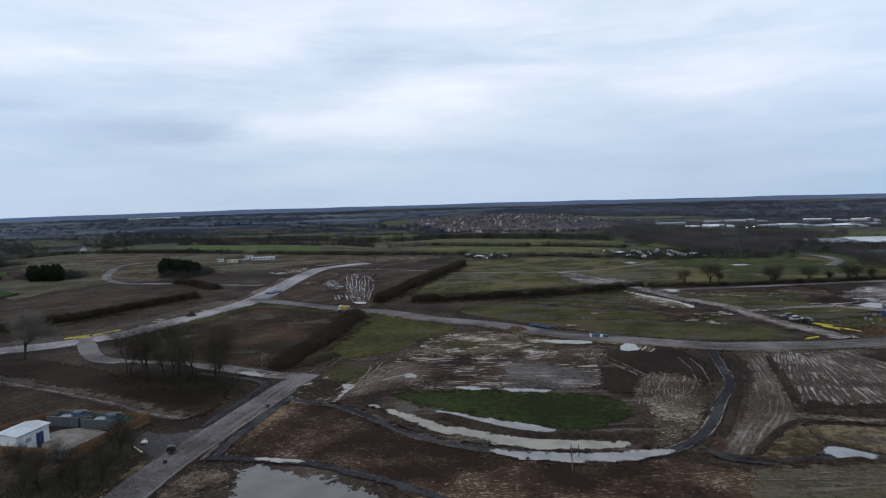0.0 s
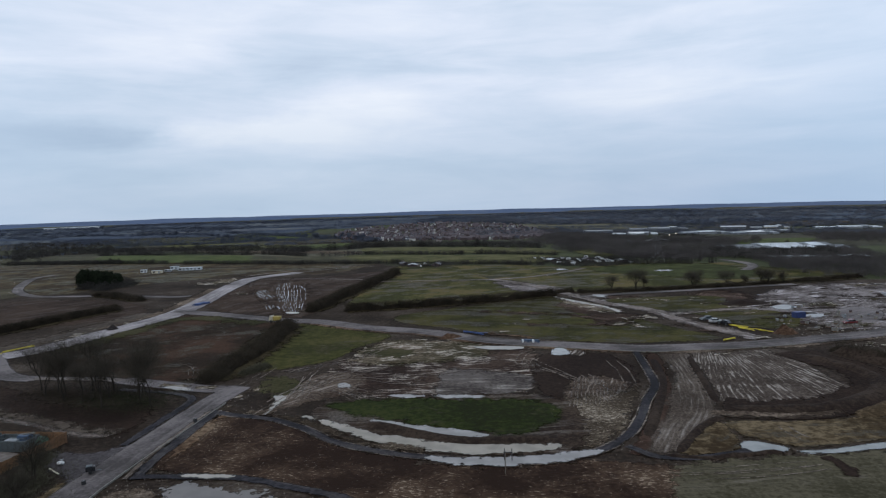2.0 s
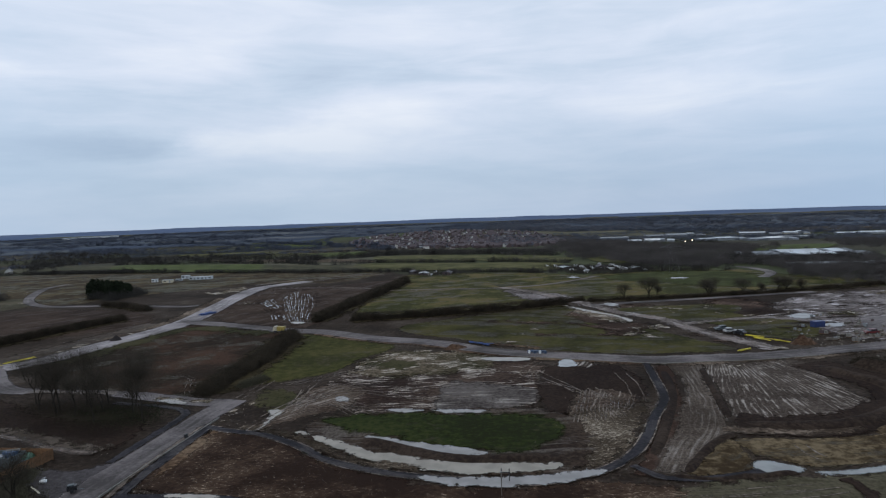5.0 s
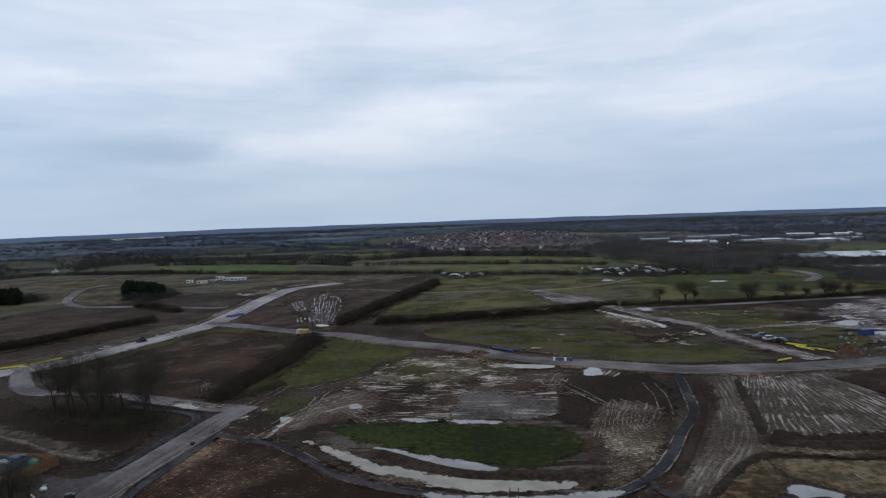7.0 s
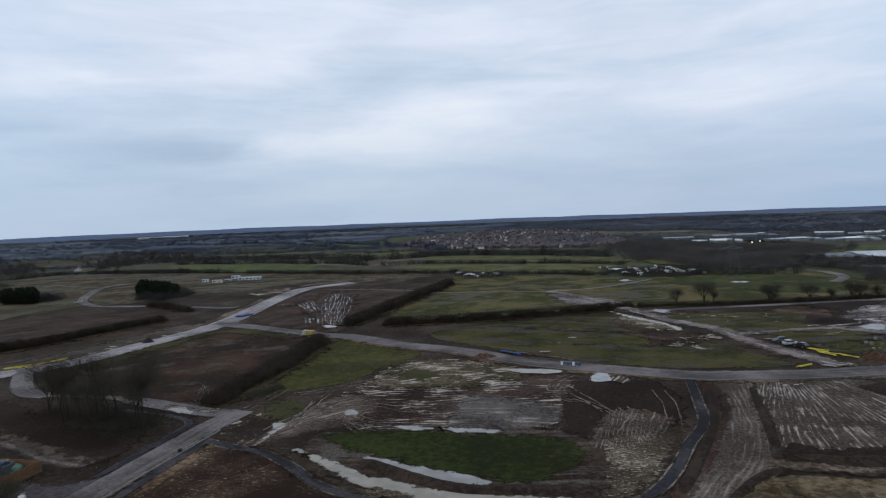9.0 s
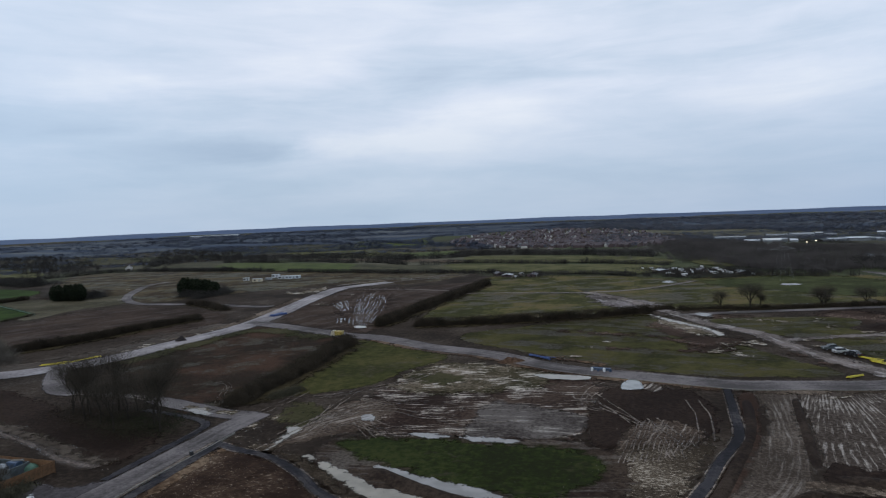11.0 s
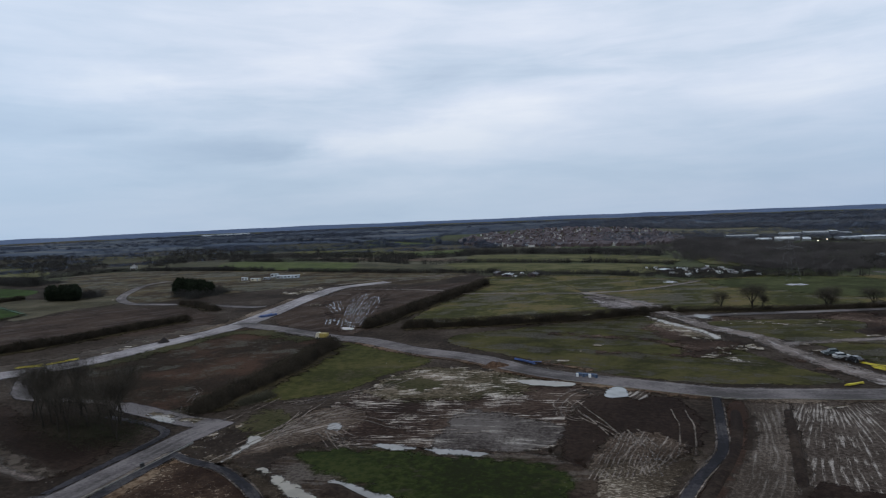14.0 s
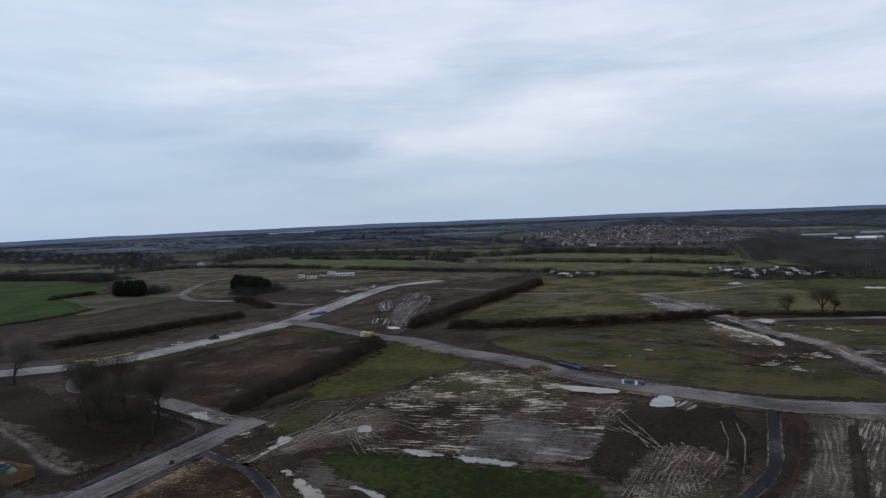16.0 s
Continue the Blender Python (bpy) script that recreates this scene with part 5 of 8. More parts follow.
def ribbon(name, points, width, mat, layer, label, category, fray=0.8, step=1.5):
    """A road or path along a line, with soft shoulders."""
    line = spline(points, step)
    tan = np.gradient(line, axis=0)
    tan /= np.linalg.norm(tan, axis=1)[:, None] + 1e-9
    side = np.stack([tan[:, 1], -tan[:, 0]], 1)
    run = np.concatenate([[0], np.cumsum(np.hypot(*np.diff(line, axis=0).T))])
    offs = np.array([-width / 2 - fray, -width / 2, -width / 4, 0, width / 4, width / 2, width / 2 + fray])
    n, k = len(line), len(offs)
    pts = line[:, None] + side[:, None] * offs[None, :, None]
    LAID[1] += 1
    crown = 0.14 + 0.005 * layer + 0.0005 * LAID[1] + 0.02 * (1 - (offs / offs[-1]) ** 2)
    z = height(pts[..., 0], pts[..., 1]) + crown
    verts = np.concatenate([pts, z[..., None]], 2).reshape(-1, 3)
    faces = [(i * k + j, i * k + j + 1, (i + 1) * k + j + 1, (i + 1) * k + j) for i in range(n - 1) for j in range(k - 1)]
    ob = mesh_object(name, verts, faces, mat, smooth=True)
    ends = np.minimum(run, run[-1] - run)[:, None] + 0.5
    set_attribute(ob.data, "edge", "FLOAT", np.minimum(width / 2 - np.abs(offs)[None], ends))
    flow = np.stack([np.broadcast_to(run[:, None], (n, k)), np.broadcast_to(offs[None], (n, k)), np.full((n, k), layer * 7.7)], -1)
    set_attribute(ob.data, "flow", "FLOAT_VECTOR", flow)
    return tagged(ob, label, category, kind="structure")


VIEW = 12.0
for margin_line, wide in ((HG_WEDGE, 12), (HG_MID, 8), (HG_NE, 9), (HG_W, 11), (HG_R, 8), (HG_W2, 8)):
    ribbon("verge", margin_line, wide, HEDGE_FOOT, 2, "dark rough grass and brambles at a hedge foot", "verge", 3.0)
patch("field", P_FAR_L, SCRUBLAND, 1, "brown rough pasture beyond the building land", "field", VIEW)
patch("field", FL_R, MEADOW, 1, "olive rough pasture behind the stone track", "field", 8)
patch("field", P_SCRUB_L, PASTURE, 1, "grey tan rough ground beside the crop field", "field", 20)
patch("field", P_GREEN_L, LUSH, 1, "bright green winter crop field with clean edges", "field", 20)
ribbon("verge", [(-331.2, 296), (-318.9, 289.6), (-276.4, 269.6), (-270.2, 265.6), (-267.2, 262), (-266.8, 234), (-271, 221), (-289.5, 187.5)], 1.8, GRASS_EDGE, 3, "pale green grass strip along the crop field", "verge", 0.8)
patch("field", P_W, PLOUGH, 1, "dark brown ploughed field behind a hedge", "field", 60)
patch("field", P_NE, PLOUGH, 1, "dark brown bare field beside the spine road", "field", 75)
patch("field", P_FAR_A, MEADOW, 1, "olive rough field between two hedges", "field", 25)
patch("field", P_FAR_B, MEADOW, 1, "green rough field with a stone track", "field", VIEW)
patch("field", [(104, 322), (117, 398), (126, 420), (142, 392), (150, 372), (178, 345), (140, 320)], MEADOW, 1, "olive rough pasture beside the curving lane", "field", VIEW)
patch("field", P_MID, TURF, 1, "striped olive turf field beside the cross road", "field", -12)
patch("field", P_ROUGH, ROUGH, 1, "reddish brown field of dead weeds", "field", 30)
patch("field", P_WEDGE, WEDGE_TURF, 2, "wedge of olive green grass beside a hedge", "field", 70)
patch("mud", P_STREAK, STREAKS, 1, "rutted wet clay with pale streaks of standing water", "mud", VIEW)
patch("mud", P_CHALK, CHALK, 2, "pale chalky clay churned by machines", "mud", VIEW + 4)
patch("mud", P_TRACKS, STREAKS_FINE, 2, "clay churned by curving wheel tracks", "mud", 55)
patch("field", P_GR_S, MUDDY_GRASS, 2, "small green patch left between wheel tracks", "field", 10)
patch("field", P_GR_T, MUDDY_GRASS, 2, "small green patch inside chalky clay", "field", 5)
patch("mud", W_ROADEDGE, CHALK, 3, "pale clay dragged along the road edge", "mud", 55)
patch("mud", P_GREY, GREY_CLAY, 2, "grey lilac wet clay combed by a digger", "mud", 6)
patch("mud", P_RED, RED_SOIL, 2, "reddish brown soil between path and haul strip", "mud", 70)
patch("mud", P_DARK, DARK_SOIL, 2, "smooth dark brown topsoil", "mud", 0)
patch("mud", P_FAN, STREAKS_FINE, 3, "fan of pale digger tracks in brown clay", "mud", 75)
patch("mud", P_FAN_LOW, STONY_CLAY, 2, "stony pale brown ground inside the path", "mud", 30)
patch("mud", P_STRIP, STRIP_CLAY, 2, "pale grey haul strip marked by caterpillar tracks", "mud", along=[(42, 178), (40, 152), (36.5, 130), (30, 116), (24, 100)])
patch("mud", P_PLOT, PLOT, 2, "pale tracked building plot between dark banks", "mud", centre=PLOT_CENTRE)
patch("mud", P_YARD, YARD, 1, "wet grey hardstanding of the site compound", "mud", 20)
patch("mud", P_RED_HEAP, DARK_SOIL, 2, "low dark brown spread of stripped soil", "mud", 10)
patch("mud", P_BROWN_W, CHURNED, 2, "churned red brown soil beside the haul track", "mud", 40)
patch("mud", P_BROWN_E, CHURNED, 2, "churned brown soil below the lane", "mud", 20)
patch("mud", P_BROWN_E2, CHURNED, 2, "red brown stripped soil beside the site yard", "mud", 10)
patch("field", P_GREEN_E, TURF, 3, "rough green strip between haul track and yard", "field", 10)
patch("field", P_DARK_GREEN, PASTURE_DARK, 2, "dark green pasture behind the row of bare trees", "field", 8)
for line, wide in ((BAND_A, 3.2), (BAND_B, 1.8), (BAND_C, 1.6), (BAND_D, 1.4)):
    ribbon("mud_streak", line, wide, CHURNED, 3, "dark brown streak of bare soil across turf", "mud", 2.5)
patch("mud", P_RIPPED, PLOT, 4, "grey ridged clay torn up beside a puddle", "mud", 70)
patch("mud", P_YARD_PALE, YARD, 2, "pale lilac grey wet clay of the site yard", "mud", 12)
patch("mud", P_YARD_BLUE, ROADTOP, 3, "blue grey hardstanding in the site yard", "mud", 40)
patch("field", P_GREEN_C, TURF, 2, "rough green strip inside the site compound", "field", 10)
patch("field", P_SITE_GREEN, TURF, 2, "rough green ground round the site compound", "field", 10)
patch("mud", P_VANS, HEDGE_FOOT, 2, "dark worn ground of the caravan site", "mud", 10)
patch("mud", P_TAN, TAN, 2, "tan subsoil bank with dead grass", "mud", 8)
patch("mud", P_TAN_FAN, TAN, 3, "tan fan of scraped subsoil", "mud", 50)
patch("field", P_PASTURE, PASTURE, 2, "grey green pasture crossed by wheel tracks", "field", 8)
patch("mud", P_RUBBLE, RUBBLE, 1, "brown stony topsoil strewn with pale rubble", "mud", 0)
patch("mud", P_BED, BED, 2, "dark silt round the drainage basin", "mud", VIEW - 6)
patch("grass", P_BASIN, BASIN_GREEN, 3, "short dark green grass on the basin floor", "grass", 0)
patch("mud", P_STRIPED, PLOUGH, 2, "dark field corner scraped into curved furrows", "mud", 104)
patch("mud", P_GROVE, DARK_SOIL, 2, "smooth dark soil under the bare grove", "mud", 10)
patch("mud", P_CHALK_L, CHALK, 2, "bright scraps of chalky clay beside the spine road", "mud", 10)
patch("mud", P_HAULJ, YARD, 2, "churned stony clay round the track junction", "mud", -15)
patch("mud", W_HAUL, CHALK, 3, "bright churned clay beside the haul track", "mud", -15)
patch("mud", P_ROADSIDE, VERGE, 3, "tan rubble strewn ground beside the access road", "mud", 30)
patch("mud", P_YARD_L, WORN, 2, "dark worn hardstanding beside the access road", "mud", 0)
patch("concrete_slab", P_PAD, CONCRETE, 3, "grey concrete yard inside the pumping compound", "slab")

# roads, paths and tracks
ribbon("verge", [(x - 10.5, y + 3) for x, y in SPINE[1:7]], 13, GREY_VERGE, 1, "grey trodden verge along the spine road", "verge", 3.0)
ribbon("verge", [(x - 7.5, y + 2) for x, y in SPINE[5:9]], 6, VERGE, 1, "stony verge along the spine road", "verge", 2.5)
ribbon("road", SPINE, 10.5, SPINETOP, 3, "wide muddy grey asphalt spine road", "road")
ribbon("track", SPINE_END, 2.2, TRACK, 2, "pale stone track continuing the spine road", "track", 1.5)
ribbon("edging", [(x - 0.4, y + 4.25) for x, y in CROSS[5:]], 0.3, WHEELMARK, 4, "pale kerb line along the cross road", "edging", 0.2)
ribbon("road", CROSS, 7.8, ROADTOP, 4, "muddy grey asphalt cross road", "road")
ribbon("verge", [(x - 0.6, y - 4.8) for x, y in CROSS[2:10]], 2.4, RUST, 2, "rusty tan strip of subsoil below the cross road", "verge", 1.5)
ribbon("verge", [(-9, 203.5), (-4, 201.2), (1, 198.8), (6, 196)], 2.6, RUST, 2, "rusty tan subsoil beside the blue pipes", "verge", 2.0)
ribbon("verge", [(x + 0.6, y - 5) for x, y in CROSS[9:]], 2.5, VERGE, 2, "stony verge below the cross road", "verge", 1.5)
ribbon("road", STUB, 5.4, ROADTOP, 3, "short side road behind the bare grove", "road")
ribbon("track", [(-95.5, 148.2), (-102, 149.4), (-112, 149.9), (-122, 149.6)], 3.6, TRACK, 2, "muddy stone track linking two side roads", "track", 2.0)
ribbon("road", NEAR_ROAD, 6.4, ROADTOP, 4, "muddy grey access road with kerbs", "road")
ribbon("verge", [(-67.4, 70.0), (-68.4, 78.0), (-69.2, 86.0), (-69.6, 90.5)], 1.1, TAN, 3, "tan gravel strip along the access road", "verge", 0.5)
ribbon("road", BEND, 5.4, ROADTOP, 3, "short curved side road of grey asphalt", "road")
ribbon("road", LOOP, 5.5, ROADTOP, 3, "looping grey estate road", "road")
ribbon("verge", BANK_RING, 11.0, DARK_SOIL, 1, "dark topsoil along the foot of a bund", "verge", 1.5)
ribbon("track", HAUL, 6.0, HAULTOP, 3, "pale stone haul track with muddy ruts", "track", 1.5)
ribbon("track", YARD_LINK, 3.2, HAULTOP, 3, "pale stone track turning off to the site yard", "track", 1.5)
ribbon("track", HAUL_EDGE, 1.6, WHEELMARK, 4, "pale wet edge of the haul track", "track", 0.8)
ribbon("track", SIDE_TRACK, 4.0, TRACK, 2, "pale stone track across the field", "track", 1.5)
ribbon("track", FIELD_TRACK, 3.0, TRACK, 2, "pale worn track across the field", "track", 1.5)
ribbon("road", LANE, 4.5, ROADTOP, 3, "narrow grey lane beside a hedge", "road")
ribbon("road", RIVER_LANE, 6.0, ROADTOP, 3, "curving grey lane in the distance", "road")
ribbon("verge", [(x + 0.8, y + 2.0) for x, y in LEFT_TRACK], 3.0, GREY_VERGE, 2, "pale dead grass growing along a stone strip", "verge", 2.0)
ribbon("track", LEFT_TRACK, 1.3, TRACK, 3, "pale stone strip across dark soil", "track", 2.0)
ribbon("track", TAN_TRACK, 3.0, VERGE, 4, "brown earth track on the bank", "track", 1.0)
ribbon("track", FAR_TRACK, 3.0, TRACK, 3, "pale stone track across the bare field", "track", 1.5)
ribbon("track", RIDGE_TRACK, 3.0, TRACK, 3, "pale stone track along the field edge", "track", 1.5)
ribbon("path", PATH[4:], 1.9, TARMAC, 5, "fresh black tarmac path round the basin", "path", 0.5)
for side in (-1.05, 1.05):
    ends = spline(PATH[4:], 3.0)
    way = np.gradient(ends, axis=0)
    way /= np.linalg.norm(way, axis=1)[:, None]
    ribbon("path_edging", [tuple(q) for q in ends + side * np.stack([way[:, 1], -way[:, 0]], 1)], 0.22, WHEELMARK, 5, "pale concrete edging of the tarmac path", "edging", 0.15)
ribbon("verge", [(x + 0.8, y + 2.3) for x, y in PATH[5:11]], 2.2, STONY_CLAY, 1, "pale stony shelf between path and floodwater", "verge", 1.0)
ribbon("path", LOW_LINK, 1.7, TARMAC, 5, "dark wet tarmac path below the tan bank", "path", 0.5)
ribbon("path", LOW_PATH, 1.7, TARMAC, 4, "black tarmac path beside a flooded hollow", "path", 0.5)
ribbon("path", [(x + 2.3, y) for x, y in PATH[:5]], 2.0, TARMAC, 5, "black tarmac footway beside the access road", "path", 0.4)
ribbon("verge", [(x + 0.5, y) for x, y in PATH[:5]], 0.9, WHEELMARK, 5, "pale gravel strip between road and footway", "verge", 0.4)
ribbon("verge", [(x + 4.6, y) for x, y in PATH[:5]], 1.0, RUST, 2, "rusty soil shoulder below the footway", "verge", 1.0)
ribbon("path", [(-69.6, 106), (-69.8, 118), (-70.0, 130), (-71.5, 134.5), (-78, 137.5), (-92, 140.5)], 1.8, TARMAC, 4, "dark tarmac footway round the junction", "path", 0.5)

# standing water
for outline, mat, label in (
        (W_ARC, WATER, "long curved strip of silty floodwater in the basin"), (W_INNER, WATER_MILKY, "inner curved strip of silty floodwater"),
        (W_CRESCENT, WATER_MILKY, "crescent of floodwater over the path"), (W_LOW, WATER_DARK, "dark shallow pond in a hollow"),
        (W_ROUND, WATER_CLEAR, "small rounded pale pond in tan earth"), (W_STREAM, WATER_CLEAR, "narrow pale flooded ditch"),
        (W_B, WATER_MILKY, "small silty puddle at the edge of the grass"), (W_C, WATER_MILKY, "small silty puddle at the edge of the grass"),
        (W_TOP, WATER_THIN, "pale puddle beside the cross road"), (W_TOP_B, WATER_CLEAR, "bright puddle beside the cross road"),
        (W_SMALL, WATER_THIN, "small puddle in a muddy track"), (W_SMALL_B, WATER_MILKY, "small puddle in churned clay"),
        (W_YA, WATER_YARD, "pale puddle in the site yard"), (W_YB, WATER_YARD, "wide pale puddle beyond the site yard"), (W_YC, WATER_YARD, "pale puddle beside the blue container"),
        (W_FUR, WATER_THIN, "pale puddle at the foot of the flooded furrows"),
        (W_HAULSIDE, WATER_THIN, "bright strip of water beside the haul track"),
        (W_FARA, WATER_YARD, "pale puddle in the far pasture"), (W_FARB, WATER_YARD, "pale puddle in the far pasture"), (W_FARC, WATER_YARD, "pale puddle on the haul track"),
        (W_STUB, WATER_THIN, "puddle beside the side road"),
        (W_PATHLOW, WATER_THIN, "thin sheet of water on the path")):
    patch("puddle", outline, mat, 7 if "path" in label else 6, label, "puddle", margin=2.3)


def wheel_tracks(points, gauge=1.9, width=0.36, mat=None, label="pair of pale wheel tracks pressed into mud"):
    """Two parallel wheel marks along a line, as one mesh."""
    line = spline(points, 0.8)
    line = line + 0.12 * np.stack([waves(line[:, 0], line[:, 1], 9, 41), waves(line[:, 0], line[:, 1], 9, 42)], 1)
    tan = np.gradient(line, axis=0)
    tan /= np.linalg.norm(tan, axis=1)[:, None] + 1e-9
    side = np.stack([tan[:, 1], -tan[:, 0]], 1)
    offs = np.array([-0.5, 0.0, 0.5]) * width
    verts, faces, edge = [], [], []
    n = len(line)
    LAID[1] += 1
    lift = 0.155 + 0.0006 * LAID[1]
    for s in (-0.5, 0.5):
        start = len(verts)
        for i in range(n):
            for o in offs:
                q = line[i] + side[i] * (s * gauge + o)
                verts.append((q[0], q[1], h1(q[0], q[1]) + lift))
                edge.append(min(width / 2 - abs(o) - 0.02, 0.1 + 0.2 * min(i, n - 1 - i)))
        faces += [(start + i * 3 + j, start + i * 3 + j + 1, start + i * 3 + j + 4, start + i * 3 + j + 3) for i in range(n - 1) for j in range(2)]
    ob = mesh_object("wheel_track", verts, faces, mat or WHEELMARK, smooth=True)
    set_attribute(ob.data, "edge", "FLOAT", edge)
    return tagged(ob, label, "wheel track", kind="structure")


for line in (TR_H, TR_I):
    wheel_tracks(line, 1.7, 0.2, None, "pair of faint wheel tracks in grey pasture")
for line in (TR_A, TR_D, TR_E, TR_K, TR_O, TR_P, TR_Q, TR_R, TR_S, TR_T, TR_U, TR_V, TR_W, TR_X):
    wheel_tracks(line)
for line in FAN_RUTS:
    wheel_tracks(line, 1.3, 0.3, label="curved ruts fanning out over muddy grass")
for line in TURN_RUTS:
    wheel_tracks(line, 1.1, 0.34, label="curved ruts where lorries turned")
for line in FIELD_RUTS:
    wheel_tracks(line, 1.1, 0.2, label="narrow pale ruts looping in dark ground")
ribbon("clay_scrape", STUB_EDGE, 1.0, CHALK, 3, "pale wet clay beside the side road", "scrape", 1.2)
ribbon("verge", ROUGH_EDGE, 7.0, MUDDY_GRASS, 2, "dark green grassy edge of the rough field", "verge", 3.5)
wheel_tracks(TR_M, 2.6)
for line in FAN_LINES:
    wheel_tracks(line, 0.8, 0.26, label="narrow digger track fanning over brown clay")
ribbon("ditch", DITCH_R, 1.6, DARK_SOIL, 4, "dark curved drainage cut in the pasture", "ditch", 0.6)


def far_field(outline, mat, label, lift=0.55):
    """A field far off: a sheet over the open country between its hedges."""
    line = spline(outline, 18.0, True)
    mid = line.mean(0)
    rings = np.linspace(0.0, 1.0, 14)[1:]
    pts = np.concatenate([[mid]] + [mid + (line - mid) * f for f in rings])
    n = len(line)
    z = height(pts[:, 0], pts[:, 1]) + lift
    faces = [(0, 1 + k, 1 + (k + 1) % n) for k in range(n)]
    for r in range(len(rings) - 1):
        a, b = 1 + r * n, 1 + (r + 1) * n
        faces += [(a + k, b + k, b + (k + 1) % n, a + (k + 1) % n) for k in range(n)]
    ob = mesh_object("field", np.concatenate([pts, z[:, None]], 1), faces, mat, smooth=True)
    return tagged(ob, label, "field", kind="structure")


for outline in (FL_A, FL_G, FL_I, FL_J):
    far_field(outline, FIELD_GREEN, "bright green winter crop between far hedges")
for outline in (FL_C, FL_D, FL_F, FL_L, FL_K, FL_P):
    far_field(outline, FIELD_OLIVE, "olive green pasture between far hedges")
for outline in (FL_E,):
    far_field(outline, FIELD_TAN, "tan brown stubble field between far hedges")
for outline in (FL_B, FL_H, FL_O, FL_M, FL_N):
    far_field(outline, FIELD_DULL, "dull green rough field between far hedges")

rng = np.random.RandomState(61)
for curve in (*FURROW_ARCS, *FURROW_CUTS, *([(x + 0.8, y + 1.5) for x, y in arc] for arc in FURROW_CUTS)):
    run = spline(curve, 2.0)
    k = rng.randint(0, 3)
    while k < len(run) - 2:
        n = rng.randint(4, 15)
        piece = run[k:k + n] + np.array((rng.uniform(-0.5, 0.5), 0.0))
        if len(piece) > 2:
            ribbon("flooded_furrow", [tuple(q) for q in piece], rng.uniform(0.05, 0.17), FURROW_WATER, 4, "thin flooded furrow shining in dark soil", "furrow", 0.1)
        k += n + rng.randint(-1, 3)


# ---- mesh helpers for things ----
def part(name, bm, mat, parent, label=""):
    me = bpy.data.meshes.new(name)
    bm.to_mesh(me)
    bm.free()
    me.materials.append(mat)
    ob = new(name, me)
    if parent:
        ob.parent = parent
    if label:
        ob["label"] = label
    return ob


def thing(name, at, label, category, group="", turn=0.0, kind=""):
    """An empty at the base of a thing, on the ground."""
    ob = new(name)
    ob.matrix_basis = pose(at[0], at[1], h1(at[0], at[1]) if len(at) < 3 else at[2], 0, 0, turn)
    return tagged(ob, label, category, group, kind)


def box(bm, x0, y0, z0, x1, y1, z1, bevel=0.0):
    made = bmesh.ops.create_cube(bm, size=1, matrix=Matrix.Translation(((x0 + x1) / 2, (y0 + y1) / 2, (z0 + z1) / 2)) @ Matrix.Diagonal((x1 - x0, y1 - y0, z1 - z0, 1)))
    if bevel:
        edges = {e for v in made["verts"] for e in v.link_edges}
        bmesh.ops.bevel(bm, geom=list(edges), offset=bevel, segments=2, affect="EDGES", profile=0.6)
    return bm


def boxed(*args, **kw):
    return box(bmesh.new(), *args, **kw)


def rod(bm, a, b, r0, r1=None, sides=6):
    a, b = Vector(a), Vector(b)
    d = b - a
    m = Matrix.Translation((a + b) / 2) @ d.to_track_quat("Z", "Y").to_matrix().to_4x4()
    bmesh.ops.create_cone(bm, cap_ends=True, segments=sides, radius1=r0, radius2=r0 if r1 is None else r1, depth=d.length, matrix=m)
    return bm


def prism(bm, profile, y0, y1):
    """A profile in x and z, drawn out along y."""
    a = [bm.verts.new((x, y0, z)) for x, z in profile]
    b = [bm.verts.new((x, y1, z)) for x, z in profile]
    n = len(profile)
    bm.faces.new(a[::-1])
    bm.faces.new(b)
    for i in range(n):
        bm.faces.new((a[i], a[(i + 1) % n], b[(i + 1) % n], b[i]))
    bmesh.ops.recalc_face_normals(bm, faces=bm.faces)
    return bm


# ---- vegetation ----
def slivers(rng, base, length, width, up=0.3):
    """Thin triangles from base points in random directions."""
    n = len(base)
    d = rng.normal(size=(n, 3))
    d[:, 2] += up
    d /= np.linalg.norm(d, axis=1)[:, None]
    s = np.cross(d, rng.normal(size=(n, 3)))
    s /= np.linalg.norm(s, axis=1)[:, None] + 1e-9
    ln = (length * rng.uniform(0.5, 1.3, n))[:, None]
    wd = (width * rng.uniform(0.6, 1.4, n))[:, None]
    return np.stack([base - s * wd / 2, base + s * wd / 2, base + d * ln], 1)


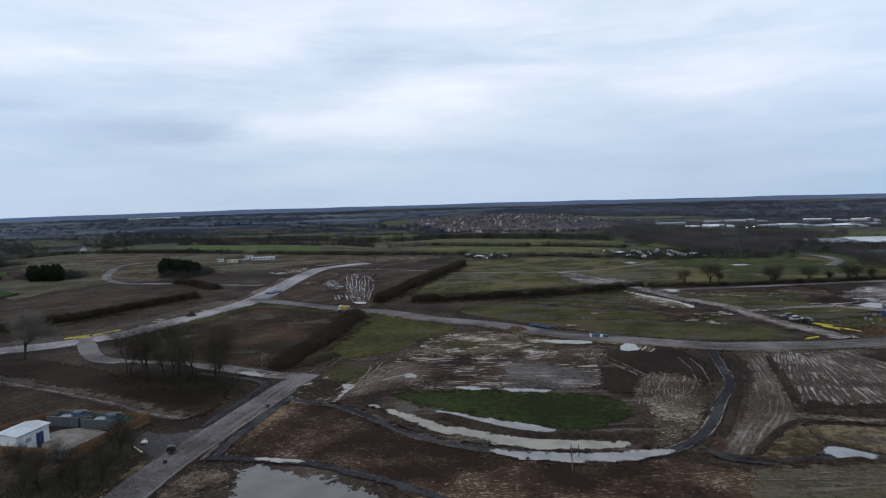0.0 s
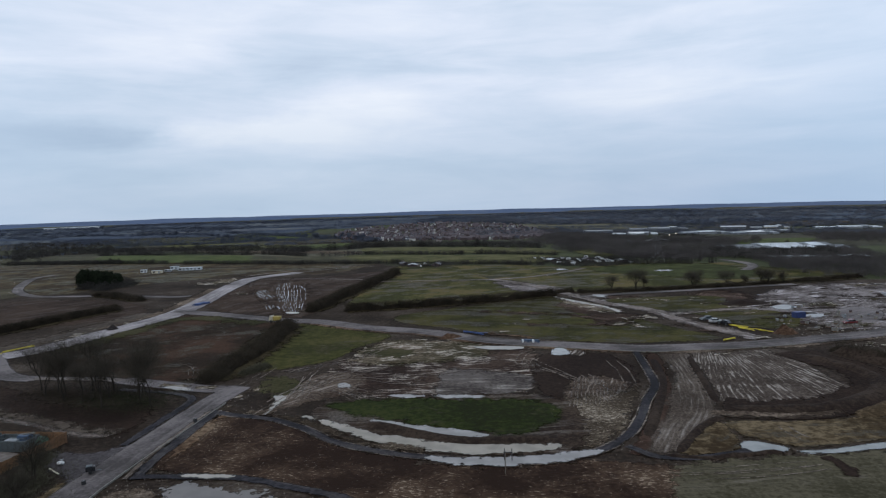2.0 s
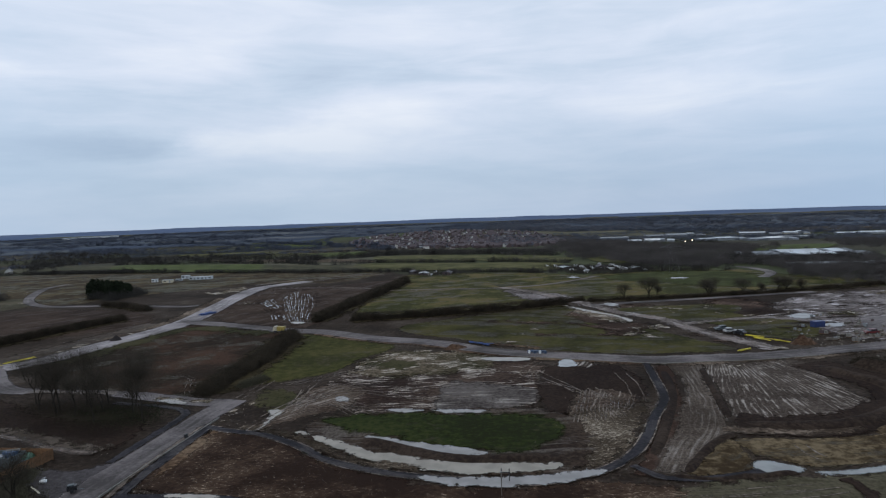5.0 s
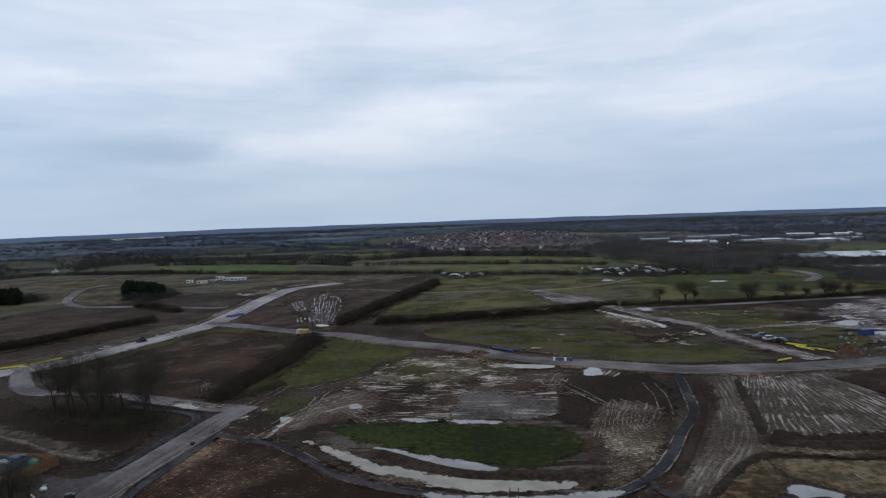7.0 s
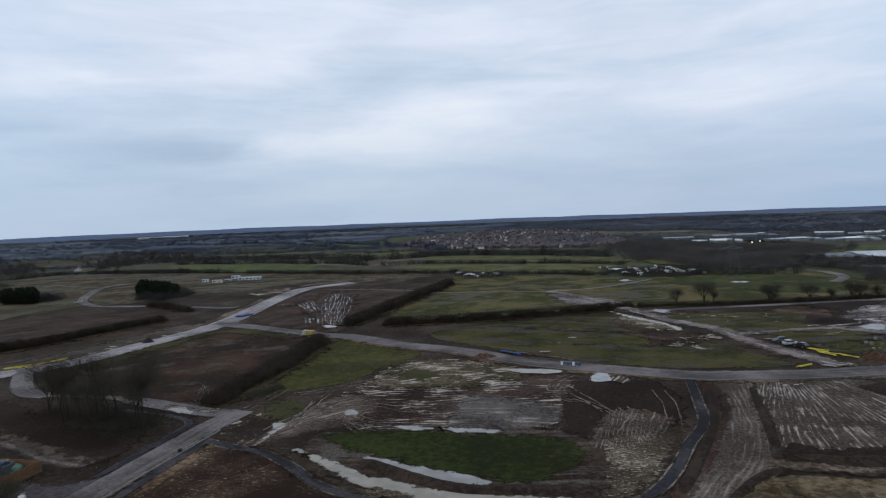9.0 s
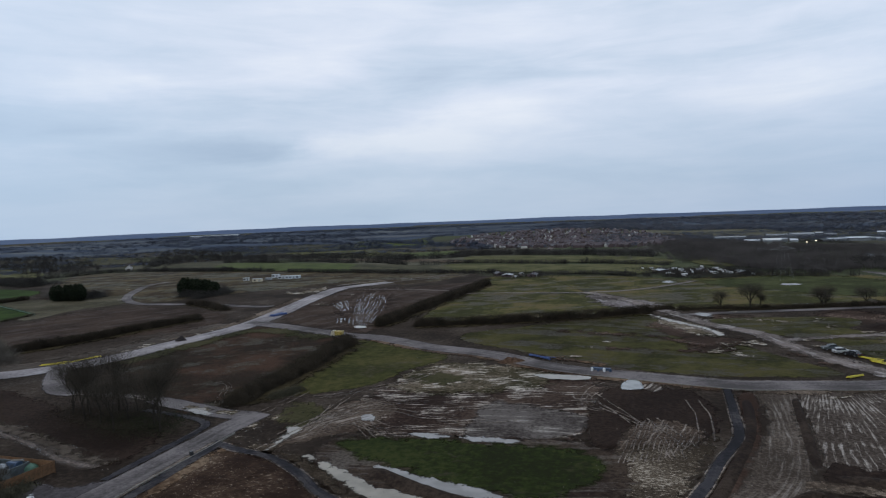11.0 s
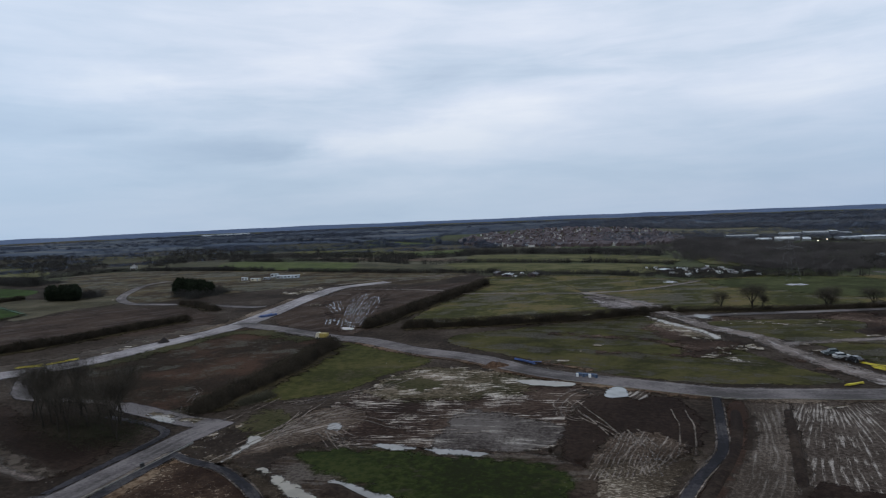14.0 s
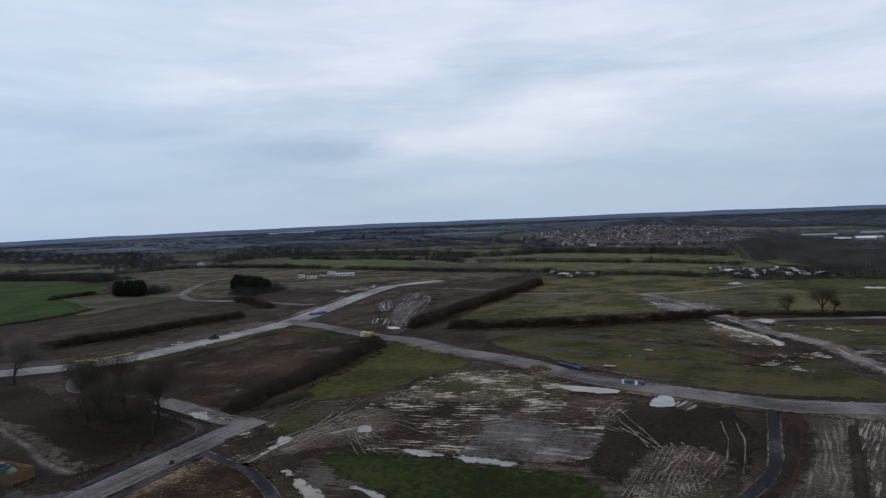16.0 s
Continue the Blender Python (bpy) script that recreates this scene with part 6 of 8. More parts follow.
def bare_tree_meshes(seed, tall, spread, twigs=1500, twig=(0.9, 0.05), levels=4, stems=1, bole=0.30, crown=0.06, girth=1.0):
    """Trunk with limbs, and the cloud of twigs at their ends."""
    rng = np.random.RandomState(seed)
    bm = bmesh.new()
    tips = []

    def grow(p, d, ln, r, level):
        bend = Vector(rng.normal(0, 0.10, 3))
        mid = p + d * ln * 0.5
        d2 = (d + bend).normalized()
        q = mid + d2 * ln * 0.5
        rod(bm, p, mid, r, r * 0.82, 5 if level < 2 else 3)
        rod(bm, mid, q, r * 0.82, r * 0.62, 5 if level < 2 else 3)
        tips.append((mid, level))
        tips.append((q, level))
        if level >= levels:
            return
        for _ in range(rng.randint(2, 4)):
            out = Vector(rng.normal(0, 1, 3))
            out = (out - out.dot(d2) * d2).normalized()
            nd = (d2 + out * rng.uniform(0.45, 0.95) * spread + Vector((0, 0, 0.12))).normalized()
            grow(q if rng.rand() < 0.7 else mid, nd, ln * rng.uniform(0.62, 0.85), r * 0.6, level + 1)

    for k in range(stems):
        lean = Vector((rng.normal(0, 0.05 + 0.14 * (stems > 1)), rng.normal(0, 0.05 + 0.14 * (stems > 1)), 1)).normalized()
        grow(Vector((0.3 * k, 0, -0.2)), lean, tall * bole, girth * (tall * 0.013 + 0.04), 0)
    scale = tall * 0.93 / max(t.z for t, lv in tips)
    for vert in bm.verts:
        vert.co *= scale
    spread_tips = np.array([t for t, lv in tips if lv >= 1]) * scale
    base = spread_tips[rng.randint(0, len(spread_tips), twigs)] + rng.normal(0, crown * tall, (twigs, 3)) * np.array((1, 1, 0.75))
    dirs = base - np.array((0, 0, tall * 0.45))
    dirs /= np.linalg.norm(dirs, axis=1)[:, None] + 1e-9
    way = dirs * np.array((1, 1, 0.8)) + np.array((0, 0, 0.35)) + rng.normal(0, 0.45, (twigs, 3))
    way /= np.linalg.norm(way, axis=1)[:, None]
    side = np.cross(way, rng.normal(size=(twigs, 3)))
    side /= np.linalg.norm(side, axis=1)[:, None] + 1e-9
    half = side * twig[1] * 0.5
    tip = base + way * (twig[0] * rng.uniform(0.5, 1.3, twigs))[:, None]
    return bm, np.stack([base - half, base + half, tip], 1)


def bare_tree(name, seed, tall, spread, label, group="", mats=None, **kw):
    bark, fine_mat = mats or (BARK, TWIGS)
    ob = tagged(new(name), label, "tree", group)
    bm, tris = bare_tree_meshes(seed, tall, spread, **kw)
    part("trunk", bm, bark, ob)
    soup("crown", tris, fine_mat, ob)
    return ob


def set_copies(ob, places, rng, grow=(0.85, 1.15)):
    """First place takes the thing itself, the others copies of it."""
    first = True
    for x, y in places:
        s = rng.uniform(*grow)
        m = pose(x, y, h1(x, y), 0, 0, rng.uniform(0, 360)) @ Matrix.Diagonal((s, s, s, 1))
        if first:
            ob.matrix_basis, first = m, False
        else:
            c = copy_thing(ob, pose(0, 0, 0))
            c.matrix_basis = m


def along_line(points, rng, n):
    line = spline(points, 2.0)
    u = rng.uniform(0, len(line) - 1.001, n)
    i = u.astype(int)
    return line[i] + (line[i + 1] - line[i]) * (u - i)[:, None]


def hedge(points, width, tall, mat, label, density=170, leaf=0.55, gaps=0.25, seed=1, trees=0):
    """A hedge of tangled twigs with an uneven top."""
    rng = np.random.RandomState(seed)
    line = spline(points, 2.0)
    length = np.hypot(*np.diff(line, axis=0).T).sum()
    n = int(length * density * 1.4)
    c = along_line(points, rng, n)
    top = tall * (0.70 + 0.42 * waves(c[:, 0], c[:, 1], 8, seed) + gaps * waves(c[:, 0], c[:, 1], 31, seed + 7))
    top = np.maximum(top, tall * 0.3)
    a, r = rng.uniform(0, math.pi, n), rng.uniform(0, 1, n) ** 0.45
    off = rng.normal(0, 1, (n, 2))
    off /= np.linalg.norm(off, axis=1)[:, None]
    wide = width / 2 * (1 + 0.5 * waves(c[:, 0], c[:, 1], 13, seed + 3))
    xy = c + off * (np.cos(a) * r * wide)[:, None]
    z = height(xy[:, 0], xy[:, 1]) + np.sin(a) * r * top * rng.uniform(0.55, 1.1, n)
    tris = slivers(rng, np.stack([xy[:, 0], xy[:, 1], z], 1), leaf * 1.5, leaf * 0.34, 0.6)
    tris[:, :, 2] = np.maximum(tris[:, :, 2], height(tris[:, :, 0], tris[:, :, 1]) - 0.1)
    k = int(length * density * 0.25)
    c = along_line(points, rng, k)
    xy = c + rng.normal(0, width * 0.22, (k, 2))
    z = height(xy[:, 0], xy[:, 1]) + tall * rng.uniform(0.5, 0.9, k)
    whip = slivers(rng, np.stack([xy[:, 0], xy[:, 1], z], 1), tall * 0.32, leaf * 0.16, 1.6)
    ob = soup("hedge", np.concatenate([tris, whip]), mat)
    return tagged(ob, label, "hedge", kind="stuff")


hedge(HG_WEDGE, 8.0, 2.7, HEDGE, "broad leafless brown hedge beside a grass wedge", 800, 0.42, 0.2, 1)
hedge(HG_MID, 4.5, 3.2, HEDGE, "long dark leafless hedge across the fields", 480, 0.45, 0.25, 2)
hedge(HG_NE, 6.0, 3.6, HEDGE, "dark leafless hedge between two fields", 480, 0.5, 0.25, 3)
hedge(HG_W, 5.5, 2.7, HEDGE, "dark leafless hedge below a ploughed field", 480, 0.5, 0.35, 4)
hedge(HG_W2, 5.0, 2.6, HEDGE, "low dark thicket beside the loop road", 260, 0.7, 0.3, 5)
hedge(HG_R, 3.2, 2.0, HEDGE, "leafless hedge along a lane", 220, 0.5, 0.45, 6)
hedge(HG_NECK, 4.0, 2.2, HEDGE, "thin end of a leafless hedge", 150, 0.7, 0.3, 7)
hedge(HG_NEARBANK, 7.0, 1.6, IVY, "scrubby overgrown bank beside the access road", 260, 0.4, 0.3, 8)
hedge(BANK_R, 6.0, 3.0, HEDGE, "dark scrub on a bund beside the cross road", 260, 0.5, 0.3, 12)
hedge(HG_GREEN_L, 4.0, 2.6, HEDGE, "dark hedge at the corner of a green field", 200, 0.7, 0.3, 9)
hedge(HG_POINT, 1.6, 0.6, IVY, "low dark hedge edging a green field", 120, 0.6, 0.3, 10)
hedge(HG_TRI, 5.0, 1.6, IVY, "low bramble patch at the tip of the field", 300, 0.45, 0.3, 11)

rng = np.random.RandomState(11)
grove = [bare_tree("tree", 20 + k, tall, 0.66, "tall slender bare winter tree in a grove", "grove of bare trees", mats=(BARK, GROVE_TWIGS), twigs=4600, twig=(1.2, 0.024), stems=st, bole=0.44, crown=0.10, girth=1.5)
         for k, (tall, st) in enumerate(((11.5, 1), (12.5, 1), (10.5, 1), (12.0, 1)))]
for k, ob in enumerate(grove):
    set_copies(ob, GROVE[k::4], rng, (0.85, 1.15))
lone = bare_tree("tree", 36, 12.5, 0.95, "spreading bare oak beside the spine road", mats=(BARK, PALE_TWIGS), twigs=19000, twig=(1.3, 0.045), levels=5, bole=0.22, crown=0.085)
lone.matrix_basis = pose(*LONE_TREE[0], 0)
for k, (tall, spread, many) in enumerate(((10.5, 0.85, 6000), (11.5, 0.75, 7000), (8.0, 0.8, 3600))):
    row = bare_tree("tree", 43 + k, tall, spread, "bare spreading hedgerow tree along a lane", "hedgerow trees", mats=(BARK, GROVE_TWIGS), twigs=many, twig=(1.2, 0.036), levels=5, stems=2, bole=0.17, crown=0.12)
    set_copies(row, ROW_TREES[k::3], rng, (0.6, 0.82))
corner = bare_tree("tree", 51, 7.5, 0.8, "slender bare tree beside the pumping compound", "corner trees", mats=(BARK, GROVE_TWIGS), twigs=2600, twig=(0.8, 0.04), stems=2)
set_copies(corner, CORNER_TREES, rng, (0.8, 1.1))


def undergrowth(places, spread, tall, mat, label, n, leaf, seed, name="scrub"):
    rng = np.random.RandomState(seed)
    c = np.array(places)[rng.randint(0, len(places), n)] + rng.normal(0, spread, (n, 2))
    z = height(c[:, 0], c[:, 1]) + tall * rng.uniform(0, 1, n) ** 1.6 * (0.7 + 0.5 * waves(c[:, 0], c[:, 1], 7, seed))
    return tagged(soup(name, slivers(rng, np.stack([c[:, 0], c[:, 1], z], 1), leaf, leaf * 0.4, 0.8), mat), label, "scrub", kind="stuff")


undergrowth(GROVE, 3.0, 0.8, HEDGE, "dark tangled undergrowth below the grove", 8000, 0.35, 61)
undergrowth([(-84, 130), (-79, 129), (-88, 131), (-81, 133), (-93, 134)], 3.6, 1.2, DARK_SCRUB, "dark green ivy and brambles below the grove", 6000, 0.3, 67)
undergrowth(CORNER_TREES, 2.6, 1.5, IVY, "green brown scrub below the corner trees", 9000, 0.35, 62)
undergrowth(BUSHES_L, 5.0, 3.6, HEDGE_FAR, "dark bushes beside the loop road", 9000, 0.7, 63)


def evergreen(seed, tall, wide):
    ob = tagged(new("conifer"), "dense dark evergreen tree in a tight clump", "tree", "evergreen clump")
    rng = np.random.RandomState(seed)
    part("trunk", rod(bmesh.new(), (0, 0, -0.2), (0, 0, tall * 0.8), 0.22, 0.06, 6), BARK, ob)
    n = 2600
    z = rng.uniform(0.06, 1, n)
    r = wide * np.sin(np.clip(z * 0.9 + 0.06, 0, 1) * math.pi) ** 0.42 * rng.uniform(0.3, 1, n) ** 0.5
    a = rng.uniform(0, 6.283, n)
    base = np.stack([np.cos(a) * r, np.sin(a) * r, z * tall * (1 + 0.05 * np.sin(a * 3))], 1)
    soup("crown", slivers(rng, base, 1.1, 0.4, 0.2), EVERGREEN, ob)
    return ob


fir = evergreen(71, 8.5, 4.2)
spots = [(CONIFER[0][0] + dx, CONIFER[0][1] + dy) for dx, dy in ((-9, 0), (-5.5, 3), (-2, -1), (1.5, 2), (5, 0), (8.5, 2.5), (-7, -3), (3, -3), (10, -2))]
spots += [(CONIFER[1][0] + dx, CONIFER[1][1] + dy) for dx, dy in ((-7, 0), (-3, 2), (1, -1), (5, 1), (8, -1), (-5, -3), (3, 4))]
set_copies(fir, spots, rng, (0.6, 1.15))


def wood(name, centres, radius, label, tall=9.0, leaf=1.6, per=70, mat=None, low=False):
    """Far trees: each a loose dome of twig clumps on a stem; low: shoots that close up into a hedge."""
    rng = np.random.RandomState(len(centres))
    c = np.asarray(centres)
    n = len(c)
    size = rng.uniform(0.6, 1.25, n)
    idx = np.repeat(np.arange(n), per)
    m = len(idx)
    v = rng.normal(size=(m, 3))
    v /= np.linalg.norm(v, axis=1)[:, None]
    v *= rng.uniform(0.35, 1, m)[:, None]
    s = size[idx]
    base = np.stack([c[idx, 0] + v[:, 0] * radius * s, c[idx, 1] + v[:, 1] * radius * s, tall * s * (0.52 + 0.46 * v[:, 2])], 1)
    if low:
        base[:, :2] += rng.normal(0, radius * 0.8, (m, 2))
        base[:, 2] = tall * (0.75 + 0.25 * s) * rng.uniform(0.0, 0.95, m)
    base[:, 2] += height(base[:, 0], base[:, 1])
    tris = slivers(rng, base, leaf * 1.3, leaf * 0.36, 0.25)
    feet = np.stack([c[:, 0], c[:, 1], height(c[:, 0], c[:, 1])], 1)
    side = np.array([0.22, 0, 0])
    stem = np.stack([feet - side, feet + side, feet + np.stack([np.zeros(n), np.zeros(n), tall * size], 1)], 1)
    return tagged(soup(name, np.concatenate([tris, stem]), mat or HEDGE_FAR), label, "woodland", kind="stuff")


def in_outline(outline, n, rng, step=6.0):
    line = spline(outline, step, True)
    lo, hi = line.min(0), line.max(0)
    pts = rng.uniform(lo, hi, (n * 6, 2))
    return pts[distance_inside(pts[:, 0], pts[:, 1], line) > 0][:n]


rng = np.random.RandomState(5)
lane_line = spline(RIVER_LANE, 4.0)


def clear_of_lane(p):
    """Drops the trees that stand on the curving lane or between it and the open field."""
    gap = np.hypot(p[:, None, 0] - lane_line[None, :, 0], p[:, None, 1] - lane_line[None, :, 1]).min(1)
    front = (p[:, 0] > lane_line[:, 0].min() - 12) & (p[:, 0] < lane_line[:, 0].max() + 4) & (p[:, 1] < lane_line[:, 1].max() - 6)
    return p[(gap > 10) & ~front]


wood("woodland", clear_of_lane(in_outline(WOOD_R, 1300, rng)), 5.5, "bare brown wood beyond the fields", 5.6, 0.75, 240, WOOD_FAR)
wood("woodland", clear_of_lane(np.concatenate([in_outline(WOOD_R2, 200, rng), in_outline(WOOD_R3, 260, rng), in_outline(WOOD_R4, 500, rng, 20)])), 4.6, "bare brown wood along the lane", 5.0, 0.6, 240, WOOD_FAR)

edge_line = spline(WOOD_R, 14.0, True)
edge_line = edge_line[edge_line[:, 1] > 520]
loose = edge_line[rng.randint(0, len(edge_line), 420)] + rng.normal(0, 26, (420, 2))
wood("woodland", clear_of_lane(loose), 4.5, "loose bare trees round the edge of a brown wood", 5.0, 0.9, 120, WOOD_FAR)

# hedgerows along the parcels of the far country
ct, st = math.cos(radians(PARCEL_TURN)), math.sin(radians(PARCEL_TURN))


def parcel_xy(u, v):
    return u * ct + v * st, -u * st + v * ct


def far_hedges(near, far, spacing, radius, tall, leaf, per, label, seed, keep=0.8):
    rng = np.random.RandomState(seed)
    pts = []
    for r in range(int(-far / PARCEL_V), int(far / PARCEL_V) + 1):
        v = r * PARCEL_V
        for k in range(int(-far / PARCEL_U) - 30, int(far / PARCEL_U) + 30):
            u0 = k * PARCEL_U - r * PARCEL_SHIFT
            for (ua, va, ub, vb) in ((u0, v, u0 + PARCEL_U, v), (u0, v, u0, v + PARCEL_V)):
                if rng.rand() > keep:
                    continue
                n = max(2, int(math.hypot(ub - ua, vb - va) / spacing))
                f = (np.arange(n) + rng.uniform(-0.4, 0.4, n)) / n
                x, y = parcel_xy(ua + (ub - ua) * f, va + (vb - va) * f)
                d = np.hypot(x, y)
                ok = (d > near) & (d < far) & (np.arctan2(-x, y) > -0.56) & (np.arctan2(-x, y) < 1.08) & (rng.rand(n) < 0.9)
                pts.append(np.stack([x, y], 1)[ok] + rng.normal(0, 0.002 * near, (ok.sum(), 2)))
    p = np.concatenate(pts)
    site_d = distance_inside(p[:, 0], p[:, 1], spline(P_SITE, 20, True))
    p = p[site_d < -25]
    for block in (P_FAR_L, P_GREEN_L, P_FAR_A, P_FAR_B, TOWN, FL_C, FL_D, FL_A, FL_B, FL_E, FL_F, FL_M, FL_N, FL_O, FL_G, FL_I, FL_J, FL_L):
        p = p[distance_inside(p[:, 0], p[:, 1], spline(block, 20, True)) < -4]
    lone = p[(rng.rand(len(p)) < 0.035) & (waves(p[:, 0], p[:, 1], 240, seed) > -0.2)]
    wood("hedgerow_trees", lone, radius * 1.5, "bare trees standing in far hedgerows", tall * 2.0, leaf, per * 3, BLUE_HAZE_WOOD if near > 1000 else HEDGE_FAR)
    return wood("hedgerow", p, radius, label, tall, leaf, per, BLUE_HAZE_WOOD if near > 1000 else HEDGE_FAR, True)


def tree_line(points, wide, tall, spacing, leaf, per, label, seed, mat=None, name="hedgerow"):
    """A hedge or belt of far trees along a line, with a ragged top and odd taller trees."""
    rng = np.random.RandomState(seed)
    line = spline(points, 8.0)
    length = np.hypot(*np.diff(line, axis=0).T).sum()
    n = max(6, int(1.8 * length / spacing))
    p = along_line(points, rng, n) + rng.normal(0, wide * 0.3, (n, 2))
    p = p[waves(p[:, 0], p[:, 1], 60, seed) > -0.75]
    wood(name, p, max(1.6, tall * 0.5), label, tall, leaf, per, mat, True)
    k = max(4, int(length / 24))
    q = along_line(points, rng, k) + rng.normal(0, wide * 0.3, (k, 2))
    q = q[waves(q[:, 0], q[:, 1], 90, seed + 5) > -0.1]
    if len(q):
        wood("hedgerow_trees", q, tall * 0.68, "bare trees standing in a far hedgerow", tall * 1.9, leaf * 1.1, per * 4, mat)


for k, (line, wide, tall, spacing, leaf, per) in enumerate((
        (HL_A, 3, 3.0, 0.9, 0.55, 40), (HL_B, 3, 2.8, 0.9, 0.55, 40), (HL_C, 5, 4.2, 1.5, 0.8, 36), (HL_D, 4, 3.2, 1.2, 0.7, 36), (HL_E, 10, 6.5, 2.6, 1.2, 36),
        (HL_H, 6, 5.5, 1.8, 1.0, 36), (HL_G, 14, 5.5, 1.4, 1.0, 50), (HL_K, 9, 6.5, 0.9, 0.8, 90), (HL_L, 4, 3.4, 1.2, 0.7, 40), (HL_M, 9, 6.5, 2.6, 1.2, 36), (HL_N, 6, 4.0, 1.2, 0.7, 40), (HL_O, 3, 2.0, 1.1, 0.6, 36))):
    tree_line(line, wide, tall, spacing, leaf, per, "dark leafless hedgerow with scattered bare trees", 120 + k, HEDGE_FAR)
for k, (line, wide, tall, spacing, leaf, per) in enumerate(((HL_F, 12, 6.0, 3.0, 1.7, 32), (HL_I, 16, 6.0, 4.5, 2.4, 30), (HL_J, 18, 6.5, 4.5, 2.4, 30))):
    tree_line(line, wide, tall, spacing, leaf, per, "belt of winter trees far off, tinted violet grey with haze", 150 + k, BLUE_HAZE_WOOD)
rng = np.random.RandomState(77)
wood("woodland", in_outline(WOOD_L, 420, rng, 20), 5.0, "dark bare wood behind the far pasture", 9.0, 1.5, 60)
wood("woodland", in_outline(WOOD_L2, 300, rng, 20), 4.2, "dark bare wood beside the far pasture", 8.0, 1.3, 60)
wood("woodland", in_outline(WOOD_L4, 700, rng, 20), 6.0, "dark bare wood beyond the green crop field", 9.0, 1.8, 60)
wood("woodland", in_outline(WOOD_L3, 120, rng, 20), 4.0, "bare trees round the white farmhouse", 8.0, 1.2, 60)
wood("woodland", clear_of_lane(in_outline(WOOD_MID, 320, rng, 10)), 3.2, "bare brown copse beside the caravan site", 4.5, 0.9, 70, WOOD_FAR)
wood("woodland", in_outline(WOOD_SHED, 320, rng, 10), 3.2, "dark bare trees before the pale warehouse", 4.5, 0.9, 70)
far_hedges(760, 1250, 1.7, 2.4, 2.8, 0.9, 30, "dark lines of far hedgerow trees", 82, 0.6)
far_hedges(1250, 2000, 2.6, 3.8, 3.8, 1.5, 24, "lines of far hedgerow trees, tinted violet grey with haze", 85, 0.75)
far_hedges(2000, 3000, 5.0, 6.5, 4.2, 2.6, 16, "faint far hedgerows and copses", 83, 0.7)
rng = np.random.RandomState(101)
far_trees = []
while len(far_trees) < 2600:
    a, d = rng.uniform(-0.50, 0.06), rng.uniform(1060, 2700)
    x, y = -d * math.sin(a), d * math.cos(a)
    if float(waves(x, y, 380, 31)) < -0.12 and d < 2300:
        continue
    if any(min(q0[0], q1[0]) - 25 < x < max(q0[0], q1[0]) + 25 and q0[1] - 45 < y < q0[1] + 75 for q0, q1 in (SHEDS_FAR[k:k + 2] for k in range(0, len(SHEDS_FAR), 2))):
        continue
    far_trees.append((x, y))
wood("woodland", np.array(far_trees), 8.5, "winter woods round the industrial estate, tinted slate grey with haze", 6.0, 2.2, 70, GREY_HAZE_WOOD)
undergrowth(SHRUBS, 3.0, 4.5, HEDGE_FAR, "grey brown shrubs round the evergreen clumps", 9000, 0.8, 64)
rng = np.random.RandomState(91)
for lo, hi, count, leaf, label in ((1000, 1500, 18, 1.7, "dark copses across the middle distance"), (1500, 2100, 34, 2.4, "violet grey copses far off"), (2100, 3000, 44, 3.6, "faint dark woods below the far hills")):
    pts = []
    for _ in range(count):
        a, d = rng.uniform(-0.5, 1.05), rng.uniform(lo, hi)
        mid = np.array((-d * math.sin(a), d * math.cos(a)))
        across = np.array((math.cos(a), math.sin(a)))
        u, w2 = rng.normal(0, 0.045 * d, 46), rng.normal(0, 0.012 * d, 46)
        pts.append(mid + u[:, None] * across + w2[:, None] * np.array((-across[1], across[0])))
    p = np.concatenate(pts)
    for block in (P_SITE, P_FAR_L, P_GREEN_L, TOWN, FL_G, FL_H, FL_J, FL_P):
        p = p[distance_inside(p[:, 0], p[:, 1], spline(block, 20, True)) < -15]
    wood("copse", p, 0.0045 * lo + 2.0, label, 3.5 + lo * 0.0014, leaf, 40, BLUE_HAZE_WOOD)


def weeds(outline, n, tall, mat, label, seed):
    """Dead stalks standing in an unmown field."""
    rng = np.random.RandomState(seed)
    c = in_outline(outline, n, rng)
    c = c[waves(c[:, 0], c[:, 1], 14, seed) > rng.uniform(-0.6, 0.5, len(c))]
    z = height(c[:, 0], c[:, 1]) + 0.05
    return tagged(soup("weeds", slivers(rng, np.stack([c[:, 0], c[:, 1], z], 1), tall, tall * 0.35, 1.5), mat), label, "weeds", kind="stuff")


weeds(P_ROUGH, 7000, 0.38, HEDGE, "dead brown weeds standing in an unmown field", 1)
weeds([(x, y + 0.6) for x, y in LEFT_TRACK] + [(x + 1.6, y + 4.6) for x, y in LEFT_TRACK[::-1]], 2600, 0.40, IVY, "pale dead grass tufts along a stone strip", 3)
weeds(P_NE, 4000, 0.4, HEDGE, "dead brown weeds in a bare field", 2)



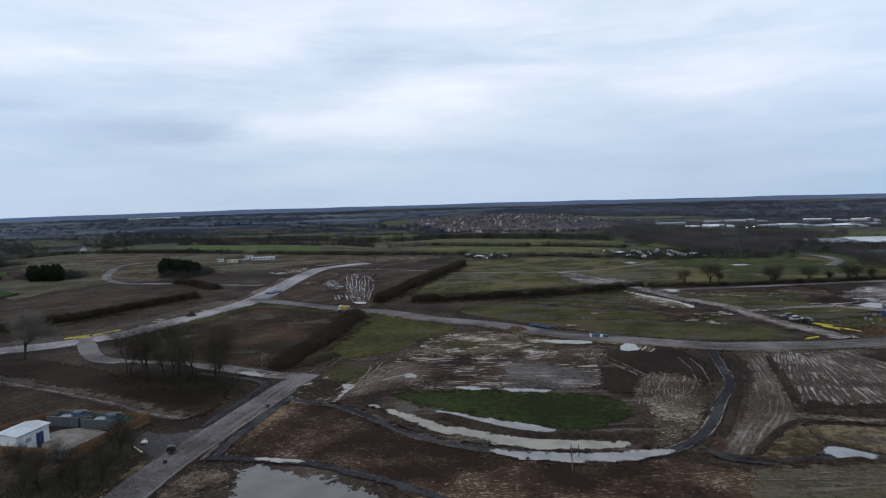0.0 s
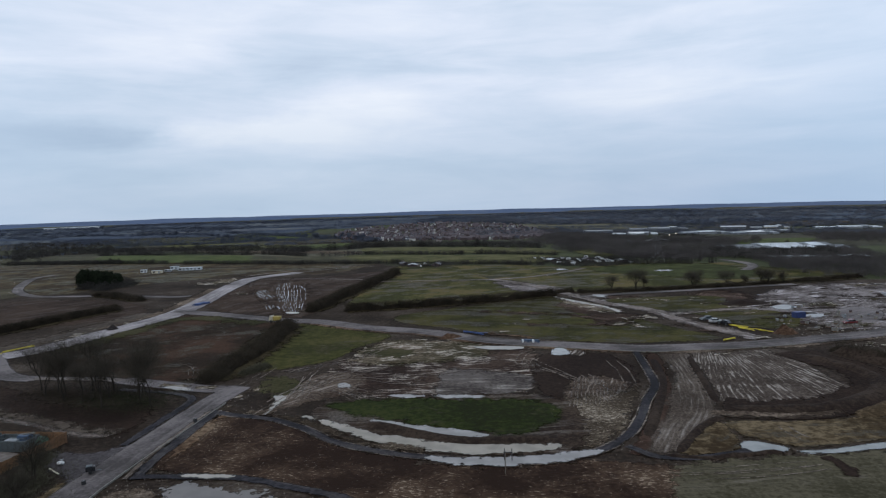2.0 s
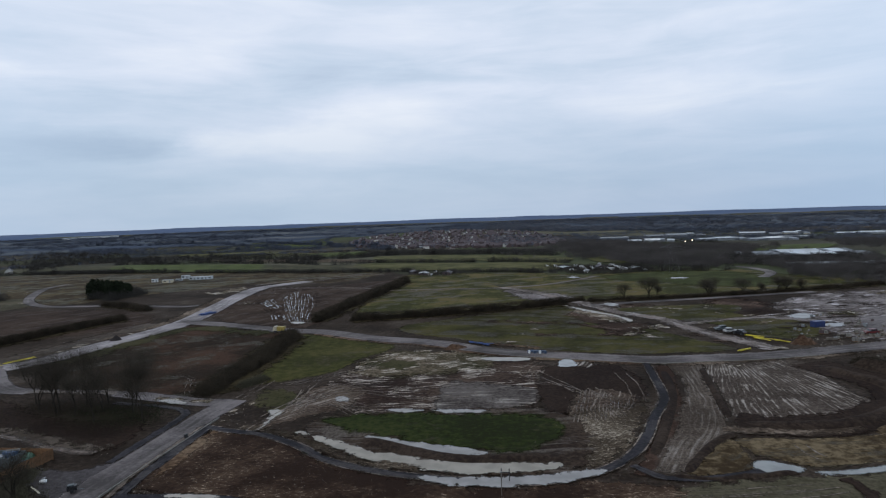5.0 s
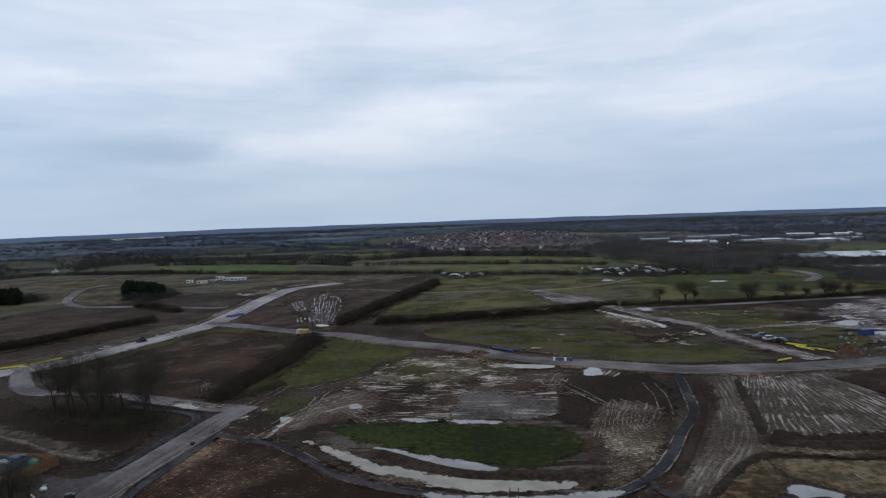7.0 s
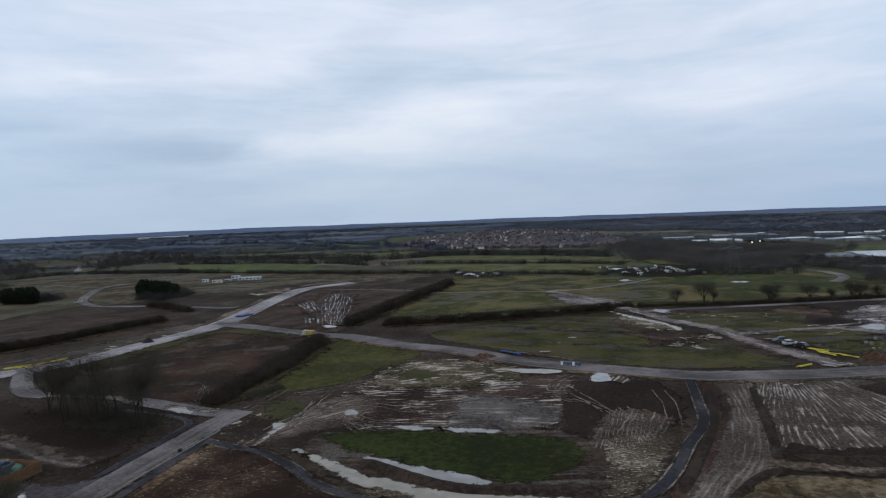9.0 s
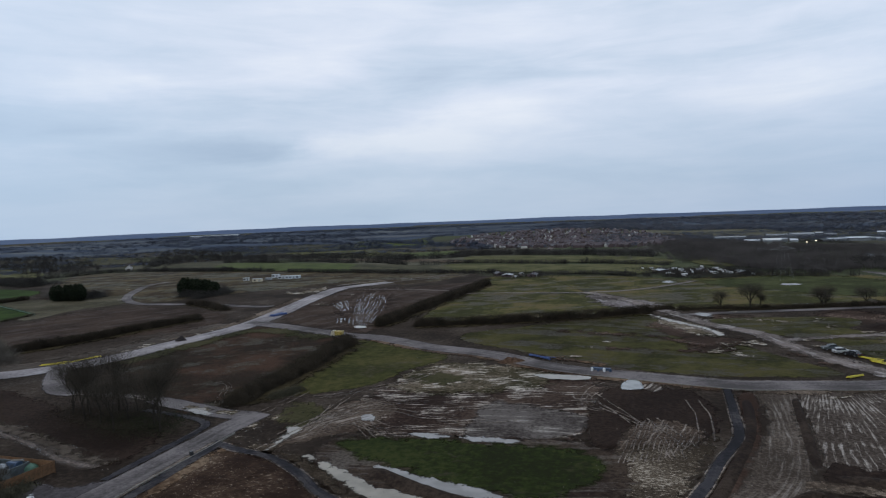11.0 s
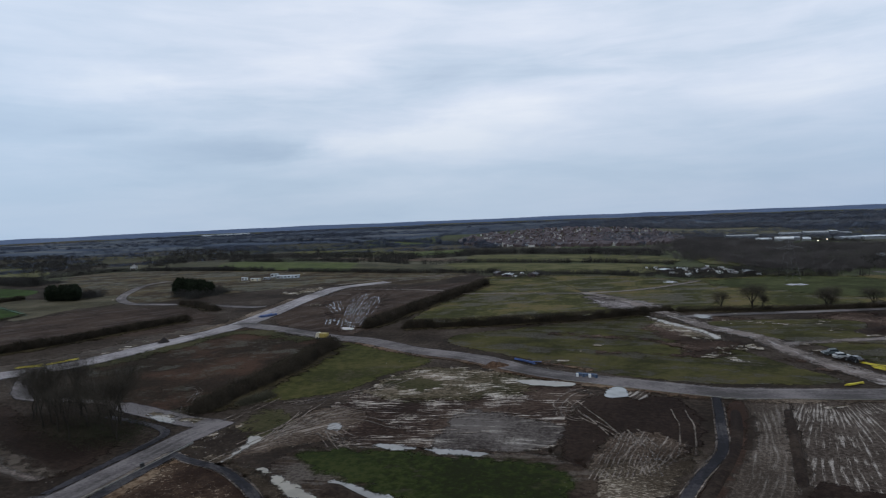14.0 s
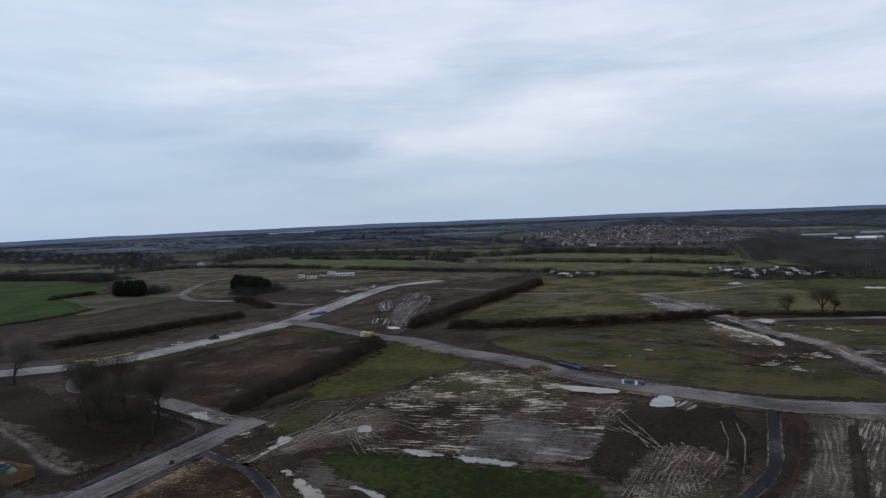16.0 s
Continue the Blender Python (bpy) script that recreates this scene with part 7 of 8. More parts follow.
# ---- banks, kerbs and heaps ----
def bank(points, width, tall, mat, label, seed, name="earth_bank", foot=-0.15):
    line = spline(points, 1.5)
    tan = np.gradient(line, axis=0)
    tan /= np.linalg.norm(tan, axis=1)[:, None] + 1e-9
    side = np.stack([tan[:, 1], -tan[:, 0]], 1)
    n = len(line)
    run = np.linspace(0, 1, n)
    taper = np.minimum(1, np.minimum(run, 1 - run) * 8)
    offs = np.linspace(-1, 1, 13)
    pts = line[:, None] + side[:, None] * (offs * width / 2)[None, :, None]
    prof = np.cos(offs * math.pi / 2) ** 0.8
    bump = 1 + 0.25 * waves(pts[..., 0], pts[..., 1], 5, seed) + 0.12 * waves(pts[..., 0], pts[..., 1], 1.9, seed + 1)
    z = height(pts[..., 0], pts[..., 1]) + foot + (tall - foot) * prof[None] * taper[:, None] * bump
    k = len(offs)
    faces = [(i * k + j, i * k + j + 1, (i + 1) * k + j + 1, (i + 1) * k + j) for i in range(n - 1) for j in range(k - 1)]
    ob = mesh_object(name, np.concatenate([pts, z[..., None]], 2).reshape(-1, 3), faces, mat, smooth=True)
    return tagged(ob, label, "bank", kind="structure")


bank(BANK_RING, 5.0, 0.9, BANK_SOIL, "dark brown topsoil bund round a building plot", 1)
bank(BANK_PLOT, 2.0, 0.4, BANK_SOIL, "low dark bund between strip and plot", 8)
bank(BANK_STRIP, 2.5, 0.4, BANK_SOIL, "low dark bund beside the black path", 2)
bank(BANK_DITCH, 2.2, 0.4, BANK_SOIL, "low dark bank at the foot of the haul strip", 3)
bank(BANK_LOW, 2.0, 0.4, BANK_SOIL, "dark edge of a drainage ditch", 4)
bank(BANK_BASIN, 4.0, 0.7, BANK_SOIL, "dark shelf between two strips of floodwater", 5)
bank(BANK_R, 7.0, 2.0, BANK_SOIL, "dark bund beside the cross road", 6)
bank(BANK_TAN, 5.0, 0.9, BANK_TURF, "pale brown bank with dead grass", 7)




def kerb(points, offset, label, group):
    """A run of concrete kerbs, set 100 mm proud."""
    line = spline(points, 3.0)
    tan = np.gradient(line, axis=0)
    tan /= np.linalg.norm(tan, axis=1)[:, None] + 1e-9
    line = line + np.stack([tan[:, 1], -tan[:, 0]], 1) * offset
    n = len(line)
    nrm = np.stack([tan[:, 1], -tan[:, 0]], 1)
    rows = []
    for off, up in ((-0.09, 0.0), (-0.09, 0.29), (-0.06, 0.32), (0.09, 0.32), (0.09, 0.0)):
        q = line + nrm * off
        rows.append(np.concatenate([q, (height(q[:, 0], q[:, 1]) + up)[:, None]], 1))
    verts = np.stack(rows, 1).reshape(-1, 3)
    faces = [(i * 5 + j, i * 5 + j + 1, (i + 1) * 5 + j + 1, (i + 1) * 5 + j) for i in range(n - 1) for j in range(4)]
    return tagged(mesh_object("kerb", verts, faces, KERB), label, "kerb", group, "structure")


kerb(NEAR_ROAD[:5], 3.3, "pale concrete kerb along the access road", "kerbs")
kerb(NEAR_ROAD[:2], -3.3, "pale concrete kerb along the access road", "kerbs")
kerb(CROSS[7:13], 4.0, "pale concrete kerb along the cross road", "kerbs")


def heap(name, at, radius, tall, mat, label, seed, stretch=1.0):
    """A rounded heap of earth with a lumpy surface."""
    rings, seg = 9, 22
    verts, faces = [], []
    for i in range(rings + 1):
        r = radius * i / rings
        for k in range(seg):
            a = 6.283 * k / seg
            x, y = r * math.cos(a) * stretch, r * math.sin(a)
            f = 0.5 + 0.5 * math.cos(math.pi * i / rings)
            z = tall * f * (1 + 0.35 * float(waves(x + seed * 9.1, y, radius * 0.9, seed))) - 0.1 * i / rings
            verts.append((x, y, z))
    for i in range(rings):
        for k in range(seg):
            faces.append((i * seg + k, (i + 1) * seg + k, (i + 1) * seg + (k + 1) % seg, i * seg + (k + 1) % seg))
    ob = mesh_object(name, verts, faces, mat, smooth=True)
    ob.matrix_basis = pose(at[0], at[1], h1(*at), 0, 0, 20)
    return tagged(ob, label, "mound")


heap("soil_mound", SPOIL_A[0], 3.4, 2.4, SPOIL, "red brown spoil heap in the site compound", 1, 1.3)
heap("soil_mound", SPOIL_A[1], 7.5, 1.5, BANK_SOIL, "low dark brown spoil heap behind the compound", 2, 1.7)
heap("soil_mound", CARS[0], 2.8, 1.5, BLACK_HEAP, "black peaked heap of gravel tipped on the spine road", 5, 1.0)
heap("soil_mound", SPOIL2[0], 3.0, 1.3, SPOIL, "small red brown soil heap beside the cross road", 3, 1.6)


def rubble(places, spread, n, size, label, seed, mat=None):
    """Loose angular stones and clods lying on the ground."""
    rng = np.random.RandomState(seed)
    c = np.array(places)[rng.randint(0, len(places), n)] + rng.normal(0, spread, (n, 2))
    s = size * rng.uniform(0.35, 1.0, n) ** 2 * 1.6
    a = rng.uniform(0, 6.283, n)
    z = height(c[:, 0], c[:, 1])
    corner = []
    for k in range(3):
        t = a + k * 2.094 + rng.uniform(-0.5, 0.5, n)
        corner.append(np.stack([c[:, 0] + np.cos(t) * s, c[:, 1] + np.sin(t) * s, z + 0.02], 1))
    top = np.stack([c[:, 0], c[:, 1], z + s * rng.uniform(0.4, 0.9, n) + 0.12], 1)
    tris = np.concatenate([np.stack([corner[k], corner[(k + 1) % 3], top], 1) for k in range(3)])
    return tagged(soup("rubble", tris, mat or STONES), label, "rubble", kind="stuff")


rubble(RUBBLE_SPOTS, 7.0, 600, 0.11, "pale stones strewn over brown topsoil", 1)
rubble(VERGE_SPOTS, 4.5, 220, 0.17, "pale stones and clods along the road verges", 2)
rubble(FLECKS, 3.0, 70, 0.13, "pale scraps and stones in small drifts", 4)
rng = np.random.RandomState(58)
for x, y in in_outline(P_YARD, 60, rng):
    a, ln = radians(VIEW + rng.uniform(-25, 25)), rng.uniform(2.0, 6.0)
    line = [(x + k * ln * math.cos(a), y + k * ln * math.sin(a) + rng.uniform(-0.8, 0.8)) for k in (-1, -0.3, 0.3, 1)]
    dark = rng.rand() < 0.45
    ribbon("yard_rut", line, rng.uniform(0.7, 2.0), DARK_SOIL if dark else CHALK, 3, "dark wet rut in the site yard" if dark else "pale wet streak in the site yard", "rut", 1.0, 0.9)
rng = np.random.RandomState(57)
for x, y in (*FLECKS, *FLECKS_B, *FLECKS_C, *VERGE_SPOTS[:14]):
    a, ln = radians(VIEW + rng.uniform(-35, 25)), rng.uniform(0.9, 2.6)
    px, py = x + rng.uniform(-2, 2), y + rng.uniform(-3, 3)
    line = [(px + k * ln * math.cos(a), py + k * ln * math.sin(a) + rng.uniform(-0.5, 0.5)) for k in (-1, -0.3, 0.3, 1)]
    ribbon("clay_scrape", line, rng.uniform(0.35, 0.95), CHALK, 2, "pale wet scrape of clay in rough ground", "scrape", 0.8, 0.7)
rubble(SITE_CARS[3:], 4.0, 120, 0.45, "pale broken concrete beside the yard", 5)
rubble(YARD_SPOTS[4:12], 9.0, 110, 0.36, "grey broken slabs scattered over the site yard", 9)
rubble(ROADSIDE, 1.7, 260, 0.11, "pale rubble tipped beside the access road", 6)
rubble(YARD_SPOTS[:12], 7.0, 320, 0.18, "broken pale rubble round the site compound", 3)


# ---- pumping compound ----
def facing(a, b):
    return math.degrees(math.atan2(b[1] - a[1], b[0] - a[0]))


def fence(name, a, b, tall, label, panel=2.4, gate=False):
    """A close-boarded fence: posts, rails and boarded panels."""
    length = math.hypot(b[0] - a[0], b[1] - a[1])
    ob = thing(name, (*a, 0.0), label, "gate" if gate else "fence", "compound fence", facing(a, b))
    n = max(1, round(length / panel))
    w = length / n
    mat = STEEL if gate else TIMBER
    board = bmesh.new()
    steps = [(0.06, 0.02)] + [(0.06 + i * 0.075, -0.02 - 0.03 * (i // 2 % 2)) for i in range(int((w - 0.12) / 0.075))] + [(w - 0.06, -0.02), (w - 0.06, 0.02)]
    lower = [board.verts.new((x, y, 0.1)) for x, y in steps]
    upper = [board.verts.new((x, y, tall)) for x, y in steps]
    board.faces.new(upper)
    board.faces.new(lower[::-1])
    for i in range(len(steps)):
        j = (i + 1) % len(steps)
        board.faces.new((lower[i], lower[j], upper[j], upper[i]))
    first = part("panel", board, mat, ob)
    post = part("post", boxed(-0.06, -0.06, -0.1, 0.06, 0.06, tall + 0.08, bevel=0.01), mat, ob)
    rail = part("rail", boxed(0.0, 0.02, tall * 0.75, w, 0.07, tall * 0.75 + 0.09), mat, ob)
    for k in range(1, n):
        for src in (first, post, rail):
            c = src.copy()
            scene.collection.objects.link(c)
            c.location = (k * w, 0, 0)
    c = post.copy()
    scene.collection.objects.link(c)
    c.location = (length, 0, 0)
    return ob


fence("fence", *FENCE_RIGHT, 2.0, "orange brown close-boarded timber fence round the pumping compound")
fence("fence", *FENCE_BACK, 2.0, "orange brown close-boarded timber fence behind the tanks")
fence("fence", *FENCE_LEFT, 2.0, "brown close-boarded timber fence beside stony ground")
fence("fence", *FENCE_FRONT, 1.9, "orange brown close-boarded timber fence before the white shed")
fence("gate", *FENCE_GATE, 1.7, "dull grey steel compound gate between timber fences", 3.0, True)


def shed():
    a, b = SHED_BASE
    length = math.hypot(b[0] - a[0], b[1] - a[1])
    ob = thing("shed", (*a, 0.0), "white clad pump house with a blue door and low pale roof", "shed", turn=facing(a, b))
    depth, eave, ridge = 4.9, 3.2, 3.5
    wall = bmesh.new()
    prof = [(0, 0), (depth, 0), (depth, eave), (depth / 2, ridge), (0, eave)]
    vs = [[wall.verts.new((x, y, z)) for y, z in prof] for x in (0, length)]
    wall.faces.new(vs[0])
    wall.faces.new(vs[1][::-1])
    for i in range(5):
        wall.faces.new((vs[0][i], vs[1][i], vs[1][(i + 1) % 5], vs[0][(i + 1) % 5]))
    bmesh.ops.recalc_face_normals(wall, faces=wall.faces)
    body = part("wall", wall, WHITE, ob)
    seam = boxed(-0.015, -0.03, 0.1, 0.015, -0.002, eave - 0.1)
    s0 = part("cladding_seam", seam, PALE_ROOF, body)
    for k in range(1, int(length)):
        c = s0.copy()
        scene.collection.objects.link(c)
        c.location = (k * 1.0, 0, 0)
    s0.location = (0.5, 0, 0)
    for y0, z0, y1, z1 in ((-0.25, eave - 0.03, depth / 2, ridge + 0.02), (depth / 2, ridge + 0.02, depth + 0.25, eave - 0.03)):
        rf = bmesh.new()
        q = [(-0.25, y0, z0), (length + 0.25, y0, z0), (length + 0.25, y1, z1), (-0.25, y1, z1)]
        lo = [rf.verts.new(v) for v in q]
        hi = [rf.verts.new((x, y, z + 0.12)) for x, y, z in q]
        rf.faces.new(lo[::-1])
        rf.faces.new(hi)
        for i in range(4):
            rf.faces.new((lo[i], lo[(i + 1) % 4], hi[(i + 1) % 4], hi[i]))
        part("roof", rf, PALE_ROOF, ob)
    door = part("door", boxed(length - 2.9, -0.06, 0.05, length - 1.3, 0.0, 2.4, bevel=0.02), BLUE, ob, "blue double door")
    part("door_leaf", boxed(length - 2.13, -0.09, 0.1, length - 2.07, -0.06, 2.35), STEEL, door)
    part("vent", boxed(length - 5.0, -0.09, 1.5, length - 4.0, 0.0, 2.2, bevel=0.03), GREY_CLAD, ob, "grey louvred vent")
    part("hatch", boxed(-0.08, 1.6, 0.5, 0.0, 2.4, 1.3, bevel=0.02), BLUE, ob, "small blue hatch")
    part("gutter", rod(bmesh.new(), (-0.2, -0.3, eave - 0.05), (length + 0.2, -0.3, eave - 0.05), 0.07, sides=6), GREY_CLAD, ob)


def tank(a, b, flip, label):
    length = math.hypot(b[0] - a[0], b[1] - a[1])
    ob = thing("process_tank", (*a, 0.0), label, "tank", "process tanks", facing(a, b))
    d, t, w = 3.7, 1.9, 0.18
    part("front_wall", boxed(0, 0, 0, length, w, t, bevel=0.02), TANKGREY, ob)
    part("back_wall", boxed(0, d - w, 0, length, d, t, bevel=0.02), TANKGREY, ob)
    part("side_wall", boxed(0, w, 0, w, d - w, t, bevel=0.02), TANKGREY, ob)
    part("side_wall", boxed(length - w, w, 0, length, d - w, t, bevel=0.02), TANKGREY, ob)
    part("deck", boxed(w, w, 0.7, length - w, d - w, 0.85), RUBBER, ob)
    for k in range(1, 6):
        part("stiffener", boxed(length * k / 6 - 0.05, -0.06, 0, length * k / 6 + 0.05, 0, t), TANKGREY, ob)
    part("cover", boxed(length * 0.28, 1.0, 0.85, length * 0.62, 2.6, 1.6, bevel=0.08), GREY_CLAD, ob, "grey control cover")
    motor = part("motor", boxed(length * 0.55, 1.9, 0.85, length * 0.85, 3.3, 2.2, bevel=0.1), LID_BLUE, ob, "faded blue blower housing")
    part("duct", rod(bmesh.new(), (length * 0.6, 2.6, 2.2), (length * 0.93, 3.0, 2.4), 0.18, sides=10), KERB, motor)
    part("handrail", rod(bmesh.new(), (0.1, 0.1, t + 0.5), (length - 0.1, 0.1, t + 0.5), 0.03, sides=5), STEEL, ob)
    for k in range(4):
        x = 0.1 + (length - 0.2) * k / 3
        part("rail_post", rod(bmesh.new(), (x, 0.1, t - 0.05), (x, 0.1, t + 0.5), 0.03, sides=5), STEEL, ob)


shed()
tank(*TANK_A, False, "grey panelled process tank with a grey cover and blue blower")
tank(*TANK_B, True, "grey panelled process tank with a grey cover and blue housing")
g = thing("green_cover", GREEN_COVER[0], "pale green domed plastic cover beside the tanks", "cover", turn=15)
dome = bmesh.new()
bmesh.ops.create_uvsphere(dome, u_segments=16, v_segments=8, radius=1.0, matrix=Matrix.Translation((0, 0, 0.7)) @ Matrix.Diagonal((1.9, 1.2, 0.9, 1)))
part("dome", dome, GREENBOX, g)
part("plinth", boxed(-2.0, -1.4, 0, 2.0, 1.4, 0.6, bevel=0.05), TANKGREY, g)


# ---- vehicles ----
def car(paint_mat, label, group=""):
    ob = tagged(new("car"), label, "car", group)
    bm = prism(bmesh.new(), [(-2.1, 0.35), (2.1, 0.35), (2.15, 0.7), (1.9, 0.88), (1.0, 0.95), (-1.95, 0.98), (-2.15, 0.8)], -0.85, 0.85)
    part("body", bm, paint_mat, ob)
    part("cabin", prism(bmesh.new(), [(-1.75, 0.95), (1.0, 0.93), (0.35, 1.42), (-1.35, 1.45)], -0.72, 0.72), GLASS, ob)
    part("roof", prism(bmesh.new(), [(-1.4, 1.43), (0.4, 1.40), (0.3, 1.47), (-1.3, 1.5)], -0.7, 0.7), paint_mat, ob)
    for x in (-1.3, 1.3):
        for y in (-0.86, 0.86):
            wh = part("wheel", rod(bmesh.new(), (x, y - 0.1, 0.32), (x, y + 0.1, 0.32), 0.32, sides=12), RUBBER, ob)
            part("rim", rod(bmesh.new(), (x, y - 0.12, 0.32), (x, y + 0.12, 0.32), 0.18, sides=8), CARSILVER, wh)
    for y in (-0.6, 0.6):
        part("headlight", boxed(2.08, y - 0.16, 0.6, 2.17, y + 0.16, 0.75), WHITE, ob)
        part("tail_light", boxed(-2.18, y - 0.14, 0.65, -2.1, y + 0.14, 0.85), CARRED, ob)
    return ob


def put(ob, x, y, turn):
    ob.matrix_basis = pose(x, y, h1(x, y) + 0.15, 0, 0, turn)


kinds = [car(CARWHITE, "white car parked by the site compound", "parked cars"), car(TANKGREY, "dull blue grey car parked by the site compound", "parked cars"), car(CARRED, "dark red car parked by the site compound", "parked cars"), car(CARBLACK, "black car parked by the site compound", "parked cars")]
rng = np.random.RandomState(3)
order = [1, 0, 3, 2]
seen_kind = set()
for k, (x, y) in zip(order, SITE_CARS):
    turn = rng.choice([25, 115, 205]) + rng.uniform(-12, 12)
    if k in seen_kind:
        put(copy_thing(kinds[k], pose(0, 0, 0)), x, y, turn)
    else:
        seen_kind.add(k)
        put(kinds[k], x, y, turn)


def dumper():
    a, b = TRUCK
    ob = thing("dumper_truck", ((a[0] + b[0]) / 2, (a[1] + b[1]) / 2, 0.2), "cream and yellow site truck standing on the cross road", "truck", turn=facing(a, b) + 180)
    ob.scale = (0.78, 0.85, 0.95)
    part("chassis", boxed(-2.6, -0.8, 0.5, 2.6, 0.8, 0.8, bevel=0.05), RUBBER, ob)
    part("skip", prism(bmesh.new(), [(-2.7, 1.6), (-2.2, 0.85), (0.6, 0.85), (0.8, 2.3), (-2.6, 2.3)], -1.15, 1.15), DULL_YELLOW, ob, "dusty yellow tipping body")
    cab = part("cab", prism(bmesh.new(), [(0.95, 0.7), (2.7, 0.7), (2.7, 1.5), (2.3, 2.4), (0.95, 2.5)], -1.05, 1.05), CREAM, ob, "cream driver's cab")
    part("windscreen", prism(bmesh.new(), [(2.70, 1.5), (2.74, 1.5), (2.36, 2.35), (2.32, 2.35)], -0.9, 0.9), GLASS, cab)
    for x in (-1.6, 1.8):
        for y in (-1.0, 1.0):
            part("wheel", rod(bmesh.new(), (x, y - 0.2, 0.5), (x, y + 0.2, 0.5), 0.5, sides=14), RUBBER, ob)


dumper()


def pipes(a, b, n, radius, mat, label, seed, splay=0.5):
    """A loose stack of long plastic pipes lying on the ground."""
    rng = np.random.RandomState(seed)
    length = math.hypot(b[0] - a[0], b[1] - a[1])
    ob = thing("pipe_stack", (*a, h1(*a) + 0.12), label, "pipes", turn=facing(a, b))
    for k in range(n):
        layer = k * 2 // (n + 1)
        y = (k - layer * (n + 1) // 2) * radius * 2.3
        s0, s1 = rng.uniform(0, 0.15) * length, length * rng.uniform(0.85, 1.0)
        bend = rng.uniform(-splay, splay)
        z = radius + layer * radius * 1.9
        bm = bmesh.new()
        last = Vector((s0, y, z))
        for q in range(1, 5):
            u = q / 4
            p = Vector((s0 + (s1 - s0) * u, y + bend * u * u, z))
            rod(bm, last, p, radius, sides=8)
            last = p
        part("pipe", bm, mat, ob)
    return ob


pipes(PIPES_Y[0], PIPES_Y[1], 4, 0.10, YELLOW, "spread of long yellow plastic pipes beside the road", 1, 2.2)
pipes((PIPES_Y[1][0] + 0.4, PIPES_Y[1][1] - 0.8), PIPES_Y[2], 4, 0.10, YELLOW, "loose yellow plastic pipes beside the road", 2, 2.0)
pipes(PIPES_B[0], PIPES_B[1], 13, 0.2, BLUE_PIPE, "stack of bright blue plastic pipes beside the road", 3, 1.4)
pipes(PIPES_B2[0], PIPES_B2[1], 6, 0.11, BLUE_PIPE, "spread of bright blue plastic pipes by the cross road", 4, 2.2)
pipes(PIPES_B3[0], PIPES_B3[1], 7, 0.17, LID_BLUE, "short stack of faded blue pipes by the cross road", 5, 0.3)
pipes(YEL_R1[0], YEL_R1[1], 5, 0.11, YELLOW, "yellow plastic pipes at the edge of the turf", 6, 0.8)
for k, (f, g, dx) in enumerate(((0.0, 0.42, 1.0), (0.3, 0.72, -0.8), (0.66, 1.0, 0.3))):
    ends = [(YEL_R2[0][0] + (YEL_R2[1][0] - YEL_R2[0][0]) * u + dx, YEL_R2[0][1] + (YEL_R2[1][1] - YEL_R2[0][1]) * u + 0.7 * dx) for u in (f, g)]
    pipes(ends[0], ends[1], 4, 0.10, YELLOW, "bundle of yellow plastic pipes lying in the compound", 7 + 3 * k, 1.4)


def crate(at, size, mat, label, turn):
    ob = thing("pallet_stack", at, label, "pallet", "wrapped pallets", turn)
    part("pallet", boxed(-size / 2, -size / 2, 0, size / 2, size / 2, 0.15), TIMBER, ob)
    part("load", boxed(-size * 0.46, -size * 0.46, 0.15, size * 0.46, size * 0.46, 1.0, bevel=0.06), mat, ob)
    return ob


for k in range(4):
    u = k / 3
    crate((PIPES_B3[0][0] + 0.8 + u * 4.5, PIPES_B3[0][1] - 1.4 - u * 0.6), 0.6, (WHITE, LID_BLUE)[k % 2], "wrapped pallet of blue and white fittings by the road", 10 * k)


def container(at, mat, label, turn, size=(6.1, 2.44, 2.6), category="container", name="container"):
    ob = thing(name, at, label, category, turn=turn)
    l, w, t = size
    body = boxed(-l / 2, -w / 2, 0.1, l / 2, w / 2, t, bevel=0.04)
    for k in range(int(l / 0.3)):
        for s in (-1, 1):
            box(body, -l / 2 + 0.1 + k * 0.3, s * w / 2 - 0.03, 0.2, -l / 2 + 0.22 + k * 0.3, s * w / 2 + 0.03, t - 0.1)
    part("body", body, mat, ob)
    for s in (-1, 1):
        d = part("door", boxed(l / 2 + 0.002, s * w / 4 - w / 4 + 0.05, 0.2, l / 2 + 0.05, s * w / 4 + w / 4 - 0.05, t - 0.12), mat, ob)
        part("lock_bar", rod(bmesh.new(), (l / 2 + 0.08, s * w / 8, 0.25), (l / 2 + 0.08, s * w / 8, t - 0.2), 0.025, sides=5), STEEL, d)
    return ob


container(CONTAINER[0], BLUE, "blue steel storage container in the wet site yard", 20, (3.8, 2.1, 2.0))

# marker posts at the edge of the path
post = thing("marker_post", POLE[0], "tall pale wooden post beside the black path", "post")
part("shaft", rod(bmesh.new(), (0, 0, -0.2), (0, 0, 3.6), 0.07, 0.06, 8), POLEWOOD, post)
part("cap", boxed(-0.1, -0.1, 3.55, 0.1, 0.1, 3.65), STEEL, post)
frame_ob = thing("barrier_frame", POLE[1], "dark timber barrier frame standing in floodwater", "barrier")
for dx in (-0.6, 0.6):
    part("upright", boxed(dx - 0.07, -0.07, -0.2, dx + 0.07, 0.07, 2.2), RUBBER, frame_ob)
part("crossbar", boxed(-0.75, -0.05, 1.5, 0.75, 0.05, 1.65), RUBBER, frame_ob)
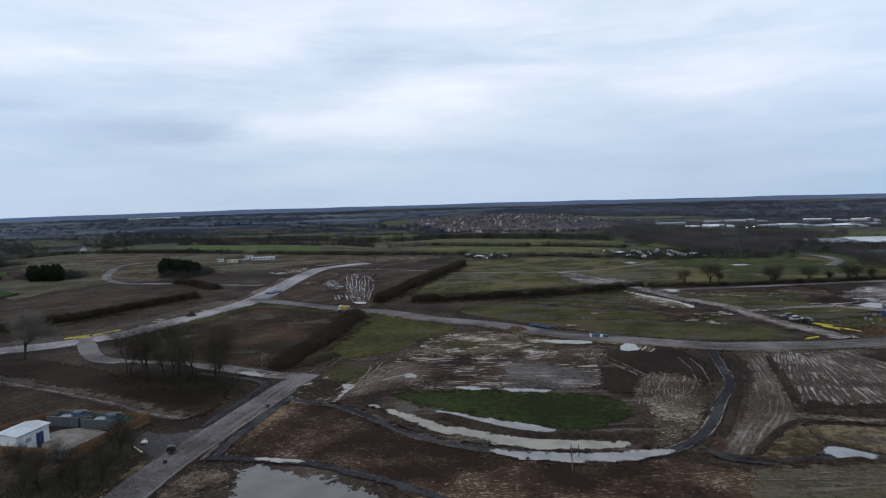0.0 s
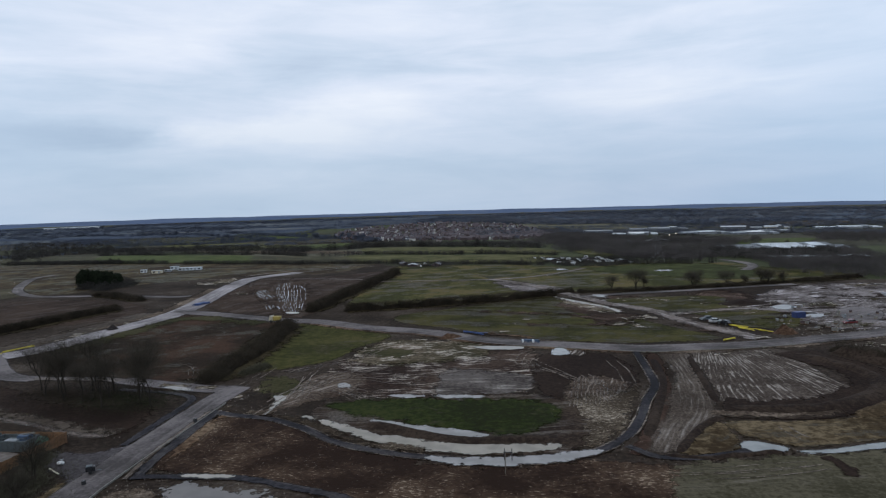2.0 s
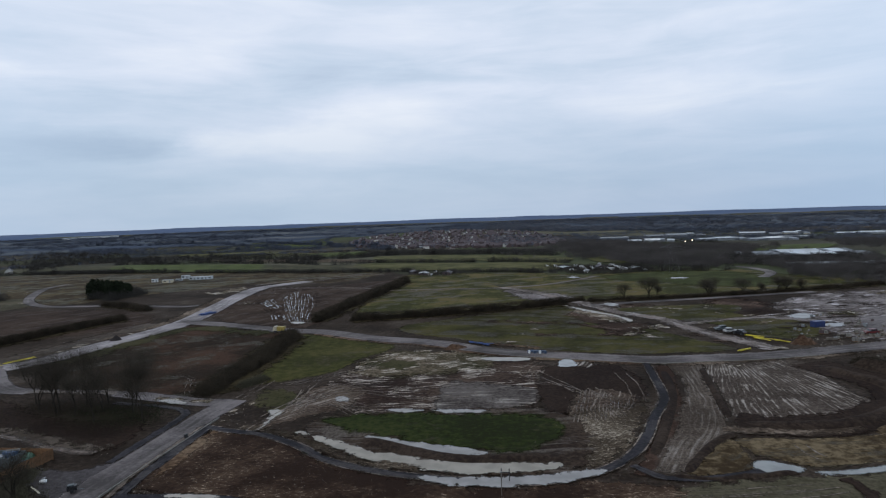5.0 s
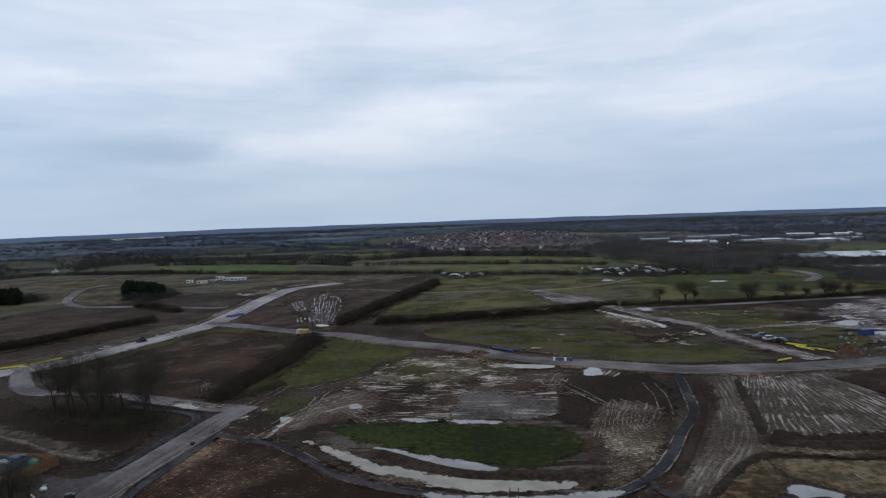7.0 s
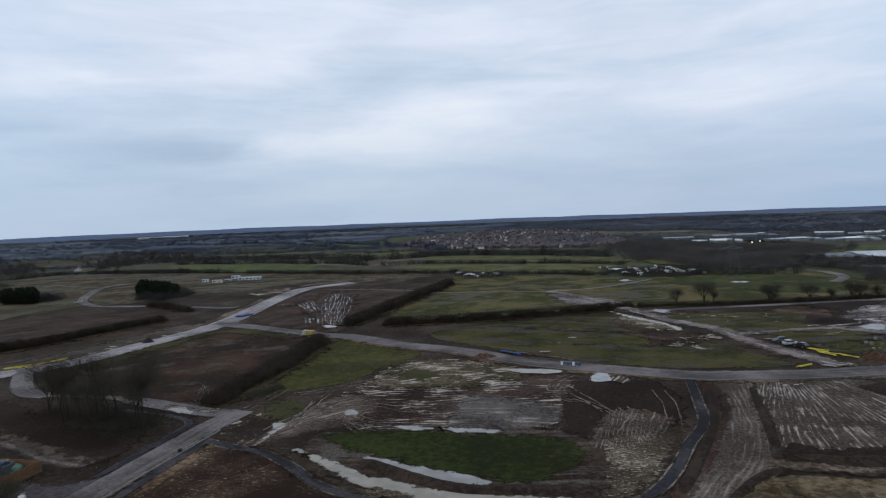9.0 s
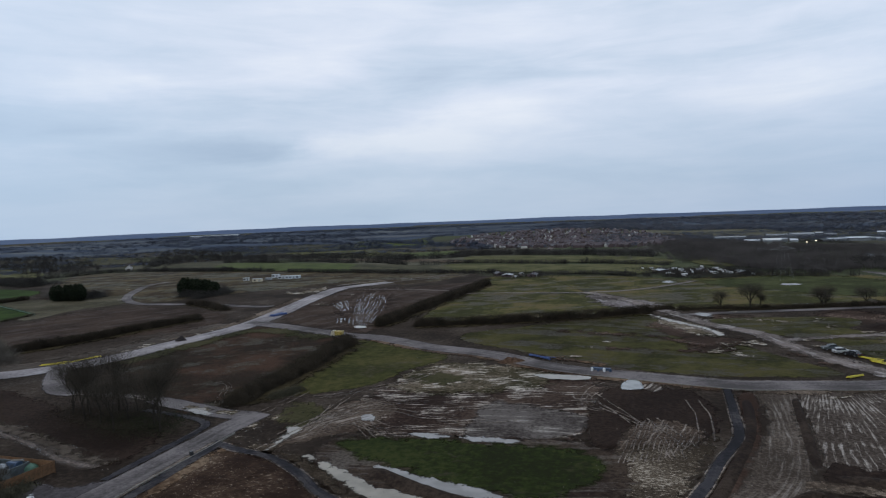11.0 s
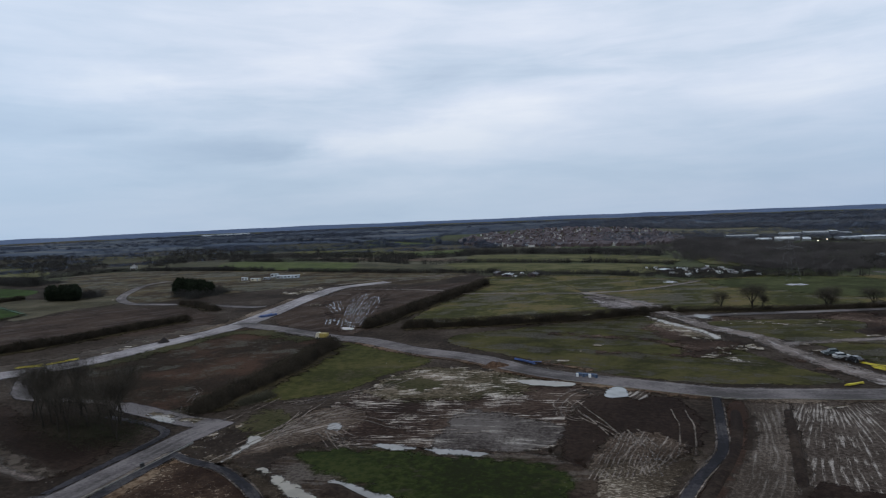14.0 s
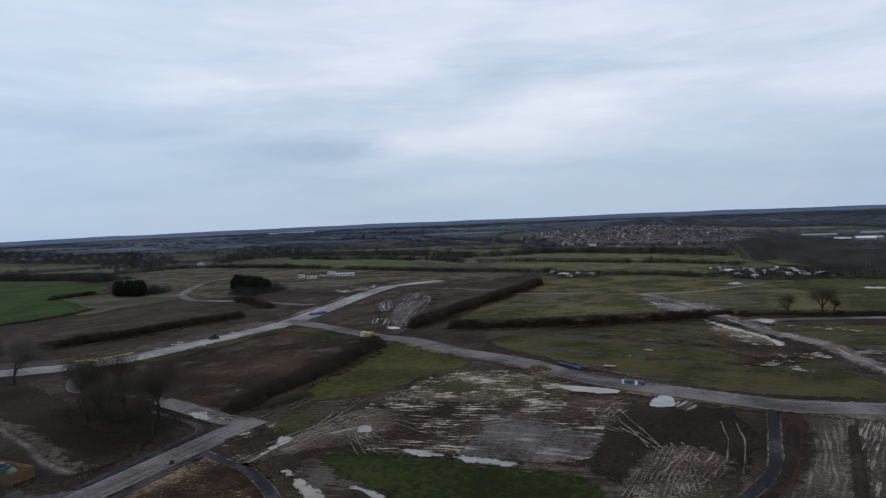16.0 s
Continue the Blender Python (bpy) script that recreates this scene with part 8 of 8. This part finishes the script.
for spot, size in ((DRUMS[0], 0.4), (DRUMS[1], 0.34)):
    dr = thing("drum", (*spot, 0.2), "squat black plastic drum at the roadside", "drum", "roadside drums")
    part("barrel", rod(bmesh.new(), (0, 0, 0), (0, 0, size * 1.5), size, size * 0.92, 14), RUBBER, dr)
    part("lid", rod(bmesh.new(), (0, 0, size * 1.5), (0, 0, size * 1.6), size * 0.7, size * 0.66, 14), CARBLACK, dr)


# odds and ends beside the access road
sack = thing("bulk_bag", (-75.0, 97.3, 0.15), "crumpled white bulk bag lying on hardstanding", "bag", turn=25)
bag = bmesh.new()
bmesh.ops.create_icosphere(bag, subdivisions=3, radius=0.42)
for v in bag.verts:
    dent = 1 + 0.18 * float(waves(v.co.x * 3 + v.co.z, v.co.y * 3, 2.2, 71))
    v.co = Vector((v.co.x * 1.3 * dent, v.co.y * dent, max(-0.05, 0.35 + v.co.z * 0.75 * dent)))
part("body", bag, WHITE, sack)
for y in (-0.3, 0.3):
    part("strap", rod(bmesh.new(), (-0.3, y, 0.75), (0.35, y, 0.85), 0.04, sides=5), PALE_ROOF, sack)
plank = thing("scaffold_plank", (-74.3, 94.7, 0.16), "pale timber plank lying on rough ground", "plank", turn=facing((-76, 95.8), (-72.6, 93.5)))
part("board", boxed(-2.0, -0.13, 0.0, 2.0, 0.13, 0.05, bevel=0.008), CREAM, plank)
for x in (-2.0, 1.96):
    part("end_band", boxed(x - 0.005, -0.135, -0.004, x + 0.045, 0.135, 0.054), STEEL, plank)
pump = thing("water_pump", (-67.6, 94.2, 0.2), "small dark towable water pump at the roadside", "pump", turn=30)
part("housing", boxed(-0.7, -0.45, 0.35, 0.7, 0.45, 1.15, bevel=0.08), CARBLACK, pump)
part("hood", boxed(-0.55, -0.4, 1.15, 0.3, 0.4, 1.3, bevel=0.05), TANKGREY, pump)
part("drawbar", rod(bmesh.new(), (0.7, 0, 0.4), (1.6, 0, 0.3), 0.04, sides=6), STEEL, pump)
for y in (-0.5, 0.5):
    part("wheel", rod(bmesh.new(), (0, y - 0.07, 0.28), (0, y + 0.07, 0.28), 0.28, sides=12), RUBBER, pump)


# ---- buildings ----
def house(wall_mat, roof_mat, label, size=(9.0, 7.0), eave=5.0, ridge=8.0, group="estate houses", storeys=2):
    ob = tagged(new("house"), label, "house", group)
    l, w = size
    bm = bmesh.new()
    prof = [(-w / 2, -1.0), (w / 2, -1.0), (w / 2, eave), (0, ridge - 0.15), (-w / 2, eave)]
    prism(bm, prof, -l / 2, l / 2)
    wall = part("wall", bm, wall_mat, ob)
    for s in (-1, 1):
        part("roof", prism(bmesh.new(), [(s * (w / 2 + 0.4), eave - 0.2), (s * (w / 2 + 0.4), eave), (0, ridge + 0.15), (0, ridge - 0.1)], -l / 2 - 0.3, l / 2 + 0.3), roof_mat, ob)
    part("chimney", boxed(-0.4, l / 2 - 1.3, ridge - 0.8, 0.4, l / 2 - 0.5, ridge + 1.1), wall_mat, ob)
    for s in (-1, 1):
        for st in range(storeys):
            for y in (-l / 4, l / 4):
                x0 = s * w / 2
                part("window", boxed(min(x0, x0 + s * 0.05), y - 0.7, 1.0 + 2.5 * st, max(x0, x0 + s * 0.05), y + 0.7, 2.2 + 2.5 * st), GLASS, ob)
        part("gable_window", boxed(-0.6, s * l / 2 - 0.05, 1.0, 0.6, s * l / 2 + 0.05, 2.2), GLASS, ob)
    part("door", boxed(w / 2, -0.5, 0, w / 2 + 0.06, 0.5, 2.05), WHITE, ob)
    return ob


estate = [house(BRICK, ROOF_GREY, "red brick house with a grey slate roof"),
          house(BRICK_PALE, ROOF_RED, "buff brick house with a red brown tiled roof"),
          house(BRICK, ROOF_RED, "red brick house with a red brown tiled roof", (11.0, 7.5), 5.0, 8.4),
          house(RENDER_WALL, ROOF_GREY, "white rendered house with a grey slate roof"),
          house(BRICK_PALE, ROOF_GREY, "long buff brick terrace with a grey slate roof", (20.0, 8.0), 5.2, 8.6)]
rng = np.random.RandomState(17)
keep, more = [], []
for p in map(tuple, in_outline(TOWN, 1500, rng)):
    if all((p[0] - q[0]) ** 2 + (p[1] - q[1]) ** 2 > 120 for q in keep + more):
        (keep if len(keep) < 230 else more).append(p)
used_kind = set()
for x, y in keep:
    k = int(rng.choice(5, p=[0.32, 0.18, 0.18, 0.16, 0.16]))
    ob = estate[k] if k not in used_kind else copy_thing(estate[k], pose(0, 0, 0))
    used_kind.add(k)
    ob.matrix_basis = pose(x, y, h1(x, y), 0, 0, rng.choice([12, 102, 35, 125]) + rng.uniform(-8, 8)) @ Matrix.Diagonal((0.66, 0.66, 0.66, 1))


def rest_of_estate(spots):
    """The many further houses of the estate, too small to tell apart: walls and roofs, each a joined mesh."""
    rng = np.random.RandomState(41)
    walls, roofs, pale = [], [], []
    for x, y in spots:
        l, w, e, r = rng.uniform(3.0, 6.5), rng.uniform(2.2, 2.8), rng.uniform(3.2, 3.8), rng.uniform(5.2, 6.0)
        a = radians(rng.choice([12, 102, 35, 125]) + rng.uniform(-8, 8))
        c, s, z = math.cos(a), math.sin(a), h1(x, y)

        def at(u, v, h):
            return (x + u * c - v * s, y + u * s + v * c, z + h)

        bag = pale if rng.rand() < 0.06 else walls
        for k in (-1, 1):
            p, q, t2, b2 = at(-l, k * w, -1), at(l, k * w, -1), at(l, k * w, e), at(-l, k * w, e)
            bag += [(p, q, t2), (p, t2, b2)]
            bag += [(at(k * l, -w, -1), at(k * l, w, -1), at(k * l, w, e)), (at(k * l, -w, -1), at(k * l, w, e), at(k * l, -w, e)), (at(k * l, -w, e), at(k * l, w, e), at(k * l, 0, r))]
            p, q, t2, b2 = at(-l - 0.3, k * (w + 0.3), e - 0.1), at(l + 0.3, k * (w + 0.3), e - 0.1), at(l + 0.3, 0, r + 0.1), at(-l - 0.3, 0, r + 0.1)
            roofs += [(p, q, t2), (p, t2, b2)]
    for name, tris, mat, label in (("estate_walls", walls, BRICK, "red brick walls of many far houses"), ("estate_gables", pale, RENDER_WALL, "white rendered walls of far houses"), ("estate_roofs", roofs, ROOF_RED, "red brown roofs of many far houses")):
        tagged(soup(name, tris, mat), label, "houses", kind="stuff")


rest_of_estate(more)
ribbon("road", STREET, 9.0, TRACK, 3, "pale street running up through the estate", "road")
wood("woodland", in_outline(TOWN, 420, rng), 3.2, "garden trees between the estate houses", 6.0, 1.4, 26, BLUE_HAZE_WOOD)


def warehouse(a, b, tall, depth, roof_mat, wall_mat, label, band_mat=None):
    length = math.hypot(b[0] - a[0], b[1] - a[1])
    band_mat = band_mat or PALE_ROOF
    ob = thing("warehouse", a, label, "warehouse", "industrial estate", facing(a, b))
    n = max(1, round(depth / 26))
    w = depth / n
    part("wall", boxed(0, 0, -2, length, depth, tall, bevel=0.1), wall_mat, ob)
    part("cladding_band", boxed(-0.1, -0.1, tall * 0.72, length + 0.1, depth + 0.1, tall * 0.99), band_mat, ob)
    for k in range(n):
        bm = bmesh.new()
        prof = [(k * w, tall), ((k + 0.5) * w, tall + w * 0.04), ((k + 1) * w, tall)]
        va = [bm.verts.new((-0.3, y, z + 0.02)) for y, z in prof]
        vb = [bm.verts.new((length + 0.3, y, z + 0.02)) for y, z in prof]
        bm.faces.new(va)
        bm.faces.new(vb[::-1])
        for i in range(3):
            bm.faces.new((va[i], vb[i], vb[(i + 1) % 3], va[(i + 1) % 3]))
        bmesh.ops.recalc_face_normals(bm, faces=bm.faces)
        part("roof", bm, roof_mat, ob)
    for k in range(max(2, int(length / 14))):
        x = 5 + k * 14
        if x + 4 < length:
            part("loading_door", boxed(x, -0.2, 0, x + 4, 0.05, min(4.5, tall * 0.55)), GREY_CLAD, ob)
    return ob


# height, depth, roof and wall of each
SHED_KINDS = [(4.5, 40, GREY_CLAD, GREY_CLAD), (3.2, 60, WHITE, GREY_CLAD), (5, 60, GREY_CLAD, GREY_CLAD), (3.6, 50, PALE_ROOF, GREY_CLAD), (5, 60, PALE_ROOF, GREY_CLAD), (5, 60, PALE_ROOF, CREAM), (3.4, 50, WHITE, GREY_CLAD), (4, 60, PALE_ROOF, GREY_CLAD),
              (2.6, 85, PALE_ROOF, GREY_CLAD), (2.4, 22, GREY_CLAD, GREY_CLAD), (3.0, 12, ROOF_RED, BRICK), (2.4, 18, WHITE, WHITE), (4, 40, GREY_CLAD, GREY_CLAD)]
for k, (tall, depth, roof_mat, wall_mat) in enumerate(SHED_KINDS):
    label = "low brick works with a dark red roof" if wall_mat is BRICK else "long grey clad warehouse with loading doors" if roof_mat is GREY_CLAD else "long pale clad warehouse with a shallow white roof"
    a, b = SHEDS_FAR[2 * k], SHEDS_FAR[2 * k + 1]
    runs = ((0.0, 0.30, 6.0, 0.75, 0.5), (0.33, 0.68, 0.0, 1.0, 0.6), (0.72, 0.83, 14.0, 1.25, 0.4), (0.86, 1.0, 5.0, 0.7, 0.7)) if math.dist(a, b) > 60 else ((0.0, 1.0, 0.0, 1.0, 0.6),)
    for n, (f, g, back, up, deep) in enumerate(runs):
        ends = [(a[0] + (b[0] - a[0]) * u, a[1] + (b[1] - a[1]) * u + back) for u in (f, g)]
        top = roof_mat if n == 1 or len(runs) == 1 else (WORKS_ROOF, PALE_ROOF, WORKS_DARK)[(n + k) % 3]
        warehouse(*ends, tall * up, depth * deep, top, wall_mat if n % 2 else WORKS_DARK, label if n == 1 or len(runs) == 1 else "grey clad industrial shed beside a larger one", (WORKS_ROOF, WORKS_DARK, PALE_ROOF)[(n + k) % 3])
warehouse(GLASSH[0], GLASSH[1], 6, 40, PALE_ROOF, WHITE, "very long pale distant glasshouse")


def floodlight(at, tall):
    ob = thing("floodlight", at, "lit warm floodlight on a thin pole by the works", "floodlight", "floodlights")
    bm = bmesh.new()
    rod(bm, (0, 0, -0.3), (0, 0, tall), 0.12, 0.07)
    part("pole", bm, PYLON_STEEL, ob)
    part("lamp_head", boxed(-0.6, -0.35, tall, 0.6, 0.25, tall + 0.5, bevel=0.1), PYLON_STEEL, ob)
    part("lens", boxed(-0.45, -0.42, tall + 0.05, 0.45, -0.36, tall + 0.42), LAMP_LIT, ob, "glowing warm white lens")


for at in FLOODLIGHTS:
    floodlight(at, 7.5)

# caravans and sheds in the far field
def caravan(label):
    ob = tagged(new("caravan"), label, "caravan", "caravan site")
    part("body", prism(bmesh.new(), [(-3.3, 0.5), (3.3, 0.5), (3.4, 1.6), (3.0, 2.7), (-3.0, 2.8), (-3.4, 1.6)], -1.15, 1.15), WHITE, ob)
    for x in (-2.0, 0.2):
        part("window", boxed(x, -1.19, 1.4, x + 1.2, -1.14, 2.1), GLASS, ob)
    part("door", boxed(2.0, -1.19, 0.6, 2.7, -1.14, 2.4), PALE_ROOF, ob)
    for y in (-1.0, 1.0):
        part("wheel", rod(bmesh.new(), (0, y - 0.1, 0.33), (0, y + 0.1, 0.33), 0.33, sides=10), RUBBER, ob)
    part("drawbar", boxed(3.3, -0.1, 0.45, 4.3, 0.1, 0.55), STEEL, ob)
    return ob


base = caravan("white touring caravan on a crowded pitch")
other = caravan("brown grey static caravan on a crowded pitch")
for shell in other.children:
    if shell.name.startswith("body"):
        shell.data.materials[0] = POLEWOOD
rng = np.random.RandomState(23)
pitched = set()
for x, y in [*VANS, FARM[2]]:
    for _ in range(4):
        px, py = x + rng.uniform(-6, 5), y + rng.uniform(-12, 12)
        pick = int(rng.rand() < 0.45)
        ob = (base, other)[pick] if pick not in pitched else copy_thing((base, other)[pick], pose(0, 0, 0))
        pitched.add(pick)
        s = rng.uniform(0.38, 0.58)
        ob.matrix_basis = pose(px, py, h1(px, py), 0, 0, rng.uniform(0, 180)) @ Matrix.Diagonal((s, s, s, 1))
rng = np.random.RandomState(29)
barn = [house(BRICK, ROOF_GREY, "dark low farm building with a pale front", (8, 5), 2.2, 3.6, "farm buildings", 1),
        house(BRICK, PALE_ROOF, "dark farm shed with a pale sheet roof", (9, 6), 2.0, 2.8, "farm buildings", 1)]
for k, (x, y) in enumerate([*FARM[:2], FARM[3], *VANS[1::5]]):
    ob = barn[k % 2] if k < 2 else copy_thing(barn[k % 2], pose(0, 0, 0))
    ob.matrix_basis = pose(x, y, h1(x, y), 0, 0, VIEW + rng.uniform(-25, 25)) @ Matrix.Diagonal((1.0, 0.8, 0.65, 1))
whouse = house(RENDER_WALL, ROOF_GREY, "large white rendered farmhouse among far trees", (14, 9), 5.2, 9.0, "far houses")
whouse.matrix_basis = pose(*WHITE_HOUSE[0], h1(*WHITE_HOUSE[0]), 0, 0, 35) @ Matrix.Diagonal((0.7, 0.6, 0.62, 1))


def site_cabin(at, mat, size, label, turn):
    """A low flat-roofed cabin: overhanging roof, a band of windows, doors and steps."""
    l, w, t = size
    ob = thing("site_cabin", at, label, "cabin", "site cabins", turn)
    part("body", boxed(-l / 2, -w / 2, 0.15, l / 2, w / 2, t, bevel=0.04), mat, ob)
    part("roof", boxed(-l / 2 - 0.2, -w / 2 - 0.2, t, l / 2 + 0.2, w / 2 + 0.2, t + 0.14, bevel=0.03), PALE_ROOF, ob)
    n = max(2, int(l / 2.2))
    for k in range(n):
        x = -l / 2 + l * (k + 0.5) / n
        if k % 3 == 1:
            part("door", boxed(x - 0.45, -w / 2 - 0.05, 0.2, x + 0.45, -w / 2, t - 0.15), GREY_CLAD, ob)
            part("step", boxed(x - 0.6, -w / 2 - 0.6, 0.0, x + 0.6, -w / 2 - 0.06, 0.2), STEEL, ob)
        else:
            part("window", boxed(x - 0.7, -w / 2 - 0.04, t * 0.42, x + 0.7, -w / 2, t * 0.82), GLASS, ob)
    for x in (-l / 2 + 0.4, l / 2 - 0.4):
        part("foot", boxed(x - 0.2, -w / 2 + 0.1, -0.3, x + 0.2, w / 2 - 0.1, 0.15), KERB, ob)
    return ob


CABINS = [(0, WHITE, (4.0, 2.6, 2.0), "low white site cabin with a flat roof", 24), (1, CREAM, (6.5, 2.6, 1.9), "low cream site cabin with a flat roof", 8), (2, GREY_CLAD, (4.5, 2.4, 1.4), "low grey site cabin beside others", 16),
          (3, PALE_ROOF, (5.5, 2.6, 2.3), "pale grey site cabin among others", 4), (4, PALE_ROOF, (15, 5, 1.9), "long pale grey site cabin", 12)]
for k, mat, size, label, turn in CABINS:
    site_cabin(CABINS_T[k], mat, size, label, turn)
rubble([CABINS_T[0], CABINS_T[1], CABINS_T[2], CABINS_T[3]], 3.5, 60, 0.6, "pale stacked materials between the site cabins", 12)


def pylon(at, tall, label):
    ob = thing("pylon", at, label, "pylon", "pylons", 20)
    def w(z):
        u = z / tall
        return 3.2 * (1 - u) ** 1.2 + 0.5
    for sx in (-1, 1):
        for sy in (-1, 1):
            bm = bmesh.new()
            for k in range(6):
                z0, z1 = tall * k / 6, tall * (k + 1) / 6
                rod(bm, (sx * w(z0), sy * w(z0), z0), (sx * w(z1), sy * w(z1), z1), 0.02, sides=4)
            part("leg", bm, PYLON_STEEL, ob)
    for k in range(6):
        z0, z1 = tall * k / 6, tall * (k + 1) / 6
        bm = bmesh.new()
        for s in (-1, 1):
            rod(bm, (-w(z0), s * w(z0), z0), (w(z1), s * w(z1), z1), 0.014, sides=3)
            rod(bm, (s * w(z0), -w(z0), z0), (s * w(z1), w(z1), z1), 0.014, sides=3)
        part("brace", bm, PYLON_STEEL, ob)
    for z, l in ((tall * 0.66, 7), (tall * 0.8, 8.5), (tall * 0.93, 6)):
        bm = rod(bmesh.new(), (-l, 0, z), (l, 0, z), 0.03, sides=4)
        rod(bm, (-l, 0, z), (0, 0, z + 1.6), 0.05, sides=3)
        rod(bm, (l, 0, z), (0, 0, z + 1.6), 0.05, sides=3)
        part("crossarm", bm, PYLON_STEEL, ob)


pylon(PYLONS[0], 24, "grey steel lattice pylon beyond the wood")
pylon(PYLONS[1], 38, "far grey steel lattice pylon near the estate")


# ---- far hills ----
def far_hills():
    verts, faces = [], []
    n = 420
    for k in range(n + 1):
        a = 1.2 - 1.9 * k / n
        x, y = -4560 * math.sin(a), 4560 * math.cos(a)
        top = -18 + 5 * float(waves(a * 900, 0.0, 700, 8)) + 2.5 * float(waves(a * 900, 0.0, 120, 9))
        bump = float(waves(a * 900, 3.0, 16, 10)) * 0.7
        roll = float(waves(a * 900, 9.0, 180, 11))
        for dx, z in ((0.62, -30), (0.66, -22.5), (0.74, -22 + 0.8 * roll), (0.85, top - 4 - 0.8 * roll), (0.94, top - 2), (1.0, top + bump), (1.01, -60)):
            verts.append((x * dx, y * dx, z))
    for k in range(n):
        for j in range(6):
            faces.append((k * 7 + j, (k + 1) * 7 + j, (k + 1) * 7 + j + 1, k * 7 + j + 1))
    return tagged(mesh_object("backdrop", verts, faces, FAR_HILL, smooth=True), "low wooded hills along the horizon, tinted blue with haze", "hills", kind="structure")


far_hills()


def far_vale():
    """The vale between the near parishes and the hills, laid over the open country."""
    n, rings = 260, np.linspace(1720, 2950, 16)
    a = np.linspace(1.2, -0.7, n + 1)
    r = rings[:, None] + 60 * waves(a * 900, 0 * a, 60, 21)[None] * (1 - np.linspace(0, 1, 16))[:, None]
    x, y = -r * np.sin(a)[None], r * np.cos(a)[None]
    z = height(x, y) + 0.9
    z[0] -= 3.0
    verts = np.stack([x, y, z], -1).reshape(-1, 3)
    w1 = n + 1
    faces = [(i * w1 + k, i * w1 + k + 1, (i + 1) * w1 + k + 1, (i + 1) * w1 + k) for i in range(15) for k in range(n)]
    return tagged(mesh_object("vale", verts, faces, VALE, smooth=True), "wide vale of fields and winter woods, tinted slate grey with haze", "vale", kind="structure")


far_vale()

undergrowth(VANS, 8.0, 2.2, HEDGE_FAR, "bare bushes between the caravans", 9000, 0.9, 65)
undergrowth(FARM, 7.0, 2.6, HEDGE_FAR, "bare bushes round the farm buildings", 1500, 1.0, 66)


# ---- clutter of the site compound ----
def timber_stack(label):
    ob = tagged(new("timber_stack"), label, "timber", "compound clutter")
    for k in range(2):
        part("bearer", boxed(-1.0 + 1.8 * k, -0.5, 0.0, -0.85 + 1.8 * k, 0.5, 0.15), TIMBER, ob)
    for k in range(3):
        part("board_layer", boxed(-1.6, -0.5 + 0.04 * k, 0.16 + 0.2 * k, 1.6, 0.5 - 0.03 * k, 0.33 + 0.2 * k, bevel=0.02), POLEWOOD, ob)
    return ob


def block_pack(mat, label):
    ob = tagged(new("block_pack"), label, "blocks", "compound clutter")
    part("pallet", boxed(-0.6, -0.5, 0.0, 0.6, 0.5, 0.14), TIMBER, ob)
    part("pack", boxed(-0.56, -0.46, 0.14, 0.56, 0.46, 1.1, bevel=0.05), mat, ob)
    part("strap", boxed(-0.58, -0.04, 0.14, 0.58, 0.04, 1.12), RUBBER, ob)
    return ob


sorts = [timber_stack("weathered timber stack lying in the wet yard"), block_pack(KERB, "pale wrapped pack of blocks in the yard"), block_pack(GREY_CLAD, "grey wrapped pack of blocks in the yard"), block_pack(BRICK, "strapped pack of red bricks in the yard")]
rng = np.random.RandomState(37)
started = set()
for x, y in [*YARD_SPOTS[4:12], CONTAINER[0], *SITE_CARS[3:], *SITE_CARS[3:], *FLECKS[10:14]]:
    for _ in range(4):
        k = int(rng.choice(4, p=[0.26, 0.34, 0.24, 0.16]))
        px, py = x + rng.uniform(-7, 7), y + rng.uniform(-6, 6)
        road_gap = min(np.hypot(*(spline(line, 2.0) - np.array((px, py))).T).min() for line in (CROSS, HAUL))
        car_gap = min(math.hypot(px - u, py - v) for u, v in SITE_CARS)
        if road_gap < 6 or car_gap < 3.2:
            continue
        ob = sorts[k] if k not in started else copy_thing(sorts[k], pose(0, 0, 0))
        started.add(k)
        s = rng.uniform(0.45, 1.0)
        ob.matrix_basis = pose(px, py, h1(px, py) + 0.12, 0, 0, rng.uniform(0, 360)) @ Matrix.Diagonal((s, s, s, 1))
